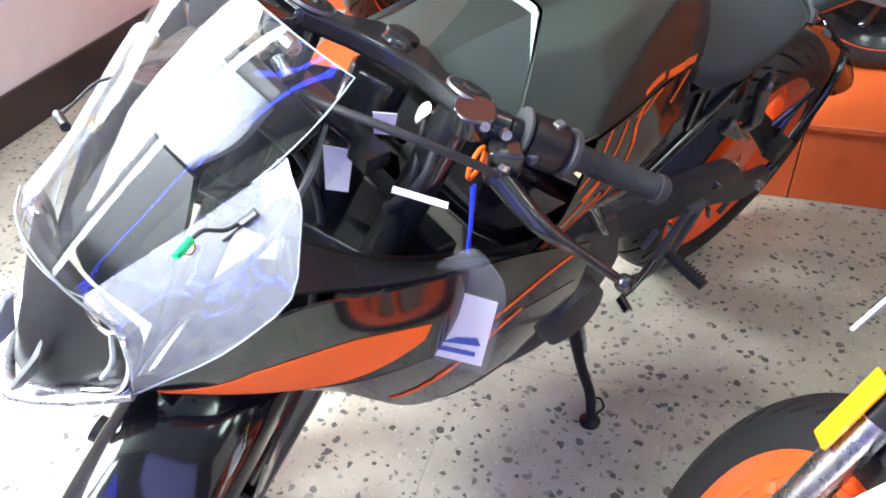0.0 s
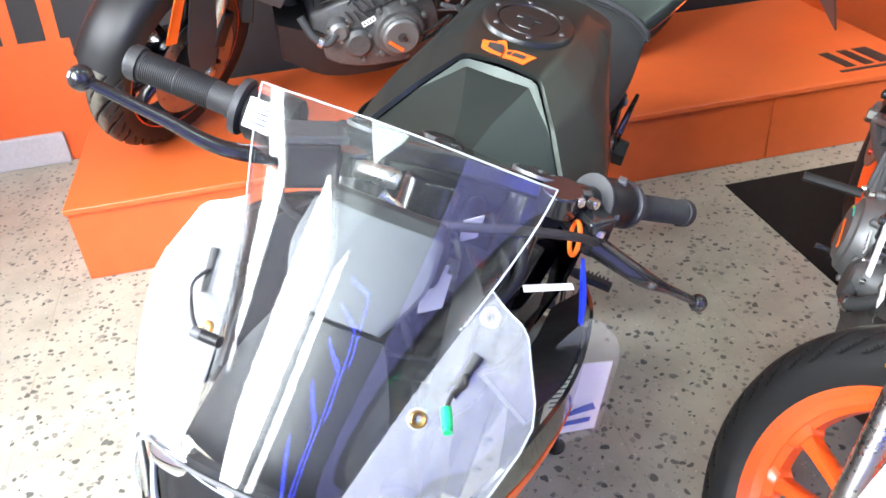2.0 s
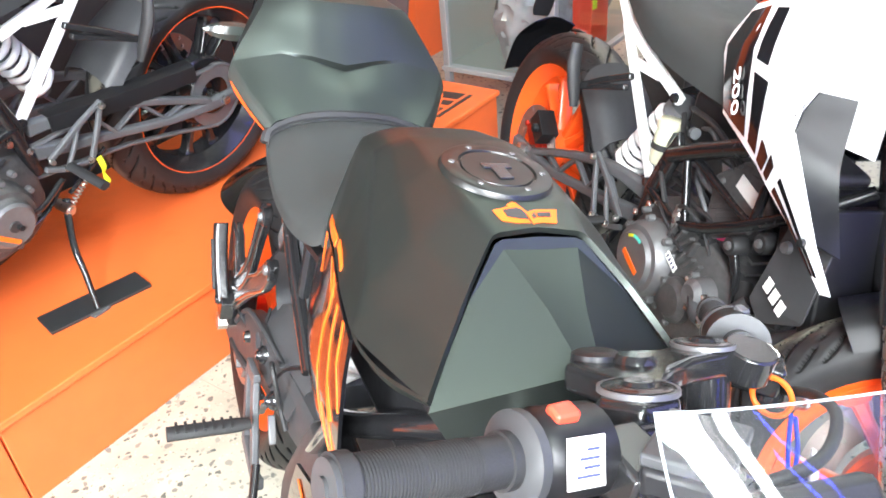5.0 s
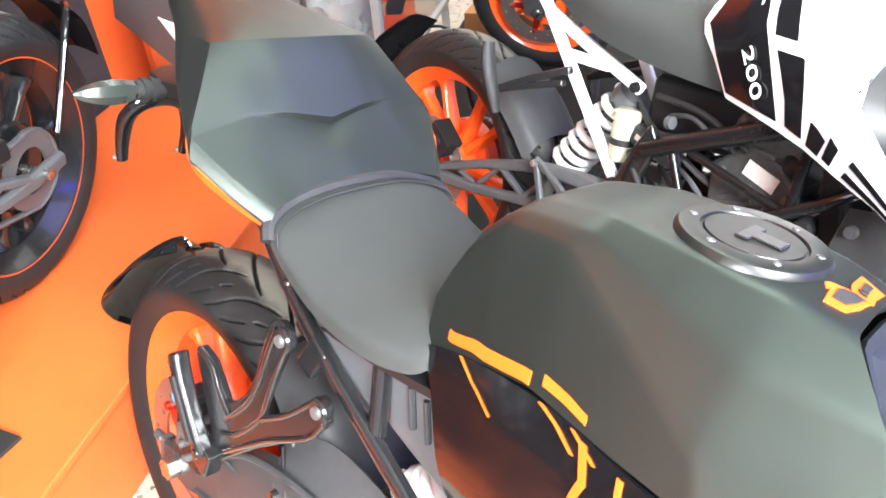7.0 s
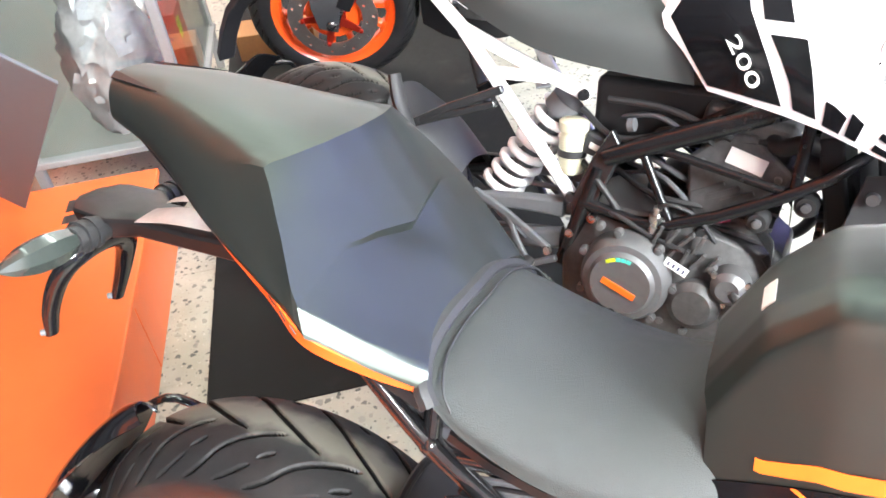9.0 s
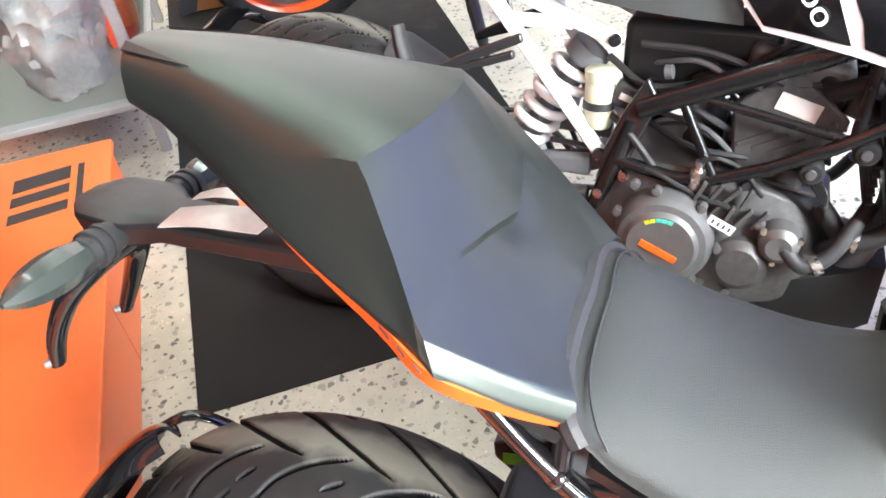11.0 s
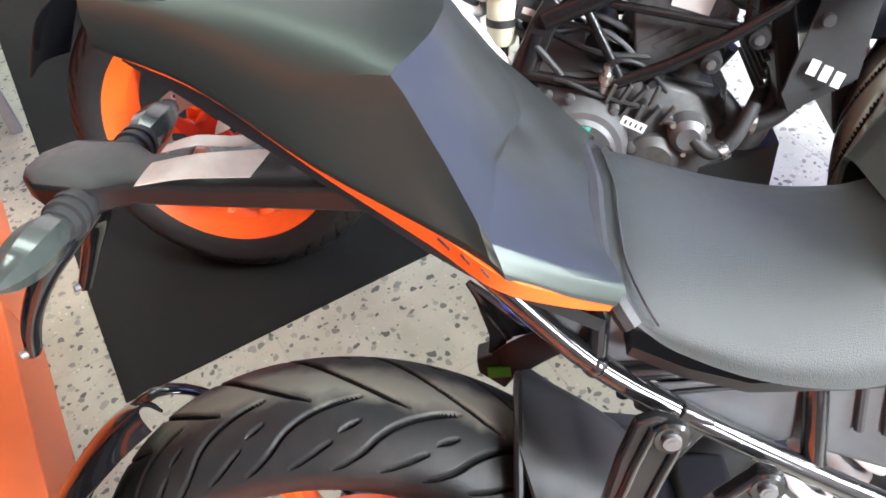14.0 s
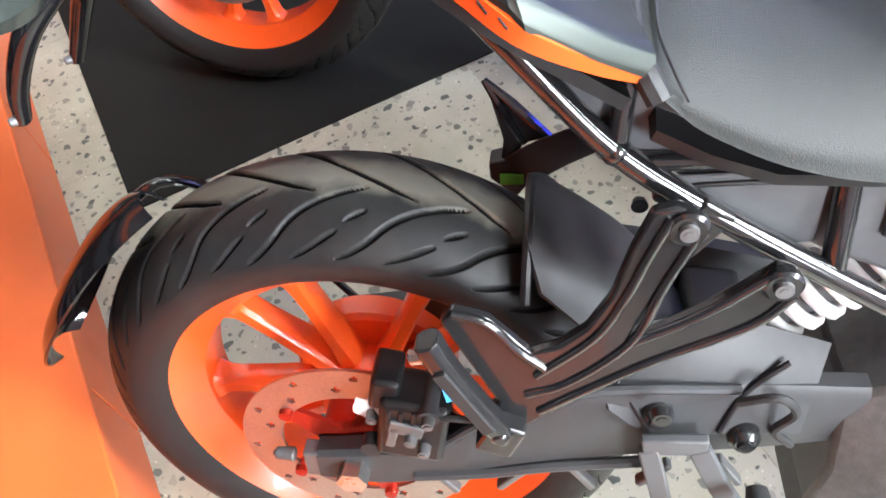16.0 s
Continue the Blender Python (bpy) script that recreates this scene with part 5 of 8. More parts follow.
# swingarm, hugger and the spray guard behind the tyre
for s in (-1, 1):
    g = G().loft([[(x, s * (y + a * 0.014), z + b * h) for a, b in ((-1, -0.8), (-0.6, -1), (0.6, -1), (1, -0.8), (1, 0.8), (0.6, 1), (-0.6, 1), (-1, 0.8))] for x, y, z, h in ((-0.045, 0.105, 0.300, 0.022), (0.02, 0.106, 0.305, 0.032), (0.09, 0.107, 0.328, 0.034), (0.135, 0.107, 0.362, 0.046), (0.19, 0.106, 0.390, 0.056), (0.26, 0.102, 0.405, 0.056), (0.38, 0.088, 0.405, 0.050), (0.48, 0.075, 0.405, 0.040))], 3)
    arm = part("swingarm", g, M["plastic_mid"], bike, "dark satin cast swingarm")
    for k in range(5):
        x = 0.09 + k * 0.07
        part("swingarm_rib", G().box((x, s * 0.112, 0.285 + k * 0.014), (0.008, 0.012, 0.046), pose(0, 0, 0, 0, (-35, 35)[k % 2], 0)), M["alloy_grey"], arm, bevel=0.002)
    part("chain_adjuster", G().box((-0.035, s * 0.108, 0.300), (0.05, 0.02, 0.04)).bolt((-0.075, s * 0.106, 0.300), (-1, 0, 0), 0.008, 0.02), M["alloy_grey"], arm, bevel=0.003)
part("swingarm_edge", G().tube([(0.09, -0.121, 0.362), (0.135, -0.121, 0.408), (0.19, -0.120, 0.446), (0.26, -0.116, 0.461), (0.36, -0.104, 0.456)], 0.005, 8, 4), M["plastic_mid"], bike)
part("swingarm_edge", G().tube([(0.06, -0.121, 0.300), (0.14, -0.121, 0.318), (0.20, -0.120, 0.336), (0.30, -0.114, 0.350)], 0.006, 8, 4), M["plastic_mid"], bike)
for x, z in ((0.290, 0.427), (0.372, 0.400)):
    part("pivot_bolt", G().lathe([(-0.100, 0.002), (-0.124, 0.002), (-0.125, 0.010), (-0.118, 0.015), (-0.100, 0.016)], 24, (x, 0, z)).bolt((x, -0.124, z), (0, -1, 0), 0.008, 0.004), M["alloy_black"], bike)
part("lower_hose", G().tube([(0.355, -0.118, 0.455), (0.385, -0.126, 0.475), (0.405, -0.122, 0.450), (0.398, -0.112, 0.410), (0.420, -0.105, 0.380)], 0.0042, 8, 6), M["rubber"], bike)
part("swingarm_gusset", G().sheet([[(0.222, -0.082, 0.478), (0.290, -0.076, 0.514), (0.360, -0.070, 0.508), (0.440, -0.064, 0.480)], [(0.236, -0.104, 0.462), (0.288, -0.104, 0.465), (0.352, -0.098, 0.462), (0.430, -0.090, 0.445)], [(0.246, -0.121, 0.436), (0.286, -0.121, 0.404), (0.346, -0.116, 0.404), (0.424, -0.106, 0.400)]], 4, 4, 0.004), M["plastic_mid"], bike, "dark grey upper face of the swingarm")
part("gusset_edge", G().tube([(0.236, -0.098, 0.480), (0.262, -0.112, 0.446), (0.284, -0.122, 0.410)], 0.0026, 8, 4), M["plastic"], bike)
part("gusset_edge", G().tube([(0.348, -0.117, 0.408), (0.366, -0.102, 0.450), (0.400, -0.088, 0.478)], 0.0030, 8, 4), M["plastic"], bike)
part("swingarm_bridge", G().box((0.36, 0, 0.405), (0.06, 0.16, 0.06)), M["plastic_mid"], bike, bevel=0.008)
HUG = both([[(0.163, 0, 0.578), (0.165, 0.045, 0.574), (0.180, 0.085, 0.545)], [(0.200, 0, 0.560), (0.203, 0.050, 0.552), (0.214, 0.088, 0.512)], [(0.255, 0, 0.520), (0.258, 0.052, 0.510), (0.262, 0.090, 0.460)], [(0.300, 0, 0.470), (0.302, 0.052, 0.455), (0.305, 0.096, 0.405)], [(0.335, 0, 0.415), (0.338, 0.052, 0.40), (0.350, 0.098, 0.362)]])
part("hugger", G().sheet(HUG, 4, 4, 0.004), M["plastic_mid"], bike, "dark plastic hugger ahead of the rear tyre")
part("hugger_rib", G().tube([(0.166, y, z) for y, z in ((-0.085, 0.530), (-0.05, 0.566), (0, 0.578), (0.05, 0.566), (0.085, 0.530))], 0.005, 8, 4), M["plastic"], bike)
rows = []
for q, r, w in ((128, 0.334, 0.010), (133, 0.340, 0.030), (140, 0.344, 0.050), (148, 0.348, 0.064), (156, 0.354, 0.070), (163, 0.362, 0.064), (170, 0.374, 0.044), (175, 0.386, 0.016)):
    rows.append([(-0.005 + (r - d) * math.cos(radians(q)), y * w, 0.302 + (r - d) * math.sin(radians(q))) for y, d in ((-1.3, 0.022), (-0.8, 0.006), (0, 0), (0.8, 0.006), (1.3, 0.022))])
g = G().sheet(rows, 4, 4, 0.003)
guard = part("spray_guard", g, M["gloss_black"], bike, "gloss black spray guard behind the rear tyre")
part("guard_stay", G().tube([(-0.262, 0.040, 0.515), (-0.215, 0.070, 0.530), (-0.150, 0.098, 0.470), (-0.045, 0.110, 0.320)], 0.009, 10, 4, flat=0.5), M["gloss_black"], guard)

# rear brake caliper
cal = part("brake_caliper", G().box((0.060, -0.112, 0.440), (0.080, 0.056, 0.100), pose(0, 0, 0, 0, 8, 0)), M["plastic"], bike, "black rear brake caliper", 0.008)
part("caliper_bracket", G().box((0.046, -0.108, 0.375), (0.058, 0.014, 0.11), pose(0, 0, 0, 0, 12, 0)), M["alloy_black"], cal, bevel=0.004)
part("caliper_cap", G().box((0.030, -0.104, 0.490), (0.034, 0.05, 0.05), pose(0, 0, 0, 0, 10, 0)), M["plastic"], cal, bevel=0.006)
part("caliper_pin", G().cyl((0.082, -0.09, 0.480), (0.082, -0.145, 0.480), 0.012, 16), M["plastic_mid"], cal)
for k in range(4):
    part("caliper_rib", G().box((0.035 + k * 0.014, -0.1405, 0.466), (0.005, 0.004, 0.034), pose(0, 0, 0, 0, 8, 0)), M["plastic"], cal, bevel=0.001)
cal.matrix_local = Matrix.Translation((0.006, 0, -0.044)) @ Matrix.Translation((0.050, -0.11, 0.445)) @ Matrix.Diagonal((0.84, 0.9, 0.84, 1)) @ Matrix.Translation((-0.050, 0.11, -0.445))
for p in ((0.074, -0.142, 0.420), (0.082, -0.145, 0.480), (0.012, -0.120, 0.445), (0.060, -0.142, 0.440)):
    part("caliper_bolt", G().bolt(p, (0, -1, 0), 0.008, 0.010), M["alloy_grey"], cal)
part("caliper_plate", G().box((0.055, -0.142, 0.455), (0.040, 0.006, 0.020), pose(0, 0, 0, 0, 14, 0)).box((0.038, -0.142, 0.440), (0.012, 0.006, 0.038), pose(0, 0, 0, 0, 14, 0)), M["alloy_grey"], cal, bevel=0.002)
part("slide_boot", G().cyl((0.008, -0.118, 0.395), (0.008, -0.135, 0.395), 0.013, 16), M["rubber"], cal)
part("clear_wrap", G().sheet([[(-0.006, -0.116, 0.470), (0.008, -0.122, 0.474), (0.022, -0.118, 0.468)], [(-0.010, -0.122, 0.452), (0.006, -0.114, 0.456), (0.020, -0.124, 0.450)], [(-0.002, -0.117, 0.436), (0.010, -0.123, 0.440), (0.018, -0.116, 0.434)]], 3, 3, 0.001), M["paper"], cal, "scrap of white wrapping")
part("brake_hose", G().tube([(0.075, -0.135, 0.470), (0.120, -0.138, 0.475), (0.20, -0.115, 0.440), (0.32, -0.105, 0.440)], 0.004, 8, 6), M["rubber"], cal)
part("caliper_tag", G().box((0.040, -0.1162, 0.398), (0.015, 0.003, 0.015), pose(0, 0, 0, 0, 30, 0)), M["paper"], cal)

# white rear spring
sp = part("shock_absorber", coil(G(), (0.395, -0.024, 0.478), (0.482, -0.024, 0.565), 0.027, 0.0070, 6), M["white_frame"], bike, "white coil spring shock absorber")
part("shock_body", G().cyl((0.340, -0.024, 0.423), (0.49, -0.024, 0.573), 0.018, 18), M["alloy_grey"], sp)

# rider footrests and heel guards
for s in (-1, 1):
    g = G()
    for pts, w in (([(0.278, 0.134, 0.404), (0.305, 0.135, 0.409), (0.336, 0.134, 0.411)], 0.022), ([(0.284, 0.135, 0.401), (0.300, 0.137, 0.345), (0.318, 0.140, 0.280)], 0.019), ([(0.329, 0.135, 0.406), (0.356, 0.138, 0.352), (0.396, 0.141, 0.285)], 0.021), ([(0.314, 0.140, 0.286), (0.400, 0.142, 0.282), (0.440, 0.142, 0.300)], 0.020)):
        flat_bar(g, [(x, s * y, z) for x, y, z in pts], w, 0.010, s)
    h = part("heel_guard", g, M["plastic_grey"], bike, "satin grey heel guard with cut-outs", 0.002)
    part("guard_bolt", G().bolt((0.287, s * 0.142, 0.462), (0, s, 0), 0.010, 0.006), M["alloy_black"], h)
    y1 = 0.270 if s < 0 else 0.236
    z1 = 0.368 if s < 0 else 0.326
    x1 = 0.384 if s < 0 else 0.357
    p = part("footrest", G().tube([(x1, s * 0.150, z1 + 0.004), (x1, s * 0.170, z1 + 0.003), (x1, s * y1, z1)], [0.010, 0.013, 0.013], 12, 1, flat=0.75), M["rubber"], h, "ribbed rubber footrest")
    for k in range(7):
        part("tread_rib", G().box((x1, s * (0.178 + k * (y1 - 0.185) / 6.5), z1 + 0.010), (0.022, 0.004, 0.004)), M["rubber"], p)
g = G().tube([(0.440, -0.150, 0.340), (0.500, -0.165, 0.290), (0.555, -0.175, 0.285), (0.565, -0.215, 0.285)], [0.007, 0.006, 0.006, 0.007], 10, 4)
part("brake_pedal", g, M["alloy_black"], bike, "black rear brake pedal")
g = G().tube([(0.400, 0.150, 0.335), (0.450, 0.160, 0.315), (0.490, 0.162, 0.302)], 0.005, 10, 3).tube([(0.490, 0.160, 0.302), (0.495, 0.186, 0.296)], 0.009, 10, 1)
part("gear_lever", g, M["alloy_black"], bike, "black gear lever with rubber toe piece")
part("gear_rod", G().tube([(0.500, 0.145, 0.270), (0.57, 0.135, 0.33)], 0.004, 8, 1), M["steel"], bike)

# side stand
stand = part("side_stand", G().tube([(0.560, 0.105, 0.285), (0.562, 0.135, 0.240), (0.555, 0.180, 0.165), (0.545, 0.215, 0.110), (0.560, 0.246, 0.076)], [0.013, 0.011, 0.010, 0.010, 0.009], 12, 4), M["plastic"], bike, "black steel side stand")
part("stand_foot", G().lathe([(0, 0.001), (0, 0.019), (0.006, 0.020), (0.010, 0.012), (0.012, 0.001)], 20, (0, 0, 0), False, None, "z").xf(Matrix.Translation((0.564, 0.248, 0.0705)) @ pose(0, 0, 0, 15.6, 0, 0)), M["plastic"], stand)
part("stand_spring", G().tube([(0.552, 0.125, 0.275), (0.545, 0.150, 0.225), (0.540, 0.165, 0.185)], 0.006, 10, 3), M["steel"], stand)
part("stand_loop", G().tube([(0.548, 0.222, 0.105), (0.530, 0.232, 0.10), (0.528, 0.245, 0.085), (0.552, 0.246, 0.08)], 0.0025, 6, 5), M["alloy_black"], stand)

# engine and belly
g = G().loft([[(x, -w, z0), (x, w, z0), (x, w * 1.1, (z0 + z1) / 2), (x, w * 0.8, z1), (x, -w * 0.8, z1), (x, -w * 1.1, (z0 + z1) / 2)] for x, w, z0, z1 in ((0.46, 0.10, 0.27, 0.43), (0.54, 0.125, 0.24, 0.47), (0.66, 0.13, 0.235, 0.46), (0.76, 0.12, 0.25, 0.44), (0.82, 0.08, 0.28, 0.42))], 2)
engine = part("engine", g, M["engine"], bike, "dark cast single-cylinder engine", 0.006)
for s in (-1, 1):
    part("engine_cover", G().lathe([(s * 0.12, 0.001), (s * 0.165, 0.001), (s * 0.167, 0.045), (s * 0.160, 0.062), (s * 0.135, 0.066), (s * 0.12, 0.066)], 40, (0.62, 0, 0.34)), M["engine"], engine)
part("cylinder", G().box((0.77, 0, 0.53), (0.12, 0.15, 0.24), pose(0, 0, 0, 0, 14, 0)), M["engine"], engine, bevel=0.01)
part("radiator", G().box((0.97, 0, 0.55), (0.035, 0.26, 0.26), pose(0, 0, 0, 0, -12, 0)), M["plastic"], bike, bevel=0.004)
g = G().loft([[(x, -w, z1), (x, -w * 0.85, z0 + 0.02), (x, -w * 0.4, z0), (x, w * 0.4, z0), (x, w * 0.85, z0 + 0.02), (x, w, z1)] for x, w, z0, z1 in ((0.48, 0.085, 0.17, 0.26), (0.62, 0.105, 0.14, 0.27), (0.76, 0.105, 0.132, 0.28), (0.85, 0.075, 0.140, 0.26), (0.89, 0.035, 0.160, 0.22))], 3)
part("belly_pan", g, M["plastic"], bike, "black plastic belly pan")
g = G()
for s in (-1, 1):
    g.tube([(0.50, s * 0.09, 0.53), (0.66, s * 0.12, 0.60), (0.82, s * 0.10, 0.72), (0.93, s * 0.04, 0.80)], 0.014, 12, 4)
    g.tube([(0.50, s * 0.09, 0.40), (0.66, s * 0.12, 0.60)], 0.012, 10, 1)
    g.tube([(0.66, s * 0.12, 0.60), (0.80, s * 0.10, 0.58), (0.93, s * 0.04, 0.72)], 0.012, 10, 3)
part("trellis_frame", g, M["chrome_black"], bike, "black tubular trellis frame")
part("air_box", G().box((0.70, 0, 0.70), (0.30, 0.20, 0.12)), M["plastic"], bike, bevel=0.02)

# side fairings
FAIR = [
    [(1.300, 0.095, 0.668), (1.245, 0.140, 0.718), (1.180, 0.180, 0.780), (1.060, 0.200, 0.756), (0.900, 0.198, 0.700), (0.720, 0.180, 0.600)],
    [(1.300, 0.100, 0.660), (1.237, 0.150, 0.686), (1.152, 0.191, 0.708), (1.030, 0.208, 0.676), (0.880, 0.202, 0.612), (0.700, 0.178, 0.530)],
    [(1.299, 0.100, 0.654), (1.226, 0.151, 0.654), (1.136, 0.184, 0.634), (1.000, 0.198, 0.556), (0.850, 0.190, 0.495), (0.680, 0.165, 0.430)],
    [(1.297, 0.098, 0.648), (1.210, 0.142, 0.626), (1.120, 0.170, 0.585), (0.980, 0.172, 0.425), (0.810, 0.155, 0.335), (0.660, 0.130, 0.300)],
]
SWOOSH = ([(0.60, 0.04), (0.34, 0.26), (0.28, 0.46), (0.30, 0.60)], [(0.80, 0.06), (0.84, 0.26), (0.66, 0.42), (0.40, 0.58)])
BAND = ([(0.16, 0.02), (0.20, 0.2), (0.28, 0.46), (0.26, 0.66)], [(0.40, 0.02), (0.32, 0.26), (0.36, 0.46), (0.30, 0.66)])
for s in (1, -1):
    rows = FAIR if s > 0 else [[(x, -y, z) for x, y, z in reversed(r)] for r in FAIR]
    fa = part("side_fairing", G().sheet(rows, 5, 5, 0.004), M["gloss_black"], bike, "gloss black side fairing with orange sweep")
    fx = (lambda e: e) if s > 0 else (lambda e: [(a, 1 - b) for a, b in e])
    part("orange_sweep", decal(rows, fx(SWOOSH[0]), fx(SWOOSH[1])) if s > 0 else decal(rows, fx(SWOOSH[1]), fx(SWOOSH[0])), M["orange_film"], fa, "orange sweep decal")
    low = ([(0.82, 0.05), (0.86, 0.3), (0.60, 0.52), (0.45, 0.75), (0.40, 0.97)], [(0.99, 0.04), (0.995, 0.3), (0.995, 0.52), (0.995, 0.75), (0.99, 0.97)])
    part("lower_band", decal(rows, fx(low[0]), fx(low[1]), 0.0008) if s > 0 else decal(rows, fx(low[1]), fx(low[0]), 0.0008), M["graphite"], fa, "graphite lower band")
    for k in range(4):
        t0 = 0.52 + 0.03 * k
        a, b = [(0.90 - 0.06 * k, t0), (0.55 - 0.05 * k, t0 + 0.20)], [(0.915 - 0.06 * k, t0 + 0.004), (0.562 - 0.05 * k, t0 + 0.204)]
        part("pinstripe", decal(rows, fx(a), fx(b), 0.0026) if s > 0 else decal(rows, fx(b), fx(a), 0.0026), M["orange_film"], fa)
        a, b = [(0.40 - 0.03 * k, 0.74 + 0.02 * k), (0.12 - 0.02 * k, 0.92 + 0.015 * k)], [(0.412 - 0.03 * k, 0.745 + 0.02 * k), (0.13 - 0.02 * k, 0.925 + 0.015 * k)]
        part("pinstripe", decal(rows, fx(a), fx(b), 0.0016) if s > 0 else decal(rows, fx(b), fx(a), 0.0016), M["orange_film"], fa)
# inner fairing walls
INNER = [[(1.150, 0.122, 0.800), (1.06, 0.140, 0.735), (0.95, 0.148, 0.675), (0.80, 0.150, 0.600)], [(1.175, 0.170, 0.792), (1.06, 0.192, 0.756), (0.92, 0.190, 0.700), (0.76, 0.178, 0.61)]]
for s in (1, -1):
    part("inner_panel", G().sheet([[(x, s * y, z) for x, y, z in r] for r in INNER], 1, 5, 0.004), M["plastic"], bike, "black plastic inner fairing panel")
    part("inner_wall", G().sheet([[(x, s * y * 0.93, z - 0.005) for x, y, z in INNER[0]], [(1.14, s * 0.09, 0.70), (1.05, s * 0.11, 0.64), (0.95, s * 0.12, 0.60), (0.82, s * 0.125, 0.56)]], 1, 4, 0.004), M["plastic"], bike)

# headlight
HL = both([
    [(1.318, 0, 0.772), (1.312, 0.050, 0.764), (1.297, 0.104, 0.748)],
    [(1.335, 0, 0.730), (1.328, 0.050, 0.722), (1.292, 0.100, 0.712)],
    [(1.362, 0, 0.672), (1.350, 0.040, 0.664), (1.298, 0.093, 0.668)],
    [(1.374, 0, 0.634), (1.366, 0.030, 0.630), (1.303, 0.088, 0.652)],
])
hl = part("headlight", G().sheet(HL, 3, 3, 0.01), M["plastic"], bike, "black headlight housing with bright light strips")
for s in (-1, 1):
    g = G().tube([(1.304, s * 0.105, 0.750), (1.302, s * 0.104, 0.705), (1.312, s * 0.094, 0.662), (1.338, s * 0.066, 0.646)], [0.003, 0.0045, 0.0055, 0.004], 10, 5)
    part("light_strip", g, M["lamp_chrome"], hl, "bright daytime light strip")
    part("light_strip", G().tube([(1.308, s * 0.090, 0.745), (1.312, s * 0.088, 0.700), (1.322, s * 0.078, 0.668)], [0.002, 0.003, 0.003], 8, 5), M["edge"], hl)
    part("reflector_bowl", G().ball((1.306, s * 0.066, 0.745), 0.022, 10, (0.5, 1.3, 0.8)), M["lamp_chrome"], hl)
    fin = [(1.352, s * 0.030, 0.700), (1.360, s * 0.036, 0.690), (1.392, s * 0.028, 0.648), (1.384, s * 0.024, 0.640), (1.362, s * 0.026, 0.656)]
    part("lamp_fin", G().prism(fin, (0, s * 0.006, 0)), M["satin_grey"], hl, bevel=0.0015)
part("mask_brow", G().tube([(1.306, 0.100, 0.758), (1.326, 0.050, 0.774), (1.332, 0, 0.782), (1.326, -0.050, 0.774), (1.306, -0.100, 0.758)], 0.0016, 8, 4), M["satin_grey"], hl)
part("chin", G().tube([(1.302, 0.096, 0.652), (1.348, 0.060, 0.636), (1.386, 0.016, 0.622), (1.386, -0.016, 0.622), (1.348, -0.060, 0.636), (1.302, -0.096, 0.652)], 0.011, 10, 2, flat=0.6), M["chin_silver"], hl)

# clear screen: middle bubble and two wings
BUB = both([
    [(1.128, 0, 0.984), (1.124, 0.045, 0.981), (1.115, 0.090, 0.974), (1.098, 0.128, 0.963)],
    [(1.178, 0, 0.940), (1.173, 0.043, 0.936), (1.160, 0.085, 0.926), (1.130, 0.117, 0.915)],
    [(1.228, 0, 0.890), (1.222, 0.040, 0.885), (1.207, 0.074, 0.876), (1.168, 0.101, 0.866)],
    [(1.280, 0, 0.836), (1.274, 0.032, 0.832), (1.262, 0.058, 0.826), (1.226, 0.080, 0.818)],
    [(1.335, 0, 0.777), (1.332, 0.022, 0.774), (1.326, 0.044, 0.771), (1.316, 0.062, 0.768)],
])
WING = [
    [(1.145, 0.108, 0.885), (1.168, 0.100, 0.864), (1.226, 0.080, 0.817), (1.316, 0.061, 0.767)],
    [(1.150, 0.124, 0.876), (1.184, 0.126, 0.836), (1.245, 0.116, 0.788), (1.305, 0.104, 0.752)],
    [(1.153, 0.140, 0.870), (1.184, 0.158, 0.814), (1.245, 0.146, 0.755), (1.306, 0.113, 0.702)],
    [(1.156, 0.148, 0.862), (1.180, 0.180, 0.796), (1.240, 0.158, 0.735), (1.305, 0.102, 0.656)],
]


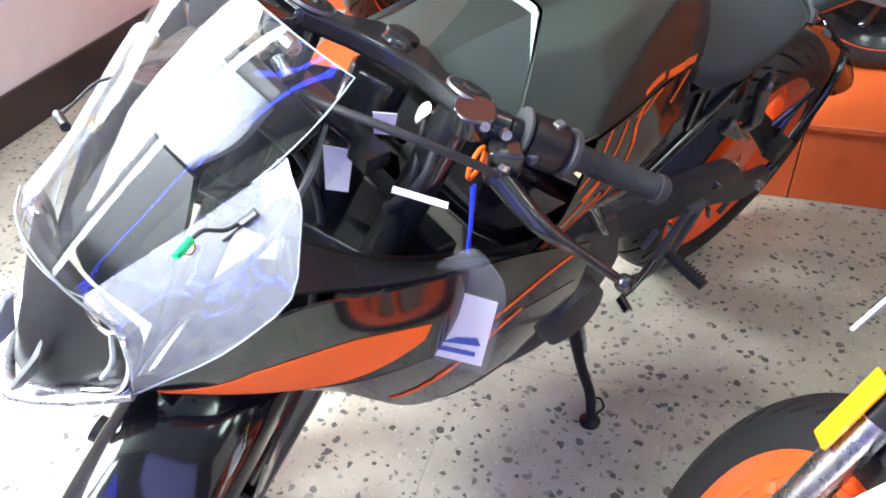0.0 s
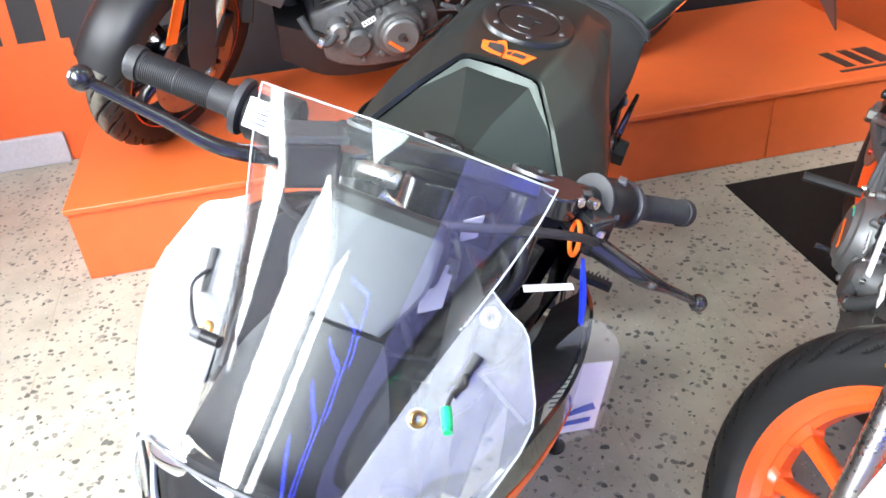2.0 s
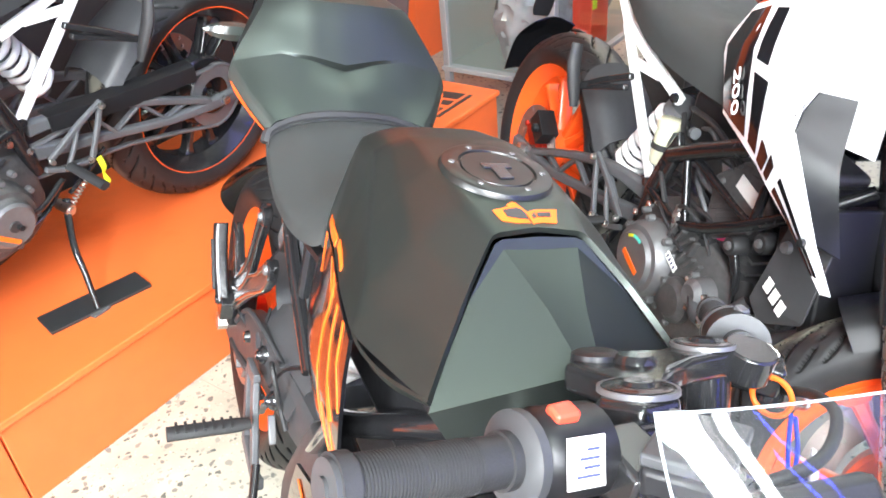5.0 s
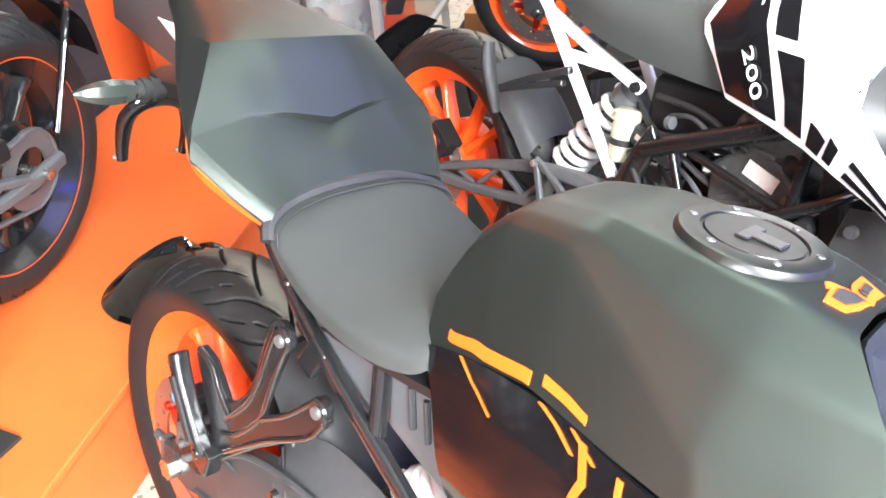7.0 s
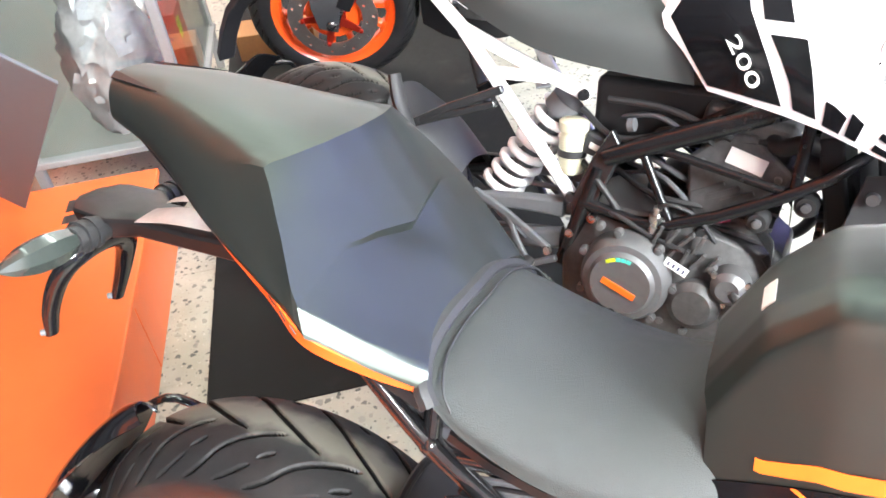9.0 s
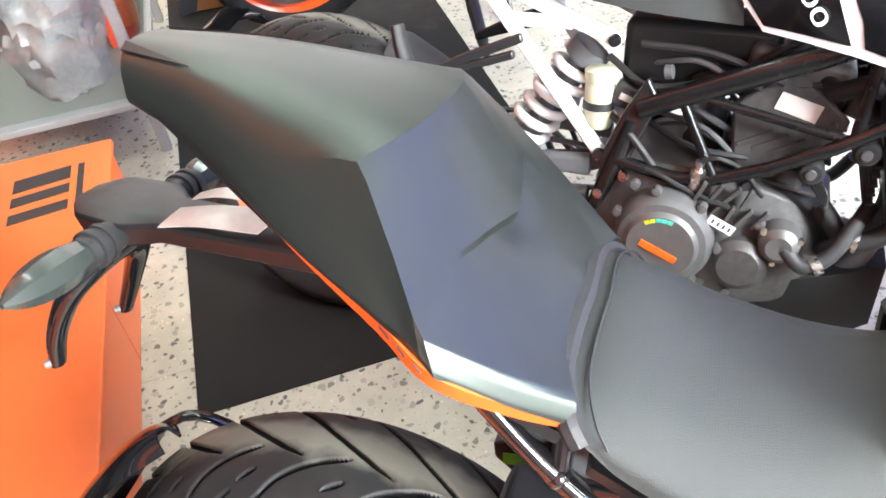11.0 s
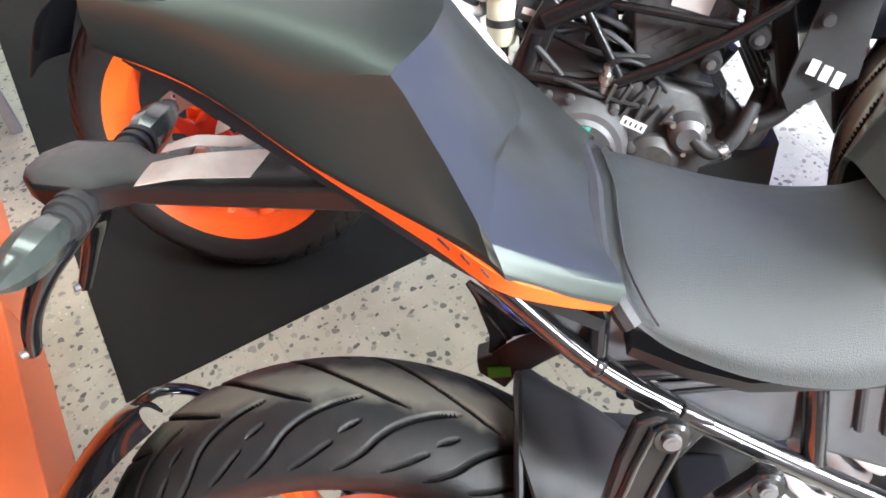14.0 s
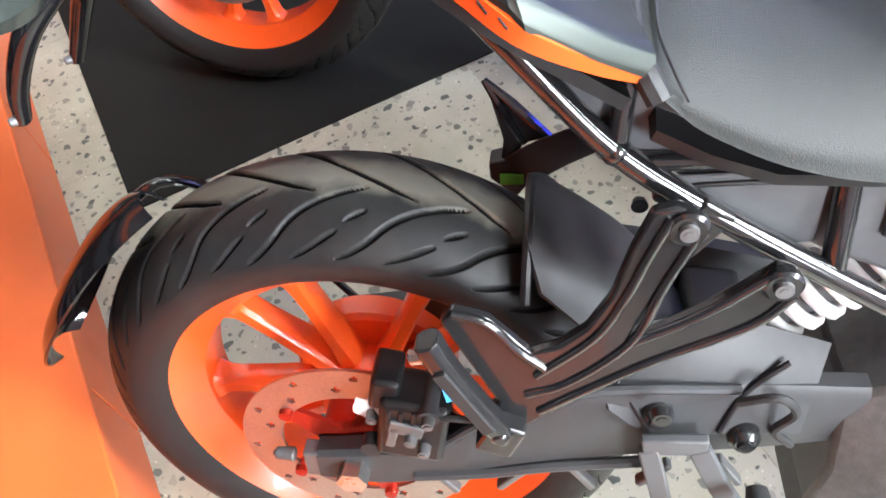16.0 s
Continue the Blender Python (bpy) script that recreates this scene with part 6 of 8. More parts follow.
BUBS = smooth_grid(BUB, 3, 4)
screen = part("windscreen", G().sheet(BUBS, 1, 1, 0.002), M["clear"], bike, "clear acrylic windscreen")
screen.visible_shadow = False
SB = BUBS
rim_line = [r[0] for r in reversed(SB[:14])] + SB[0][1:-1] + [r[-1] for r in SB[:14]]
part("screen_edge", G().tube(rim_line, 0.0008, 6, 1), M["edge"], screen, "polished screen edge")
part("screen_lower_edge", G().tube(SB[-1], 0.0008, 6, 1), M["edge"], screen)
for s in (1, -1):
    rows = [list(reversed(r)) for r in WING] if s < 0 else WING
    rows = [[(x, s * y, z) for x, y, z in r] for r in rows]
    SW = fold2(rows, 0.28)
    w = part("screen_wing", G().sheet(SW, 1, 1, 0.002), M["clear_wing"], screen, "clear acrylic side wing")
    w.visible_shadow = False
    lead, rear = (0, -1) if s > 0 else (-1, 0)
    part("wing_edge", G().tube([r[lead] for r in SW] + (SW[-1] if s > 0 else list(reversed(SW[-1])))[1:] + [r[rear] for r in reversed(SW)][1:], 0.0008, 6, 1), M["edge"], screen)
    for p in ((1.1535, s * 0.114, 0.8655), (1.2305, s * 0.092, 0.810)):
        p = Vector(p)
        n = Vector((0.55, s * 0.35, 0.75)).normalized()
        q = n.to_track_quat("Z", "Y").to_matrix().to_4x4()
        b = part("mirror_mount", G().lathe([(-0.006, 0.003), (-0.006, 0.0070), (0.003, 0.0070), (0.004, 0.0056), (0.003, 0.003)], 24, (0, 0, 0), True, None, "z").xf(Matrix.Translation(p) @ q), M["brass"], screen, "brass threaded insert")
        part("mount_washer", G().lathe([(0, 0.0076), (0, 0.0086), (0.0010, 0.0086), (0.0010, 0.0076)], 24, (0, 0, 0), True, None, "z").xf(Matrix.Translation(p) @ q), M["edge"], b)
    # slot with the indicator wire
    n = Vector((0.50, s * 0.45, 0.74)).normalized()
    c = Vector((1.194, s * 0.112, 0.8360))
    slot = part("wire_slot", G().tube([c + Vector((-0.014, s * 0.004, 0.012)), c, c + Vector((0.014, -s * 0.004, -0.012))], 0.0055, 12, 2, flat=0.3), M["plastic"], screen, "black slot for the indicator wire")
    if s > 0:
        a, b = c + n * 0.003, Vector((1.237, 0.112, 0.842))
        part("wire", G().tube([a, a + Vector((0.014, 0.004, 0.004)), b - Vector((0.012, 0, -0.004)), b], 0.0019, 8, 4), M["rubber"], slot)
        part("connector", G().cyl(b, b + Vector((0.014, 0.0066, -0.002)), 0.0043, 14).cyl(b + Vector((0.014, 0.0065, -0.002)), b + Vector((0.018, 0.0085, -0.0023)), 0.0036, 10), M["green"], slot, "bright green wire connector")
    else:
        a = c + n * 0.003
        b = Vector((1.262, -0.080, 0.840))
        part("wire", G().tube([a, a + Vector((0.018, -0.004, -0.004)), Vector((1.240, -0.100, 0.834)), b], 0.0016, 8, 4), M["rubber"], slot)
        part("connector", G().cyl(b, b + Vector((0.002, 0.020, 0.003)), 0.0048, 14), M["plastic"], slot, "black wire connector")
        part("connector_end", G().cyl(b + Vector((0.0, -0.004, 0)), b + Vector((0.001, 0.004, 0.001)), 0.0044, 14), M["plastic_grey"], slot, "grey plastic connector end")

# dashboard and what lies behind the screen
dash = part("instrument_panel", G().sheet([[(1.126, -0.058, 0.894), (1.130, -0.048, 0.900), (1.134, 0, 0.902), (1.130, 0.048, 0.900), (1.126, 0.058, 0.894)], [(1.162, -0.060, 0.868), (1.166, -0.052, 0.873), (1.170, 0, 0.875), (1.166, 0.052, 0.873), (1.162, 0.060, 0.868)], [(1.198, -0.040, 0.842), (1.200, -0.034, 0.845), (1.204, 0, 0.847), (1.200, 0.034, 0.845), (1.198, 0.040, 0.842)]], 3, 3, 0.018), M["plastic_grey"], bike, "matt grey back of the instrument panel")
part("dash_shroud", G().sheet([[(1.199, -0.046, 0.838), (1.205, 0, 0.842), (1.199, 0.046, 0.838)], [(1.228, -0.070, 0.792), (1.240, 0, 0.796), (1.228, 0.070, 0.792)], [(1.27, -0.088, 0.722), (1.295, 0, 0.728), (1.27, 0.088, 0.722)]], 3, 4, 0.006), M["plastic"], bike, "black plastic dash shroud")
part("dash_back", G().box((1.105, 0, 0.862), (0.045, 0.110, 0.070), pose(0, 0, 0, 0, 35, 0)), M["plastic"], bike, bevel=0.008)
dfm = G().sheet([[(1.075, 0.068, 0.862), (1.12, 0.079, 0.780), (1.19, 0.088, 0.735)], [(1.11, 0.10, 0.845), (1.155, 0.105, 0.785), (1.21, 0.095, 0.745)]], 2, 4, 0.004)
part("dash_frame", dfm, M["plastic_mid"], bike)
part("dash_frame", dfm.flipped(), M["plastic_mid"], bike)
part("dash_bracket", G().tube([(1.07, -0.05, 0.862), (1.02, -0.05, 0.80)], 0.006, 8, 1).tube([(1.07, 0.05, 0.862), (1.02, 0.05, 0.80)], 0.006, 8, 1).box((1.02, 0, 0.80), (0.03, 0.16, 0.02)), M["alloy_black"], bike)

# steered: top clamp, forks, fender
T = Matrix.Translation((0.946, 0, 0.866)) @ pose(0, 0, 0, 0, -25, 0)      # the steering head's own axes: z along the stem
S3 = STEER @ T
g = G().prism([(-0.045, -0.030, 0.004), (0.000, -0.060, 0.004), (0.012, -0.122, 0.004), (0.045, -0.124, 0.004), (0.058, -0.09, 0.004), (0.036, -0.04, 0.004), (0.030, 0, 0.004), (0.036, 0.04, 0.004), (0.058, 0.09, 0.004), (0.045, 0.124, 0.004), (0.012, 0.122, 0.004), (0.000, 0.060, 0.004), (-0.045, 0.030, 0.004)], (0, 0, -0.022)).xf(S3)
clamp = part("top_clamp", g, M["alloy_black"], bike, "satin black top fork clamp", 0.005)
part("stem_nut", G().lathe([(0.002, 0.001), (0.010, 0.001), (0.010, 0.013), (0.007, 0.016), (0.002, 0.018)], 24, (0, 0, 0), False, None, "z").xf(S3), M["alloy_black"], clamp)
part("ignition_lock", G().lathe([(-0.01, 0.001), (0.009, 0.001), (0.010, 0.015), (0.008, 0.019), (-0.01, 0.021)], 24, (-0.030, 0, 0), False, None, "z").xf(S3), M["plastic"], clamp, "black ignition lock")
for s in (-1, 1):
    leg = part("fork_leg", G().tube([(0.030, s * 0.090, 0.008), (0.030, s * 0.090, -0.30), (0.030, s * 0.090, -0.31), (0.030, s * 0.090, -0.64)], 0.023, 20, 1).xf(S3), M["alloy_black"], bike, "black upside-down fork leg")
    part("fork_slider", G().cyl((0.030, s * 0.090, -0.38), (0.030, s * 0.090, -0.62), 0.019, 18).xf(S3), M["steel"], leg)
    part("fork_cap", G().lathe([(0.006, 0.001), (0.011, 0.001), (0.0115, 0.009), (0.009, 0.011), (0.009, 0.020), (0.007, 0.024), (0.004, 0.024)], 28, (0.030, s * 0.090, 0), False, None, "z").xf(S3), M["alloy_black"], leg, "domed fork cap")
    part("cap_ring", G().lathe([(0.004, 0.024), (0.0075, 0.0243), (0.0075, 0.0262), (0.004, 0.0265)], 28, (0.030, s * 0.090, 0), True, None, "z").xf(S3), M["alloy_grey"], leg)
    part("axle_clamp", G().box((0.040, s * 0.088, -0.635), (0.05, 0.03, 0.07)).xf(S3), M["alloy_black"], leg, bevel=0.006)
part("steering_head", G().cyl((0, 0, -0.03), (0, 0, -0.22), 0.034, 24).box((0.02, 0, -0.22), (0.07, 0.24, 0.03)).xf(S3), M["alloy_black"], bike, bevel=0.004)
rows = []
for q in range(15, 146, 13):
    a = radians(q)
    r = 0.312
    rows.append([(1.250 + (r - d) * math.cos(a), y, 0.288 + (r - d) * math.sin(a)) for y, d in ((-0.078, 0.065), (-0.068, 0.022), (-0.038, 0.003), (0, 0), (0.038, 0.003), (0.068, 0.022), (0.078, 0.065))])
part("front_fender", G().sheet(rows, 2, 3, 0.003).xf(STEER), M["gloss_black"], bike, "gloss black front fender")
for s in (-1, 1):
    part("fork_guard", G().sheet([[(1.20, s * 0.085, 0.50), (1.26, s * 0.090, 0.49)], [(1.225, s * 0.100, 0.40), (1.295, s * 0.103, 0.38)], [(1.245, s * 0.10, 0.28), (1.29, s * 0.10, 0.27)]], 3, 2, 0.004).xf(STEER), M["graphite"], bike, "dark fork guard")
    part("side_reflector", G().cyl((1.262, s * 0.112, 0.335), (1.262, s * 0.122, 0.335), 0.018, 20).xf(STEER), M["plastic"], bike)

# handlebars
def clip_on(root, end, ball, s):
    """One clip-on bar with grip, switch block, lever and its perch."""
    R_, E_, L_ = Vector(root), Vector(end), Vector(ball)
    d = (E_ - R_).normalized()
    inner = R_ - d * 0.115
    bar = part("clip_on_bar", G().tube([inner, R_ - d * 0.02, E_ - d * 0.01], 0.011, 14, 1).cyl(inner - Vector((0, 0, 0.016)), inner + Vector((0, 0, 0.010)), 0.022, 24), M["alloy_black"], bike, "satin black clip-on handlebar", 0.002)
    pts, rad = [R_ - d * 0.001, R_ + d * 0.005, R_ + d * 0.0052], [0.0160, 0.0160, 0.0142]
    run, cnt = (E_ - R_).length - 0.016, 44
    for k in range(cnt + 1):
        for off, r in ((0.0, 0.0136), (0.25, 0.0146), (0.6, 0.0146), (0.85, 0.0136)):
            if k < cnt:
                pts.append(R_ + d * (0.0055 + run * (k + off) / cnt))
                rad.append(r if k > 8 and k != 26 else 0.0141)
    pts += [E_ - d * 0.0085, E_ - d * 0.008, E_ + d * 0.001]
    rad += [0.0142, 0.0166, 0.0166]
    grip = G().tube(pts, rad, 24, 1)
    part("grip", grip, M["rubber"], bar, "ribbed black rubber grip")
    part("bar_end", G().cyl(E_, E_ + d * 0.004, 0.0145, 24).cyl(E_ + d * 0.004, E_ + d * 0.006, 0.006, 12), M["plastic_mid"], bar)
    sw = part("switch_block", G().tube([R_ - d * 0.062, R_ - d * 0.058, R_ - d * 0.020, R_ - d * 0.014], [0.021, 0.0265, 0.0265, 0.022], 24, 1), M["plastic"], bar, "black handlebar switch block")
    part("throttle_ring", G().tube([R_ - d * 0.014, R_ - d * 0.010, R_ - d * 0.004, R_ - d * 0.001], [0.020, 0.0265, 0.0265, 0.020], 24, 1), M["plastic_mid"], sw)
    up = Vector((0, 0, 1)) - d * d.z
    up.normalize()
    fwd = d.cross(up) * (-1 if s > 0 else 1)
    if fwd.x < 0:
        fwd = -fwd
    if s < 0:
        part("kill_switch", G().box(R_ - d * 0.028 + up * 0.0275, (0.016, 0.012, 0.008), Matrix.Rotation(math.atan2(d.y, d.x), 4, "Z")), M["red"], sw, "red stop switch", 0.002)
        nn = (fwd * 0.86 + up * 0.50).normalized()
        lab = R_ - d * 0.032 + nn * 0.0272
        q = Matrix((d, nn.cross(d), nn)).transposed().to_4x4()
        part("white_label", G().box((0, 0, 0), (0.026, 0.027, 0.0012)).xf(Matrix.Translation(lab) @ q), M["paper"], sw, "square white paper label")
        gm = G()
        for i, w in enumerate((0.016, 0.011, 0.014, 0.009)):
            gm.box((-0.002 + w / 2 - 0.007, 0.0072 - i * 0.0046, 0.0008), (w, 0.0016, 0.0004))
        part("label_print", gm.xf(Matrix.Translation(lab) @ q), M["ink"], sw)
    else:
        part("bar_sleeve", G().tube([inner + d * 0.012, inner + d * 0.014, R_ - d * 0.082, R_ - d * 0.080], [0.013, 0.0158, 0.0158, 0.0125], 24, 1), M["alloy_black"], bar, "thick black bar sleeve")
        part("sleeve_collar", G().tube([R_ - d * 0.080, R_ - d * 0.078, R_ - d * 0.066, R_ - d * 0.064], [0.012, 0.0145, 0.0145, 0.012], 24, 1), M["plastic"], bar)
        part("switch_flange", G().tube([R_ - d * 0.066, R_ - d * 0.0655, R_ - d * 0.0625, R_ - d * 0.062], [0.010, 0.0285, 0.0285, 0.010], 28, 1), M["plastic_mid"], sw, "grey flange of the switch block")
        for k in (0.006, 0.030):
            part("clamp_bolt", G().bolt(inner + d * k + fwd * 0.017 + up * 0.006, (fwd + up * 0.4).normalized(), 0.0062, 0.006), M["steel"], bar)
        part("switch_button", G().box(R_ - d * 0.034 + up * 0.027, (0.012, 0.010, 0.007)), M["plastic_grey"], sw, bevel=0.002)
        part("switch_button", G().box(R_ - d * 0.05 + fwd * 0.026 - up * 0.004, (0.010, 0.010, 0.010)), M["plastic_grey"], sw, bevel=0.002)
    piv = R_ - d * 0.075 + fwd * (0.034 if s > 0 else 0.040) - up * (0.030 if s > 0 else 0.002)
    perch = part("lever_perch", G().box((R_ - d * 0.075 + piv) / 2, (0.035, 0.045, 0.030), Matrix.Rotation(math.atan2(d.y, d.x), 4, "Z")).cyl(piv - up * 0.012, piv + up * 0.012, 0.012, 16), M["alloy_black"], bar, "black lever perch", 0.004)
    part("perch_bolt", G().bolt(piv + up * 0.012, up, 0.009, 0.006), M["steel"], perch)
    mid1, mid2 = piv + (L_ - piv) * 0.30 + fwd * 0.022, piv + (L_ - piv) * 0.62 + fwd * 0.012
    lev = part("lever", G().tube([piv, mid1, mid2, L_], [0.011, 0.0085, 0.007, 0.006] if s < 0 else [0.0150, 0.0125, 0.0065, 0.006], 12, 5, flat=0.75).ball(L_, 0.0105, 10), M["alloy_black"], bar, "black ball-ended lever")
    return bar


clip_on((1.058, -0.176, 0.906), (1.069, -0.275, 0.917), (1.176, -0.240, 0.959), -1)
clip_on((0.855, 0.189, 0.822), (0.770, 0.256, 0.786), (0.859, 0.303, 0.735), 1)

# brake reservoir, clutch cable and hoses
res = part("brake_reservoir", G().box((1.096, -0.082, 0.905), (0.042, 0.050, 0.042), pose(0, 0, 0, 0, -15, 35)), M["plastic"], bike, "black brake fluid reservoir", 0.005)
part("reservoir_lid", G().box((1.091, -0.082, 0.929), (0.046, 0.054, 0.008), pose(0, 0, 0, 0, -15, 35)), M["plastic_mid"], res, bevel=0.002)
part("clutch_cable", G().tube([(0.944, 0.172, 0.822), (0.985, 0.156, 0.850), (1.032, 0.118, 0.872), (1.072, 0.055, 0.876), (1.062, 0.000, 0.845), (1.040, -0.06, 0.76), (0.95, -0.08, 0.62)], 0.0045, 10, 6), M["rubber"], bike, "black clutch cable")
part("brake_hose", G().tube([(1.075, -0.110, 0.895), (1.110, -0.095, 0.860), (1.085, -0.03, 0.815), (1.050, 0.03, 0.70), (1.12, 0.10, 0.52)], 0.0045, 10, 6), M["rubber"], bike, "black front brake hose")
part("banjo_fitting", G().cyl((1.062, -0.050, 0.890), (1.062, -0.020, 0.892), 0.009, 14).bolt((1.062, -0.018, 0.892), (0, 1, 0), 0.010, 0.008).cyl((1.075, -0.02, 0.88), (1.075, 0.0, 0.87), 0.007, 12), M["steel"], bike, "bright hose fitting")
part("wire_loom", G().tube([(0.930, 0.070, 0.830), (0.980, 0.110, 0.790), (1.010, 0.095, 0.745), (0.96, 0.05, 0.70)], 0.006, 10, 6).tube([(0.945, 0.06, 0.81), (0.99, 0.10, 0.775), (1.00, 0.085, 0.73)], 0.004, 8, 6).tube([(1.09, -0.06, 0.84), (1.06, -0.10, 0.80), (1.00, -0.11, 0.74)], 0.006, 10, 5), M["rubber"], bike)
part("wire_label", G().prism([(1.030, 0.052, 0.800), (1.052, 0.030, 0.800), (1.045, 0.030, 0.735), (1.030, 0.050, 0.740)], (0.001, 0.001, 0)), M["paper"], bike)
part("wire_label", G().prism([(0.985, 0.060, 0.835), (1.005, 0.045, 0.835), (1.000, 0.045, 0.805), (0.984, 0.058, 0.806)], (0.001, 0.001, 0)), M["paper"], bike)

# key ring and document pouch hanging from the left bar
keyring = part("key_ring", G().tube([(0.955 + 0.016 * math.cos(a), 0.150 + 0.006 * math.cos(a), 0.826 + 0.017 * math.sin(a)) for a in (2 * math.pi * i / 14 for i in range(14))], 0.0025, 8, 2, True), M["orange_film"], bike, "orange plastic ring on the cable")
part("blue_cord", G().tube([(0.968, 0.165, 0.815), (0.972, 0.175, 0.780), (0.978, 0.186, 0.745)], 0.002, 8, 4).tube([(0.972, 0.166, 0.815), (0.978, 0.180, 0.78), (0.981, 0.188, 0.745)], 0.002, 8, 4), M["blue"], keyring, "twisted blue cord")
PX, PW = Vector((0.985, 0.200, 0)), Vector((-0.62, 0.78, 0)).normalized()
PN = Vector((0.62, 0.50, 0.60)).normalized()


def on_pouch(a, z, off=0.0):
    """A point of the hanging pouch: a across it, z its height."""
    return PX + PW * a + Vector((0.10, 0.12, 0)) * (0.75 - z) + Vector((0, 0, z)) + PN * off


pouch = part("pouch", G().sheet([[on_pouch(-0.012, 0.757), on_pouch(0, 0.760, 0.003), on_pouch(0.012, 0.757)], [on_pouch(-0.040, 0.718), on_pouch(0, 0.722, 0.006), on_pouch(0.040, 0.720)], [on_pouch(-0.044, 0.66), on_pouch(0, 0.66, 0.006), on_pouch(0.044, 0.66)], [on_pouch(-0.042, 0.596), on_pouch(0.002, 0.592, 0.004), on_pouch(0.044, 0.600)]], 4, 4, 0.006), M["bag"], keyring, "clear plastic document pouch")
pouch.visible_shadow = False
part("document_card", G().sheet([[on_pouch(-0.036, 0.704), on_pouch(0.036, 0.702)], [on_pouch(-0.036, 0.604), on_pouch(0.036, 0.606)]], 1, 1, 0.0012), M["paper"], keyring, "printed white document card")
gm = G()
for k in range(9):
    z, w = 0.698 - 0.0062 * k, 0.012 + 0.014 * ((k * 7) % 5) / 4
    gm.prism([on_pouch(-0.031, z, 0.0008), on_pouch(-0.031 + w, z, 0.0008), on_pouch(-0.031 + w, z - 0.002, 0.0008), on_pouch(-0.031, z - 0.002, 0.0008)], PN * 0.0004)
part("print_lines", gm, M["ink"], keyring)
gm = G().prism([on_pouch(-0.014, 0.628, 0.0008), on_pouch(0.030, 0.636, 0.0008), on_pouch(0.024, 0.646, 0.0008), on_pouch(0.002, 0.640, 0.0008)], PN * 0.0004)
gm.prism([on_pouch(-0.030, 0.614, 0.0008), on_pouch(0.026, 0.618, 0.0008), on_pouch(0.026, 0.625, 0.0008), on_pouch(-0.030, 0.621, 0.0008)], PN * 0.0004)
part("blue_mark", gm, M["blue_ink"], keyring, "blue printed mark")
part("folded_booklet", G().sheet([[(0.998, 0.163, 0.804), (1.034, 0.121, 0.809)], [(1.002, 0.167, 0.801), (1.039, 0.125, 0.806)]], 1, 1, 0.002), M["paper"], keyring, "folded white leaflet")

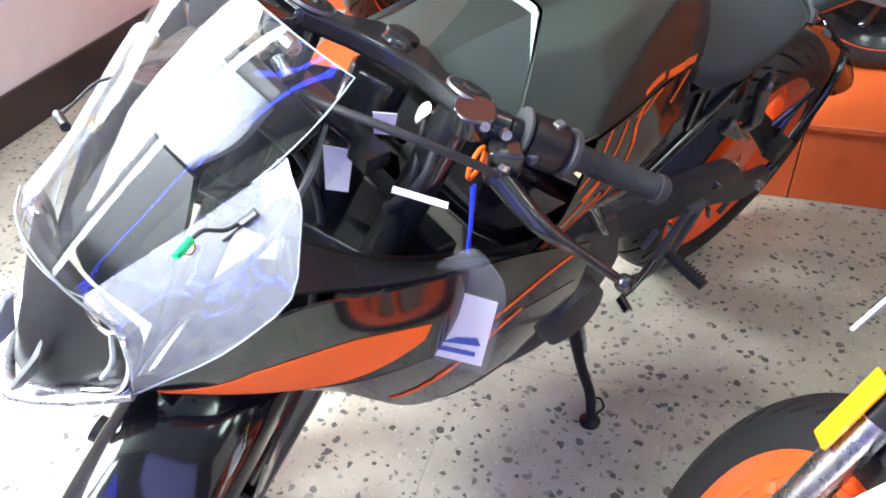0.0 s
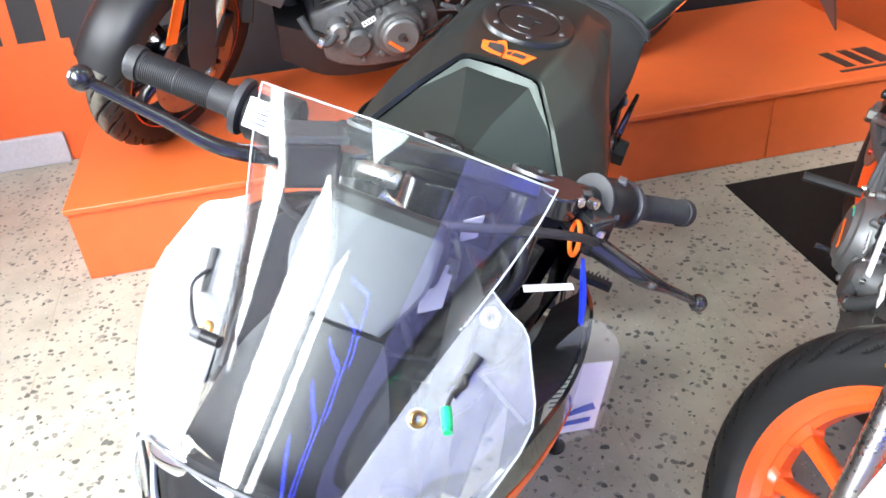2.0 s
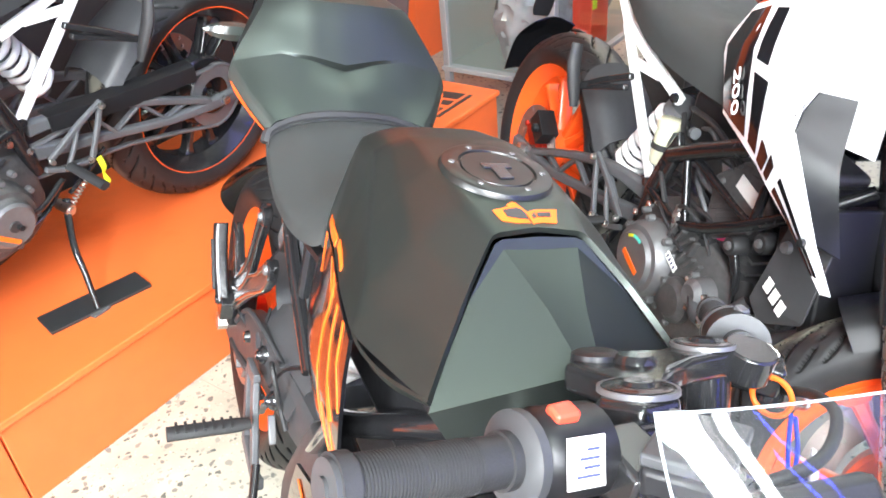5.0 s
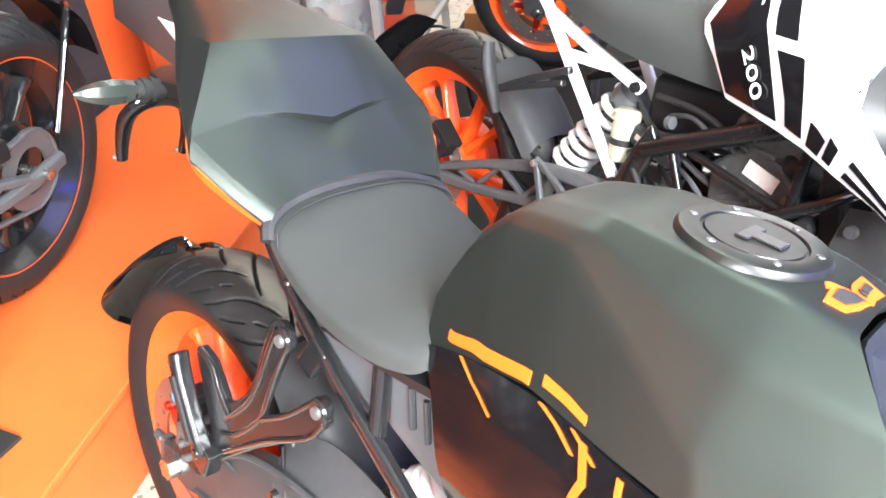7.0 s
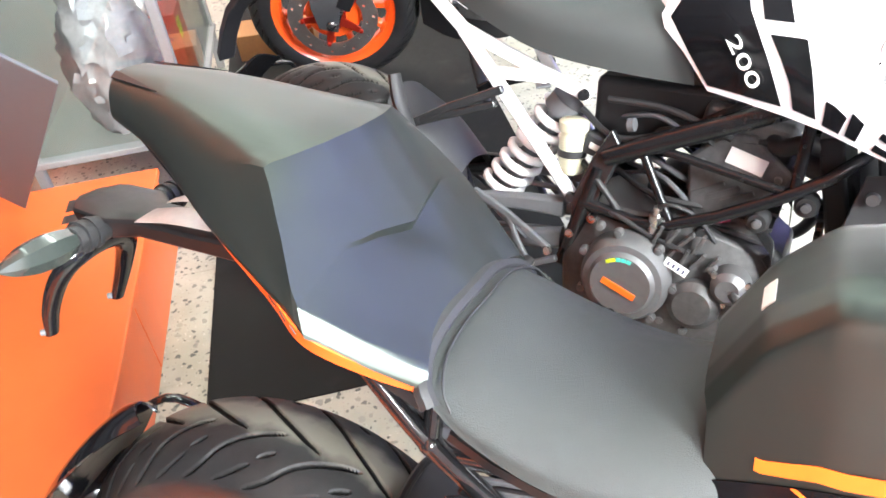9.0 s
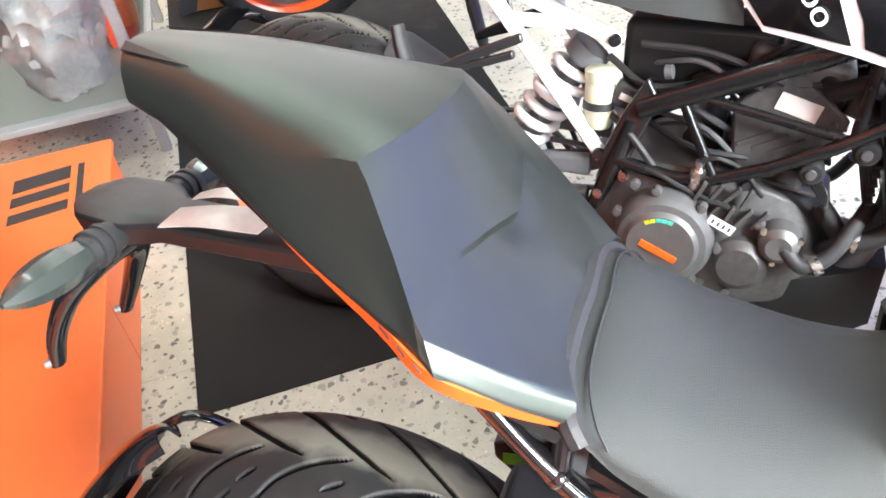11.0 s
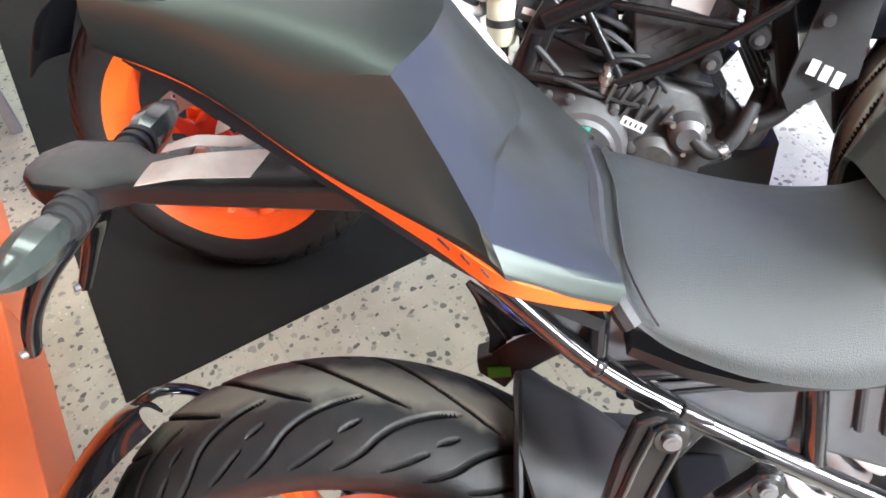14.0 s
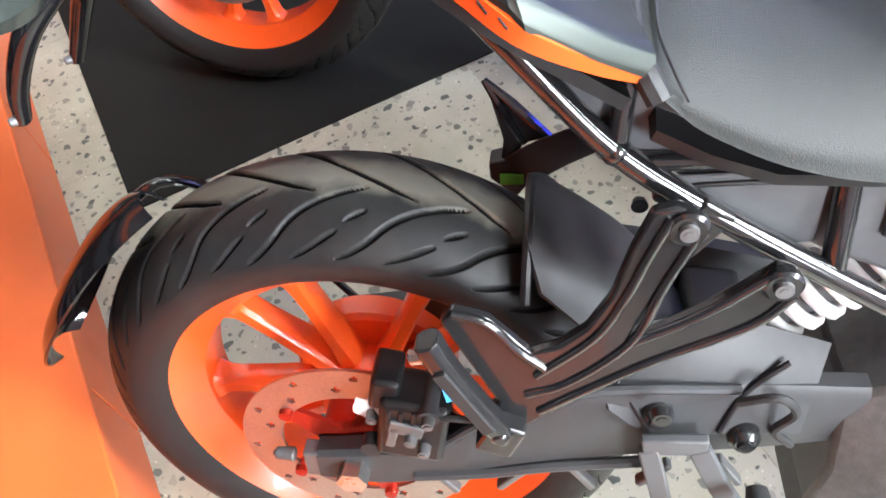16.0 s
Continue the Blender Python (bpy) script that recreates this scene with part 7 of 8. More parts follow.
# ---- naked motorcycles ----
def naked_bike(m, label, body, shroud, graphics, frame_mat, steer_by, front_y=0.0, bent_stand=False, engine_z=0.0, fork_x=0.032, number=False, tail_panel=None, wheel_mat="rim", nth=540):
    t = thing("naked_motorcycle", label, "motorcycle", m, "naked motorcycles")
    wl = "orange cast alloy wheel" if wheel_mat == "rim" else "black cast alloy wheel with orange rim stripe"
    wheel("rear_wheel", t, (0.02, 0, 0.303), 0.303, 0.150, None, nth, -0.085, 0.115, finish=wheel_mat, label=wl)
    ST = Matrix.Translation((0, front_y, 0)) @ steer((0.985, 0, 0.86), 24, steer_by)
    wheel("front_wheel", t, (1.285, 0, 0.290), 0.290, 0.112, ST, nth, 0.074, 0.150, finish=wheel_mat, label=wl)
    # subframe
    for s in (-1, 1):
        g = flat_bar(G(), [(0.29, s * 0.105, 0.775), (0.350, s * 0.108, 0.722), (0.46, s * 0.102, 0.676), (0.563, s * 0.093, 0.635), (0.572, s * 0.093, 0.630)], 0.022, 0.012, s)
        flat_bar(g, [(0.350, s * 0.110, 0.722), (0.414, s * 0.106, 0.640), (0.554, s * 0.094, 0.458), (0.560, s * 0.094, 0.449)], 0.022, 0.012, s)
        flat_bar(g, [(0.405, s * 0.104, 0.655), (0.500, s * 0.099, 0.655)], 0.020, 0.011, s)
        sf = part("subframe", g, M["white_frame"], t, "white forged subframe", 0.003)
        for p in ((0.563, 0.101, 0.635), (0.554, 0.102, 0.458)):
            part("subframe_bolt", G().bolt((p[0], s * p[1], p[2]), (0, s, 0), 0.010, 0.006), M["alloy_black"], sf)
    # trellis frame
    for s in (-1, 1):
        g = G()
        for pts, r in (([(0.612, s * 0.104, 0.540), (0.70, s * 0.120, 0.584), (0.895, s * 0.138, 0.678), (1.00, s * 0.06, 0.74)], 0.0165), ([(0.575, s * 0.105, 0.455), (0.727, s * 0.125, 0.452), (0.941, s * 0.140, 0.573), (1.02, s * 0.06, 0.66)], 0.0100),
                       ([(0.672, s * 0.118, 0.562), (0.729, s * 0.125, 0.455)], 0.0075), ([(0.706, s * 0.120, 0.570), (0.80, s * 0.130, 0.556), (0.897, s * 0.138, 0.541)], 0.0070), ([(0.905, s * 0.137, 0.680), (0.902, s * 0.139, 0.62), (0.899, s * 0.138, 0.545)], 0.0085), ([(0.600, s * 0.10, 0.520), (0.575, s * 0.10, 0.43), (0.545, s * 0.09, 0.33)], 0.0150)):
            g.tube(pts, r, 12, 3)
        part("trellis_frame", g, frame_mat, t, "tubular trellis frame")
    rad = part("radiator", G().box((0.958, 0, 0.515), (0.034, 0.235, 0.225), pose(0, 0, 0, 0, -14, 0)), M["plastic"], t, "black radiator with fine fins", 0.005)
    for k in range(14):
        part("radiator_fin", G().box((0.940, 0, 0.425 + 0.014 * k), (0.010, 0.205, 0.004), pose(0, 0, 0, 0, -14, 0)), M["plastic_mid"], rad)
    part("radiator_hose", G().tube([(0.93, -0.095, 0.60), (0.90, -0.112, 0.61), (0.868, -0.10, 0.595), (0.85, -0.07, 0.60)], 0.013, 12, 4), M["rubber"], rad)
    part("radiator_hose", G().tube([(0.945, -0.085, 0.43), (0.925, -0.118, 0.40), (0.905, -0.115, 0.37), (0.88, -0.08, 0.35)], 0.012, 12, 4), M["rubber"], rad)
    # shock
    sh = part("shock_absorber", coil(G(), (0.402, -0.045, 0.434), (0.508, -0.040, 0.588), 0.034, 0.0080, 7), M["white_frame"], t, "white coil spring shock absorber")
    part("shock_body", G().cyl((0.405, -0.045, 0.42), (0.515, -0.040, 0.60), 0.020, 18).cyl((0.505, -0.0405, 0.584), (0.520, -0.039, 0.606), 0.033, 20), M["plastic_grey"], sh)
    pot = part("fluid_pot", G().lathe([(0.495, 0.001), (0.495, 0.020), (0.500, 0.0225), (0.560, 0.0235), (0.568, 0.020), (0.570, 0.001)], 28, (0.544, -0.080, 0), True, None, "z"), M["pot"], t, "pale yellowish fluid reservoir")
    part("pot_band", G().lathe([(0.525, 0.0228), (0.525, 0.0248), (0.537, 0.0248), (0.537, 0.0228)], 28, (0.544, -0.080, 0), True, None, "z"), M["rubber"], pot)
    part("pot_lid", G().lathe([(0.569, 0.001), (0.569, 0.0250), (0.584, 0.0250), (0.587, 0.021), (0.587, 0.001)], 28, (0.544, -0.080, 0), True, None, "z"), M["pot"], pot)
    part("pot_hose", G().tube([(0.544, -0.080, 0.497), (0.548, -0.085, 0.470), (0.575, -0.09, 0.44), (0.60, -0.09, 0.40)], 0.005, 8, 4), M["rubber"], pot)
    # swingarm
    for s in (-1, 1):
        arm = None
        for rail in (((-0.05, 0.108, 0.300, 0.018), (0.05, 0.108, 0.300, 0.018), (0.20, 0.106, 0.312, 0.012), (0.36, 0.098, 0.342, 0.013), (0.54, 0.085, 0.372, 0.022)), ((0.06, 0.108, 0.312, 0.012), (0.16, 0.107, 0.352, 0.011), (0.27, 0.104, 0.392, 0.012), (0.40, 0.096, 0.425, 0.014), (0.54, 0.085, 0.430, 0.020))):
            g = G().loft([[(x, s * (y + a * 0.011), z + b * h) for a, b in ((-1, -0.8), (0, -1), (1, -0.7), (1, 0.7), (0, 1), (-1, 0.8))] for x, y, z, h in rail], 2)
            if arm is None:
                arm = part("swingarm", g, M["plastic_grey"], t, "grey cast swingarm with open ribs", 0.003)
            else:
                part("swingarm_rail", g, M["plastic_grey"], arm, bevel=0.003)
        for x0, z0, x1, z1 in ((0.14, 0.335, 0.20, 0.318), (0.20, 0.318, 0.27, 0.386), (0.27, 0.386, 0.345, 0.345), (0.345, 0.345, 0.41, 0.418), (0.41, 0.418, 0.475, 0.362)):
            part("swingarm_rib", flat_bar(G(), [(x0, s * 0.103, z0), (x1, s * 0.100, z1)], 0.009, 0.012, s), M["plastic_grey"], arm, bevel=0.0015)
    part("hugger", G().sheet(both([[(0.165, 0, 0.585), (0.170, 0.060, 0.570), (0.18, 0.085, 0.53)], [(0.25, 0, 0.535), (0.252, 0.062, 0.520), (0.255, 0.088, 0.475)], [(0.325, 0, 0.46), (0.325, 0.062, 0.445), (0.32, 0.088, 0.41)]]), 4, 4, 0.004), M["plastic_mid"], t, "dark plastic hugger")
    g = G().sheet(both([[(-0.19, 0, 0.60), (-0.18, 0.06, 0.585)], [(-0.27, 0, 0.53), (-0.258, 0.07, 0.52)], [(-0.325, 0, 0.42), (-0.31, 0.065, 0.415)]]), 4, 3, 0.003)
    part("spray_guard", g, M["gloss_black"], t, "black spray guard behind the rear tyre")
    part("guard_stay", G().tube([(-0.225, 0.06, 0.565), (-0.16, 0.10, 0.55), (-0.05, 0.112, 0.36)], 0.008, 8, 4, flat=0.6), M["gloss_black"], t)
    # drive side
    part("chain", G().tube([(0.02 + 0.085 * math.cos(a), 0.085, 0.303 + 0.085 * math.sin(a)) for a in (radians(q) for q in range(70, 291, 20))] + [(0.30, 0.085, 0.285), (0.56, 0.085, 0.315), (0.585, 0.085, 0.35), (0.56, 0.085, 0.385), (0.30, 0.085, 0.395)], 0.0075, 8, 2, True, flat=0.7), M["alloy_grey"], t, "roller chain")
    part("sprocket", G().lathe([(0.082, 0.05), (0.088, 0.05), (0.088, 0.084), (0.082, 0.084)], 44, (0.02, 0, 0.303)), M["alloy_grey"], t)
    part("chain_guard", G().sheet([[(0.10, 0.075, 0.425), (0.30, 0.075, 0.435), (0.50, 0.075, 0.450)], [(0.10, 0.108, 0.420), (0.30, 0.108, 0.430), (0.50, 0.104, 0.446)], [(0.10, 0.112, 0.385), (0.30, 0.112, 0.395), (0.50, 0.108, 0.415)]], 2, 3, 0.003), M["plastic"], t)
    # rear brake
    c = part("brake_caliper", G().box((0.075, -0.100, 0.385), (0.07, 0.045, 0.05), pose(0, 0, 0, 0, 40, 0)).bolt((0.08, -0.125, 0.385), (0, -1, 0), 0.012, 0.01), M["plastic"], t, "black rear brake caliper", 0.004)
    # engine
    g = G().loft([[(x, -w, z0), (x, w, z0), (x, w * 1.12, z0 + (z1 - z0) * 0.45), (x, w * 0.85, z1), (x, -w * 0.85, z1), (x, -w * 1.12, z0 + (z1 - z0) * 0.45)] for x, w, z0, z1 in ((0.55, 0.10, 0.275, 0.42), (0.62, 0.125, 0.25, 0.455), (0.74, 0.13, 0.245, 0.455), (0.84, 0.12, 0.26, 0.43), (0.90, 0.09, 0.29, 0.40))], 2)
    en = part("engine", g, M["engine"], t, "dark cast single-cylinder engine", 0.006)
    for s in (-1, 1):
        part("clutch_cover", G().lathe([(s * 0.12, 0.001), (s * 0.172, 0.001), (s * 0.174, 0.050), (s * 0.166, 0.056), (s * 0.164, 0.066), (s * 0.150, 0.074), (s * 0.12, 0.078)], 48, (0.672, 0, 0.352)), M["alloy_grey"] if s < 0 else M["engine"], en, "round engine cover")
        for k in range(7):
            q = 2 * math.pi * k / 7
            part("cover_bolt", G().bolt((0.672 + 0.080 * math.cos(q), s * 0.140, 0.352 + 0.080 * math.sin(q)), (0, s, 0), 0.008, 0.012), M["alloy_grey"], en)
        part("cover_mark", G().box((0.670, s * 0.1742, 0.345), (0.060, 0.002, 0.011), pose(0, 0, 0, 0, 22, 0)), M["orange_film"], en, "orange printed mark")
        if s > 0:
            part("cover_barrel", G().lathe([(0.165, 0.001), (0.186, 0.001), (0.188, 0.044), (0.182, 0.050), (0.165, 0.052)], 36, (0.672, 0, 0.352)), M["alloy_grey"], en)
            part("cover_plug", G().lathe([(0.187, 0.001), (0.190, 0.001), (0.190, 0.012), (0.187, 0.013)], 20, (0.672, 0, 0.352)), M["letter"], en)
            part("cover_mark", G().box((0.690, 0.1885, 0.330), (0.050, 0.002, 0.010), pose(0, 0, 0, 0, -40, 0)), M["orange_film"], en)
        part("case_cover", G().lathe([(s * 0.12, 0.001), (s * 0.155, 0.001), (s * 0.155, 0.030), (s * 0.145, 0.042), (s * 0.12, 0.045)], 32, (0.785, 0, 0.330)), M["engine"], en)
    part("cylinder", G().box((0.80, 0, 0.50), (0.125, 0.155, 0.16), pose(0, 0, 0, 0, 10, 0)).box((0.815, 0, 0.60), (0.14, 0.17, 0.07), pose(0, 0, 0, 0, 10, 0)), M["engine"], en, "finned cylinder and head", 0.012)
    for k in range(5):
        part("cylinder_fin", G().box((0.80 + 0.005 * k, 0, 0.445 + 0.026 * k), (0.145, 0.175, 0.006), pose(0, 0, 0, 0, 10, 0)), M["engine"], en, bevel=0.001)
    for s in (-1, 1):
        hc = part("head_cover", G().prism([(0.737, s * 0.086, 0.560), (0.790, s * 0.082, 0.606), (0.830, s * 0.080, 0.604), (0.893, s * 0.084, 0.552), (0.872, s * 0.086, 0.500), (0.774, s * 0.090, 0.450), (0.748, s * 0.090, 0.480)], (0, s * 0.014, 0)), M["engine"], en, "grey cast head cover", 0.005)
        part("cover_label", G().box((0.824, s * 0.0995, 0.566), (0.058, 0.0016, 0.026), pose(0, 0, 0, 0, 16, 0)), M["paper"], hc, "blank white label")
        for x, z in ((0.760, 0.556), (0.872, 0.545), (0.782, 0.470), (0.858, 0.510)):
            part("cover_bolt", G().bolt((x, s * 0.100, z), (0, s, 0), 0.006, 0.006), M["alloy_grey"], hc)
        part("head_mark", G().box((0.803, s * 0.1005, 0.470), (0.022, 0.002, 0.014), pose(0, 0, 0, 0, -20, 0)), M["magenta"], hc)
        for k in range(4):
            part("head_rib", G().box((0.775 + k * 0.022, s * 0.100, 0.515 - k * 0.004), (0.008, 0.008, 0.052), pose(0, 0, 0, 0, 62, 0)), M["engine"], hc, bevel=0.001)
        lb = part("case_label", G().box((0.752, s * 0.147, 0.392), (0.040, 0.0016, 0.015), pose(0, 0, 0, 0, 24, 0)), M["paper"], en, "white label with dark bars")
        for k in range(4):
            part("label_bar", G().box((0.740 + k * 0.008, s * 0.1482, 0.3972 - k * 0.0035), (0.003, 0.001, 0.007), pose(0, 0, 0, 0, 24, 0)), M["ink"], lb)
        for k in range(5):
            a = radians(200 - k * 11)
            part("cover_arc", G().box((0.672 + 0.045 * math.cos(a - 1.4), s * 0.1748, 0.352 + 0.045 * math.sin(a - 1.4)), (0.0075, 0.0012, 0.006), pose(0, 0, 0, 0, -math.degrees(a - 1.4) + 90, 0)), M["yellow_tag"] if k < 2 else M["teal"], en)
        part("frame_plate", G().prism([(0.560, s * 0.092, 0.400), (0.592, s * 0.092, 0.430), (0.640, s * 0.098, 0.556), (0.618, s * 0.098, 0.590), (0.590, s * 0.096, 0.540), (0.556, s * 0.092, 0.455)], (0, s * 0.016, 0)), M["alloy_black"], t, "black frame plate", 0.004)
        for x, z in ((0.918, 0.521), (0.856, 0.483)):
            rm = part("rubber_mount", G().lathe([(s * 0.10, 0.001), (s * 0.130, 0.001), (s * 0.130, 0.014), (s * 0.124, 0.018), (s * 0.10, 0.018)], 20, (x, 0, z)), M["rubber"], t)
            part("mount_bolt", G().bolt((x, s * 0.130, z), (0, s, 0), 0.008, 0.005), M["alloy_grey"], rm)
        part("mount_arm", G().loft([[(x, s * (y - 0.005), z - w), (x, s * (y + 0.005), z - w), (x, s * (y + 0.005), z + w), (x, s * (y - 0.005), z + w)] for x, y, z, w in ((0.856, 0.122, 0.483, 0.016), (0.885, 0.118, 0.440, 0.012), (0.890, 0.108, 0.395, 0.014))]), M["alloy_black"], t, bevel=0.003)
        sn = part("oil_sensor", G().cyl((0.705, s * 0.120, 0.435), (0.708, s * 0.128, 0.468), 0.011, 14).cyl((0.708, s * 0.128, 0.468), (0.709, s * 0.131, 0.482), 0.007, 10), M["steel"], en, "bright sensor on the case")
        part("sensor_wire", G().tube([(0.709, s * 0.131, 0.482), (0.735, s * 0.135, 0.490), (0.77, s * 0.12, 0.470), (0.80, s * 0.11, 0.43)], 0.0035, 8, 5), M["rubber"], sn)
        rng4 = random.Random(21)
        for k in range(7):
            x0, z0 = rng4.uniform(0.60, 0.70), rng4.uniform(0.50, 0.64)
            x1, z1 = x0 + rng4.uniform(0.12, 0.24), z0 + rng4.uniform(-0.08, 0.06)
            part("wire_loom", G().tube([(x0, s * 0.06, z0), ((2 * x0 + x1) / 3, s * rng4.uniform(0.085, 0.105), z0 + rng4.uniform(-0.03, 0.03)), ((x0 + 2 * x1) / 3, s * rng4.uniform(0.075, 0.10), z1 + rng4.uniform(-0.02, 0.03)), (x1, s * 0.06, z1)], rng4.uniform(0.003, 0.006), 7, 4), M["rubber"] if k % 3 else M["plastic_grey"], t)
        for x, z in ((0.60, 0.335), (0.735, 0.285), (0.805, 0.395), (0.845, 0.365), (0.62, 0.43), (0.775, 0.275)):
            part("case_bolt", G().bolt((x, s * 0.128, z), (0, s, 0), 0.0075, 0.012), M["alloy_grey"], en)
    rng5 = random.Random(31)
    for s in (-1, 1):
        for k in range(9):
            x, z = 0.715 + 0.022 * (k % 5), 0.405 + 0.030 * (k // 5) + rng5.uniform(-0.004, 0.004)
            part("case_rib", G().box((x, s * 0.132, z), (0.006, 0.012, 0.034), pose(0, 0, 0, 0, rng5.uniform(20, 40), 0)), M["engine"], en, bevel=0.001)
        pump = part("water_pump", G().lathe([(s * 0.12, 0.001), (s * 0.158, 0.001), (s * 0.160, 0.018), (s * 0.150, 0.028), (s * 0.12, 0.031)], 24, (0.835, 0, 0.375)), M["alloy_grey"], en, "small grey cast pump cover")
        for k in range(3):
            q = 2 * math.pi * k / 3 + 0.4
            part("pump_bolt", G().bolt((0.835 + 0.030 * math.cos(q), s * 0.146, 0.375 + 0.030 * math.sin(q)), (0, s, 0), 0.005, 0.006), M["steel"], pump)
        part("pump_hose", G().tube([(0.842, s * 0.150, 0.372), (0.872, s * 0.158, 0.352), (0.905, s * 0.145, 0.372), (0.930, s * 0.120, 0.420)], 0.011, 12, 5), M["plastic_mid"], en)
        part("hose_clip", G().cyl((0.882, s * 0.157, 0.352), (0.893, s * 0.152, 0.358), 0.0135, 16), M["steel"], en)
        part("engine_cable", G().tube([(0.615, s * 0.112, 0.452), (0.655, s * 0.128, 0.448), (0.700, s * 0.130, 0.430), (0.760, s * 0.140, 0.418)], 0.004, 8, 5), M["rubber"], en)
        part("plug_cap", G().cyl((0.770, s * 0.082, 0.452), (0.775, s * 0.110, 0.446), 0.012, 14).cyl((0.775, s * 0.110, 0.446), (0.777, s * 0.116, 0.444), 0.008, 10), M["rubber"], en)
        part("relay", G().box((0.585, s * 0.075, 0.548), (0.040, 0.030, 0.036), pose(0, 0, 0, 0, 18, 0)), M["plastic_mid"], t, bevel=0.004)
        part("relay_label", G().box((0.585, s * 0.0908, 0.548), (0.018, 0.0012, 0.010), pose(0, 0, 0, 0, 18, 0)), M["paper"], t)
        part("loom_band", G().cyl((0.640, s * 0.098, 0.596), (0.650, s * 0.099, 0.598), 0.011, 12), M["plastic_grey"], t)
        part("side_bolt", G().bolt((0.597, s * 0.108, 0.430), (0, s, 0), 0.009, 0.007), M["steel"], t)
        part("side_bolt", G().bolt((0.560, s * 0.108, 0.395), (0, s, 0), 0.008, 0.007), M["steel"], t)
    part("starter", G().cyl((0.70, -0.06, 0.485), (0.70, 0.06, 0.485), 0.028, 20), M["plastic"], en)
    part("coolant_hose", G().tube([(0.88, -0.09, 0.42), (0.93, -0.11, 0.38), (0.99, -0.10, 0.42), (1.02, -0.08, 0.50)], 0.015, 12, 5), M["rubber"], en)
    part("coolant_hose", G().tube([(0.86, 0.08, 0.58), (0.95, 0.10, 0.60), (1.02, 0.09, 0.58)], 0.013, 12, 5), M["rubber"], en)
    part("hose_clip", G().cyl((0.925, -0.108, 0.383), (0.938, -0.109, 0.381), 0.017, 16), M["steel"], en)
    for pts in ([(0.55, -0.06, 0.60), (0.62, -0.09, 0.57), (0.72, -0.10, 0.60), (0.82, -0.09, 0.66)], [(0.60, -0.085, 0.63), (0.70, -0.10, 0.63), (0.80, -0.11, 0.60)], [(0.56, -0.08, 0.52), (0.60, -0.11, 0.50), (0.66, -0.11, 0.43)], [(0.60, 0.085, 0.62), (0.72, 0.105, 0.60), (0.82, 0.10, 0.62)], [(0.56, 0.07, 0.54), (0.62, 0.10, 0.50), (0.70, 0.115, 0.44)]):
        part("wire_loom", G().tube(pts, 0.0055, 8, 5), M["rubber"], t)
    part("air_box", G().box((0.68, 0, 0.61), (0.22, 0.13, 0.10)), M["plastic"], t, bevel=0.012)
    part("radiator", G().box((1.035, 0, 0.50), (0.03, 0.24, 0.26), pose(0, 0, 0, 0, -14, 0)), M["plastic"], t, "black radiator", 0.004)
    for s in (-1, 1):
        part("radiator_cowl", G().sheet([[(0.985, s * 0.155, 0.590), (1.065, s * 0.145, 0.600)], [(0.957, s * 0.150, 0.448), (1.060, s * 0.140, 0.470)], [(0.976, s * 0.135, 0.412), (1.050, s * 0.130, 0.455)]], 1, 2, 0.004), M["plastic_mid"], t, "black radiator cowl", 0.001)
        part("cowl_bolt", G().bolt((0.998, s * 0.157, 0.560), (0, s, 0), 0.010, 0.006), M["alloy_grey"], t)
    for k in range(3):
        x, z = 0.982 + 0.018 * k, 0.496 - 0.009 * k
        part("cowl_mark", G().prism([(x, -0.1565, z - 0.013), (x + 0.013, -0.1555, z - 0.018), (x + 0.019, -0.1560, z + 0.004), (x + 0.006, -0.1570, z + 0.009)], (0, -0.0012, 0)), M["paper"], t)
    g = G().loft([[(x, -w, z1), (x, -w * 0.85, z0 + 0.02), (x, -w * 0.4, z0), (x, w * 0.4, z0), (x, w * 0.85, z0 + 0.02), (x, w, z1)] for x, w, z0, z1 in ((0.58, 0.10, 0.16, 0.25), (0.72, 0.12, 0.14, 0.27), (0.88, 0.115, 0.15, 0.31), (0.99, 0.07, 0.20, 0.33))], 3)
    part("belly_pan", g, M["plastic"], t, "black belly pan", sharp=30)
    part("exhaust_pipe", G().tube([(0.89, -0.03, 0.56), (0.96, -0.03, 0.52), (0.97, -0.05, 0.40), (0.90, -0.07, 0.27), (0.72, -0.08, 0.215)], 0.018, 14, 5), M["alloy_grey"], t)
    # body
    TK = both([
        [(0.66, 0, 0.80), (0.66, 0.06, 0.795), (0.665, 0.09, 0.76), (0.67, 0.095, 0.70)],
        [(0.74, 0, 0.88), (0.74, 0.075, 0.872), (0.75, 0.12, 0.82), (0.755, 0.118, 0.71)],
        [(0.86, 0, 0.92), (0.86, 0.09, 0.91), (0.865, 0.145, 0.85), (0.87, 0.145, 0.73)],
        [(0.96, 0, 0.90), (0.96, 0.08, 0.89), (0.97, 0.14, 0.83), (0.975, 0.14, 0.72)],
        [(1.02, 0, 0.83), (1.02, 0.07, 0.82), (1.025, 0.10, 0.78), (1.03, 0.10, 0.71)],
    ])
    part("fuel_tank", G().sheet(TK, 4, 4, 0.006), body, t, "fuel tank")
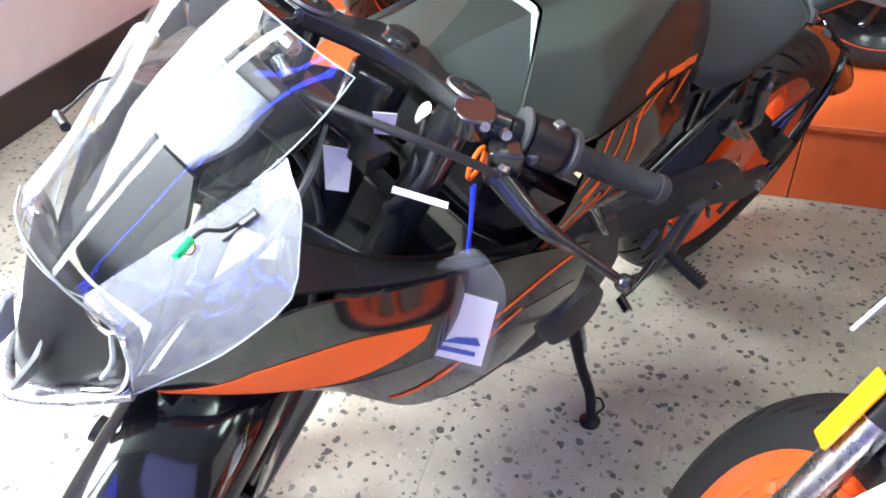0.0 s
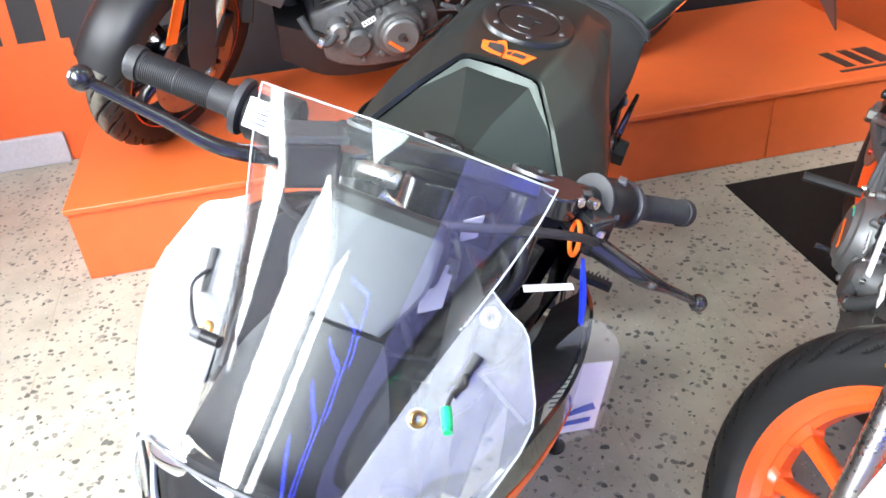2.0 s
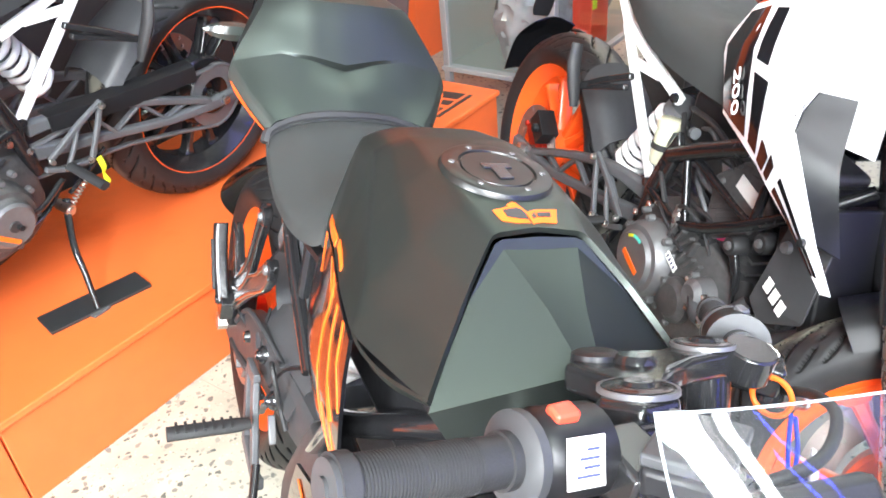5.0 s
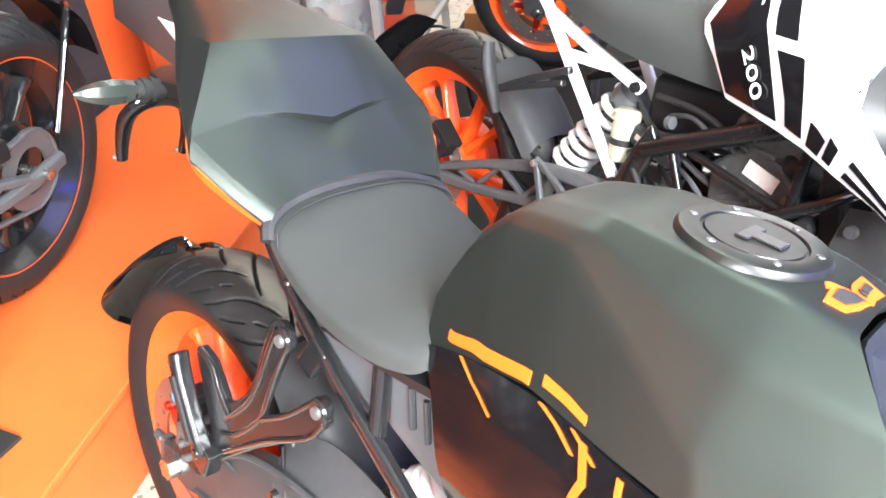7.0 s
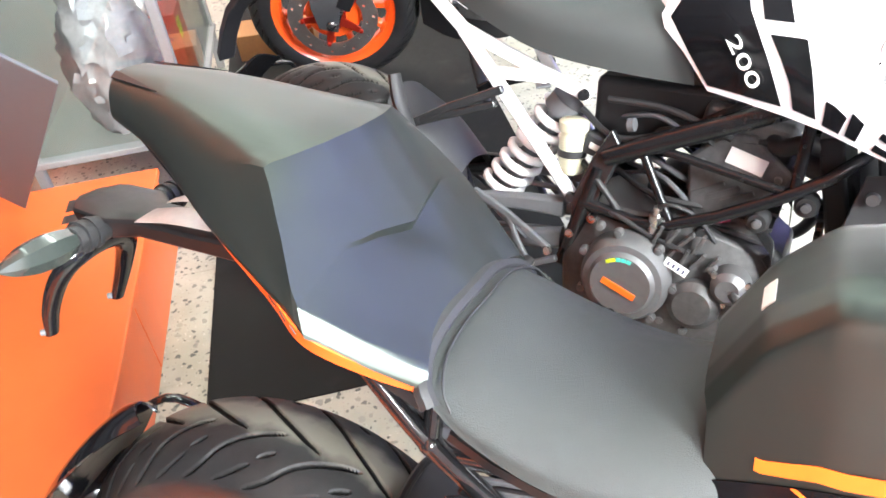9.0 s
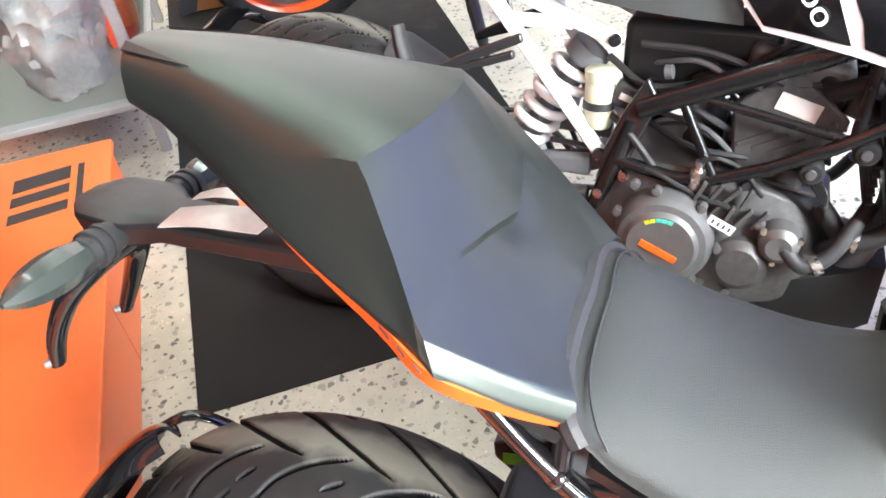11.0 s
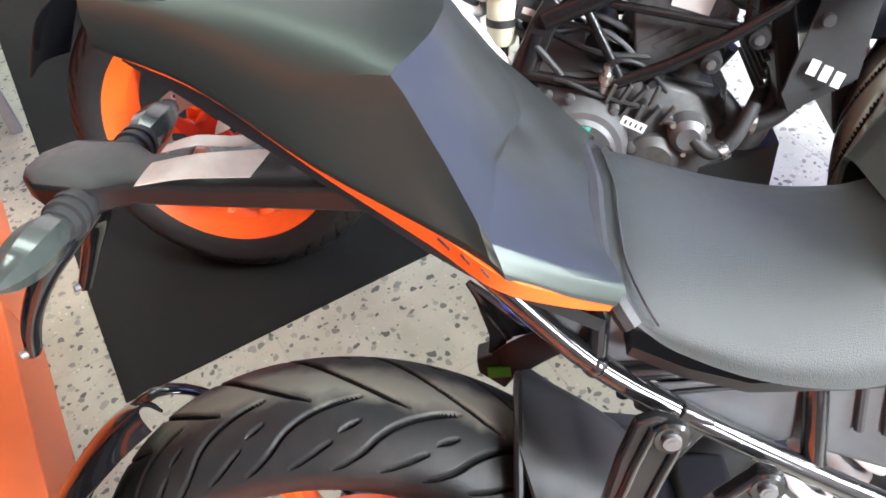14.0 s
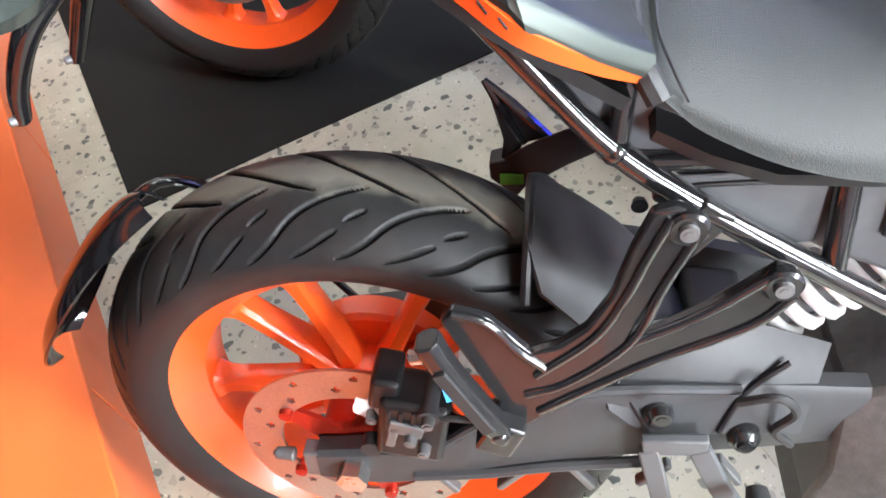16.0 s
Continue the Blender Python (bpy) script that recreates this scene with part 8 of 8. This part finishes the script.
    part("seat", G().sheet(both([
        [(0.26, 0, 0.865), (0.26, 0.07, 0.862), (0.265, 0.105, 0.835), (0.27, 0.105, 0.80)],
        [(0.38, 0, 0.835), (0.38, 0.085, 0.832), (0.385, 0.125, 0.80), (0.39, 0.125, 0.745)],
        [(0.48, 0, 0.80), (0.48, 0.09, 0.797), (0.485, 0.132, 0.765), (0.49, 0.132, 0.705)],
        [(0.60, 0, 0.785), (0.60, 0.08, 0.782), (0.605, 0.125, 0.75), (0.61, 0.128, 0.685)],
        [(0.71, 0, 0.80), (0.71, 0.06, 0.795), (0.72, 0.105, 0.755), (0.735, 0.118, 0.675)]]), 4, 4, 0.02), M["seat"], t, "dark grey seat")
    part("tail", G().sheet(both([
        [(-0.12, 0, 0.95), (-0.118, 0.03, 0.945), (-0.112, 0.045, 0.925)],
        [(0.05, 0, 0.93), (0.052, 0.075, 0.92), (0.06, 0.100, 0.87)],
        [(0.26, 0, 0.868), (0.262, 0.085, 0.858), (0.27, 0.112, 0.80)],
        [(0.34, 0, 0.83), (0.345, 0.09, 0.82), (0.36, 0.118, 0.755)]]), 4, 4, 0.006), tail_panel or body, t, "tail section")
    part("plate_carrier", G().loft([[(x, -0.03, z), (x, 0.03, z), (x, 0.025, z - 0.02), (x, -0.025, z - 0.02)] for x, z in ((0.02, 0.86), (-0.12, 0.80), (-0.24, 0.70), (-0.28, 0.60))], 2), M["plastic"], t, bevel=0.003)
    # shrouds: a broad blade that runs down and forward to a point
    SHR = [
        [(0.760, 0.147, 0.677), (0.717, 0.132, 0.724), (0.675, 0.115, 0.772), (0.725, 0.120, 0.846)],
        [(0.812, 0.164, 0.672), (0.790, 0.165, 0.730), (0.780, 0.158, 0.800), (0.798, 0.142, 0.872)],
        [(0.870, 0.180, 0.664), (0.875, 0.186, 0.730), (0.880, 0.180, 0.800), (0.868, 0.152, 0.885)],
        [(0.915, 0.190, 0.655), (0.935, 0.198, 0.705), (0.970, 0.198, 0.765), (1.012, 0.190, 0.850)],
        [(0.940, 0.196, 0.648), (0.950, 0.200, 0.688), (0.962, 0.202, 0.730), (0.972, 0.196, 0.785)],
        [(0.965, 0.201, 0.640), (0.972, 0.204, 0.668), (0.976, 0.205, 0.695), (0.975, 0.201, 0.728)],
        [(1.038, 0.213, 0.618), (1.055, 0.215, 0.620), (1.075, 0.216, 0.620), (1.093, 0.215, 0.618)],
        [(1.132, 0.217, 0.568), (1.136, 0.218, 0.570), (1.141, 0.218, 0.572), (1.146, 0.217, 0.574)],
    ]
    for s in (-1, 1):
        rows = [[(x, s * y, z) for x, y, z in (r if s < 0 else list(reversed(r)))] for r in SHR]
        sr = part("shroud", G().sheet(rows, 1, 3, 0.004), shroud, t, "pointed tank shroud")
        fx = (lambda e: e) if s < 0 else (lambda e: [(a, 1 - b) for a, b in e])

        def film(a, b, off=0.0012):
            return decal(rows, fx(a), fx(b), off, 1, 3) if s < 0 else decal(rows, fx(b), fx(a), off, 1, 3)

        if graphics:
            for a, b in (([(0.02, 0.06), (0.27, 0.06)], [(0.02, 0.93), (0.13, 0.94)]), ([(0.31, 0.07), (0.40, 0.07)], [(0.22, 0.52), (0.29, 0.52)]), ([(0.205, 0.60), (0.26, 0.60)], [(0.17, 0.93), (0.22, 0.94)]), ([(0.43, 0.05), (0.56, 0.05)], [(0.40, 0.24), (0.56, 0.24)]), ([(0.60, 0.07), (0.68, 0.07)], [(0.58, 0.32), (0.68, 0.34)]), ([(0.74, 0.08), (0.96, 0.10)], [(0.74, 0.20), (0.96, 0.26)]), ([(0.74, 0.32), (0.96, 0.38)], [(0.74, 0.44), (0.96, 0.56)])):
                part("shroud_graphic", film(a, b), graphics, sr, "angular dark graphic")
        part("shroud_bolt", G().bolt((1.075, s * 0.216, 0.612), (0, s, 0), 0.007, 0.006), M["alloy_black"], sr)
        part("inner_shroud", G().sheet([[(0.972, s * 0.192, 0.785), (1.02, s * 0.16, 0.79)], [(0.975, s * 0.197, 0.728), (1.04, s * 0.165, 0.70)], [(1.093, s * 0.211, 0.618), (1.10, s * 0.17, 0.60)]], 3, 1, 0.004), M["plastic"], t, "black inner shroud panel")
    if number:
        fc = bpy.data.curves.new("number", "FONT")
        fc.body, fc.size, fc.extrude, fc.align_x, fc.align_y = "200", 0.034, 0.0006, "CENTER", "CENTER"
        fo = bpy.data.objects.new("number", fc)
        me = bpy.data.meshes.new_from_object(fo)
        bpy.data.objects.remove(fo)
        me.materials.clear()
        me.materials.append(M["paper"])
        nb = part("number", me, M["paper"], t, "white number 200")
        P, N = Vector((0.806, -0.1705, 0.728)), Vector((-0.22, -0.97, 0.08)).normalized()
        D = Vector((0.60, 0, -0.80))
        D = (D - N * D.dot(N)).normalized()
        nb.matrix_local = Matrix.Translation(P + N * 0.004) @ Matrix((D, N.cross(D), N)).transposed().to_4x4() @ Matrix.Diagonal((1.55, 0.78, 1, 1))
    # front end
    SS = ST @ Matrix.Translation((0.985, 0, 0.86)) @ pose(0, 0, 0, 0, -24, 0)
    for s in (-1, 1):
        leg = part("fork_leg", G().cyl((fork_x, s * 0.095, 0.01), (fork_x, s * 0.095, -0.36), 0.024, 20).xf(SS), M["alloy_black"], t, "black fork leg")
        part("fork_slider", G().cyl((fork_x, s * 0.095, -0.34), (fork_x + 0.3 * (0.032 - fork_x), s * 0.095, -0.60), 0.019, 18).xf(SS), M["steel"], leg)
        part("axle_clamp", G().box((0.045, s * 0.092, -0.62), (0.055, 0.032, 0.08)).xf(SS), M["alloy_black"], leg, bevel=0.006)
        part("fork_reflector", G().box((fork_x + 0.002, s * 0.124, -0.365), (0.026, 0.006, 0.09)).xf(SS), M["amber"], leg, "amber side reflector", 0.002)
    part("fork_clamp", G().box((0.015, 0, 0.0), (0.07, 0.25, 0.03)).box((0.02, 0, -0.17), (0.07, 0.25, 0.035)).xf(SS), M["alloy_black"], t, bevel=0.006)
    rows = []
    for q in range(30, 146, 13):
        a = radians(q)
        r = 0.312
        rows.append([(1.285 + (r - d) * math.cos(a), y, 0.290 + (r - d) * math.sin(a)) for y, d in ((-0.074, 0.06), (-0.064, 0.02), (-0.036, 0.003), (0, 0), (0.036, 0.003), (0.064, 0.02), (0.074, 0.06))])
    fe = part("front_fender", G().sheet(rows, 2, 3, 0.003).xf(ST), M["plastic"], t, "black front fender")
    for s in (-1, 1):
        part("fender_blade", G().sheet([[(1.19, s * 0.080, 0.52), (1.28, s * 0.078, 0.56)], [(1.235, s * 0.112, 0.38), (1.34, s * 0.105, 0.40)], [(1.27, s * 0.115, 0.26), (1.33, s * 0.112, 0.28)]], 3, 2, 0.004).xf(ST), shroud, fe, "fork blade of the fender")
        part("fender_flash", G().sheet([[(1.295, s * 0.081, 0.568), (1.33, s * 0.080, 0.575)], [(1.37, s * 0.10, 0.45), (1.40, s * 0.095, 0.46)]], 3, 1, 0.003).xf(ST), M["orange_film"], fe)
    fc_ = part("front_caliper", G().box((1.215, 0.095, 0.385), (0.05, 0.05, 0.10), pose(0, 0, 0, 0, -30, 0)).xf(ST), M["plastic"], t, "black front brake caliper", 0.005)
    part("handlebar", G().tube([(0.93, -0.36, 0.985), (0.985, -0.20, 1.01), (1.01, -0.09, 0.97), (1.012, 0, 0.96), (1.01, 0.09, 0.97), (0.985, 0.20, 1.01), (0.93, 0.36, 0.985)], 0.0125, 12, 4).xf(ST), M["alloy_black"], t, "wide black handlebar")
    for s in (-1, 1):
        part("grip", G().cyl((0.934, s * 0.345, 0.986), (0.967, s * 0.245, 1.001), 0.0175, 18).xf(ST), M["rubber"], t)
    hd = part("headlight", G().loft([[(x, -w, z0), (x, w, z0), (x, w * 0.8, z1), (x, -w * 0.8, z1)] for x, w, z0, z1 in ((1.05, 0.09, 0.74, 0.95), (1.12, 0.085, 0.73, 0.93), (1.17, 0.06, 0.76, 0.87))], 2).xf(ST), M["plastic"], t, "black headlight mask", 0.008)
    en.location.z -= engine_z
    # stand and pegs
    if bent_stand:
        sd = part("side_stand", G().tube([(0.500, 0.100, 0.236), (0.5135, 0.115, 0.222), (0.545, 0.160, 0.185), (0.560, 0.188, 0.160), (0.568, 0.215, 0.125), (0.5866, 0.262, 0.060)], [0.011, 0.0085, 0.0075, 0.0075, 0.0075, 0.0065], 12, 3), M["alloy_black"], t, "bent black steel side stand")
        part("stand_foot", G().box((0.588, 0.266, 0.055), (0.045, 0.030, 0.006), pose(0, 0, 0, 12, 0, 0)), M["alloy_grey"], sd, bevel=0.002)
        part("stand_spring", coil(G(), (0.512, 0.118, 0.222), (0.455, 0.122, 0.280), 0.006, 0.0017, 9), M["steel"], sd, "small steel return spring")
        part("stand_pivot", G().cyl((0.512, 0.085, 0.226), (0.512, 0.128, 0.226), 0.013, 16).bolt((0.512, 0.128, 0.226), (0, 1, 0), 0.009, 0.006), M["steel"], sd)
        part("link_rod", G().tube([(0.500, 0.118, 0.262), (0.440, 0.122, 0.300), (0.395, 0.125, 0.335)], 0.005, 8, 2), M["frame_black"], sd)
    else:
        sd = part("side_stand", G().tube([(0.62, 0.10, 0.26), (0.615, 0.15, 0.185), (0.608, 0.2205, 0.085), (0.605, 0.245, 0.058)], [0.012, 0.009, 0.008, 0.008], 12, 4), M["alloy_grey"], t, "steel side stand")
        part("stand_foot", G().box((0.605, 0.245, 0.054), (0.05, 0.035, 0.008), pose(0, 0, 0, 12, 0, 0)), M["alloy_grey"], sd, bevel=0.003)
    for s in (-1, 1):
        h = part("footrest_hanger", flat_bar(flat_bar(G(), [(0.262, s * 0.135, 0.553), (0.34, s * 0.128, 0.594), (0.429, s * 0.118, 0.632)], 0.015, 0.012, s), [(0.262, s * 0.135, 0.553), (0.34, s * 0.128, 0.580), (0.417, s * 0.118, 0.605)], 0.013, 0.012, s), M["alloy_black"], t, "forked black footrest hanger", 0.003)
        part("passenger_footrest", G().tube([(0.239, s * 0.150, 0.642), (0.250, s * 0.154, 0.600), (0.268, s * 0.150, 0.548), (0.280, s * 0.148, 0.512)], [0.014, 0.017, 0.015, 0.009], 12, 3, flat=0.7), M["rubber"], h)
        part("hanger_bolt", G().bolt((0.264, s * 0.143, 0.553), (0, s, 0), 0.008, 0.006), M["steel"], h)
        hg = flat_bar(G(), [(0.382, s * 0.122, 0.446), (0.402, s * 0.125, 0.395), (0.434, s * 0.127, 0.322)], 0.012, 0.009, s)
        flat_bar(hg, [(0.382, s * 0.122, 0.446), (0.450, s * 0.125, 0.415), (0.530, s * 0.125, 0.364)], 0.012, 0.009, s)
        flat_bar(hg, [(0.434, s * 0.127, 0.322), (0.500, s * 0.128, 0.330), (0.545, s * 0.126, 0.350)], 0.012, 0.009, s)
        flat_bar(hg, [(0.450, s * 0.125, 0.415), (0.470, s * 0.127, 0.370), (0.495, s * 0.128, 0.330)], 0.009, 0.008, s)
        k = part("heel_guard", hg, M["plastic_grey"], t, "grey cast heel guard", 0.002)
        for x, z in ((0.388, 0.440), (0.530, 0.364), (0.440, 0.326), (0.500, 0.334)):
            part("guard_bolt", G().bolt((x, s * 0.132, z), (0, s, 0), 0.0075, 0.006), M["steel"], k)
        part("brake_pedal", G().tube([(0.520, s * 0.140, 0.320), (0.575, s * 0.150, 0.275), (0.63, s * 0.160, 0.262)], 0.007, 8, 3, flat=0.6), M["alloy_black"], k)
        part("footrest", G().tube([(0.50, s * 0.145, 0.345), (0.50, s * 0.255, 0.340)], 0.012, 10, 1, flat=0.75), M["rubber"], k)
        part("foot_lever", G().tube([(0.53, s * 0.150, 0.325), (0.60, s * 0.165, 0.295), (0.66, s * 0.170, 0.30), (0.665, s * 0.200, 0.30)], 0.006, 8, 3), M["alloy_black"], k)
    return t


WHITE = pose(-0.40, 0.85, 0.002, 0, 0, -5) @ pose(0, 0, 0, -13.5, 0, 0)
naked_bike(WHITE, "white naked motorcycle with black trellis frame and orange wheels", M["white_paint"], M["white_paint"], M["gloss_black"], M["frame_black"], 45, front_y=-0.076, fork_x=0.004, number=True)
BLACK = pose(-0.885, 0.03, 0.222, 0, 0, -54.5) @ pose(0, 0, 0, -11, 0, 0)
black_bike = naked_bike(BLACK, "black naked motorcycle standing on the orange plinth", M["gloss_black"], M["plastic_mid"], None, M["frame_black"], 48, bent_stand=True, engine_z=0.05, tail_panel=M["plastic_mid"], wheel_mat="rim_black")
RB = BLACK.inverted() @ ROOM
PT, PL, PR = Vector((1.285, -0.578, 0.262)), Vector((-0.432, -0.345, 0.834)), Vector((-0.514, 0.504, 0.694))
PN_ = PL.cross(PR).normalized()
if PN_.y < 0:
    PN_ = -PN_
placard = part("tail_placard", G().prism([PT, PT + PL * 0.42, PT + PL * 0.42 + PR * 0.5, PT + PR * 0.6], PN_ * -0.008).xf(RB), M["plastic_grey"], black_bike, "grey placard with pale marks at the tail", 0.002)
for k in range(6):
    o = PT + PL * 0.145 + PR * (0.10 + 0.036 * k) - PN_ * 0.0095
    part("placard_mark", G().prism([o, o + PL * 0.032, o + PL * 0.032 + PR * 0.026, o + PR * 0.026], PN_ * 0.0110).xf(RB), M["paper"], placard)
o = PT + PL * 0.20 + PR * 0.15 - PN_ * 0.0095
part("placard_mark", G().prism([o, o + PR * 0.10, o + PR * 0.05 + PL * 0.07], PN_ * 0.0110).xf(RB), M["paper"], placard)
part("yellow_tag", G().sheet([[(0.414, 0.131, 0.326), (0.427, 0.131, 0.322)], [(0.411, 0.139, 0.300), (0.423, 0.138, 0.296)], [(0.414, 0.133, 0.282), (0.420, 0.133, 0.280)], [(0.408, 0.140, 0.262), (0.424, 0.138, 0.258)], [(0.411, 0.132, 0.246), (0.424, 0.131, 0.243)]], 3, 2, 0.002), M["yellow_tag"], black_bike, "bright yellow cloth tag tied to the stand")
solo("stand_pad", G().box((0, 0, 0.004), (0.235, 0.085, 0.007)), M["rubber"], "black rubber pad under the side stand", "pad", Matrix.Translation((-0.362, -0.297, 0.2225)) @ pose(0, 0, 0, 0, 0, 112), 0.001)
FAR = pose(-1.02, 2.04, 0.002, 0, 0, -157) @ pose(0, 0, 0, -12, 0, 0) @ Matrix.Translation((-1.285, 0, 0))
naked_bike(FAR, "dark naked motorcycle with orange wheels on the rubber mat", M["gloss_black"], M["plastic_mid"], None, M["frame_black"], 0, nth=360)

# ---- floor tiles ----
TILE = 0.40
tile_mesh = mesh_of("tile", G().prism([(0.0004, 0.0004, 0), (TILE - 0.0004, 0.0004, 0), (TILE - 0.0004, TILE - 0.0004, 0), (0.0004, TILE - 0.0004, 0)], (0, 0, -0.004)))
tile_mesh.materials.append(M["floor"])
nu, nv = math.ceil((U1 - U0) / TILE), math.ceil((V1 - V0) / TILE)
for i in range(nu):
    for j in range(nv):
        tile = new("tile", tile_mesh)
        tile.parent = floor
        tile.matrix_local = Matrix.Translation((U0 + i * TILE, V0 + j * TILE, 0.0))
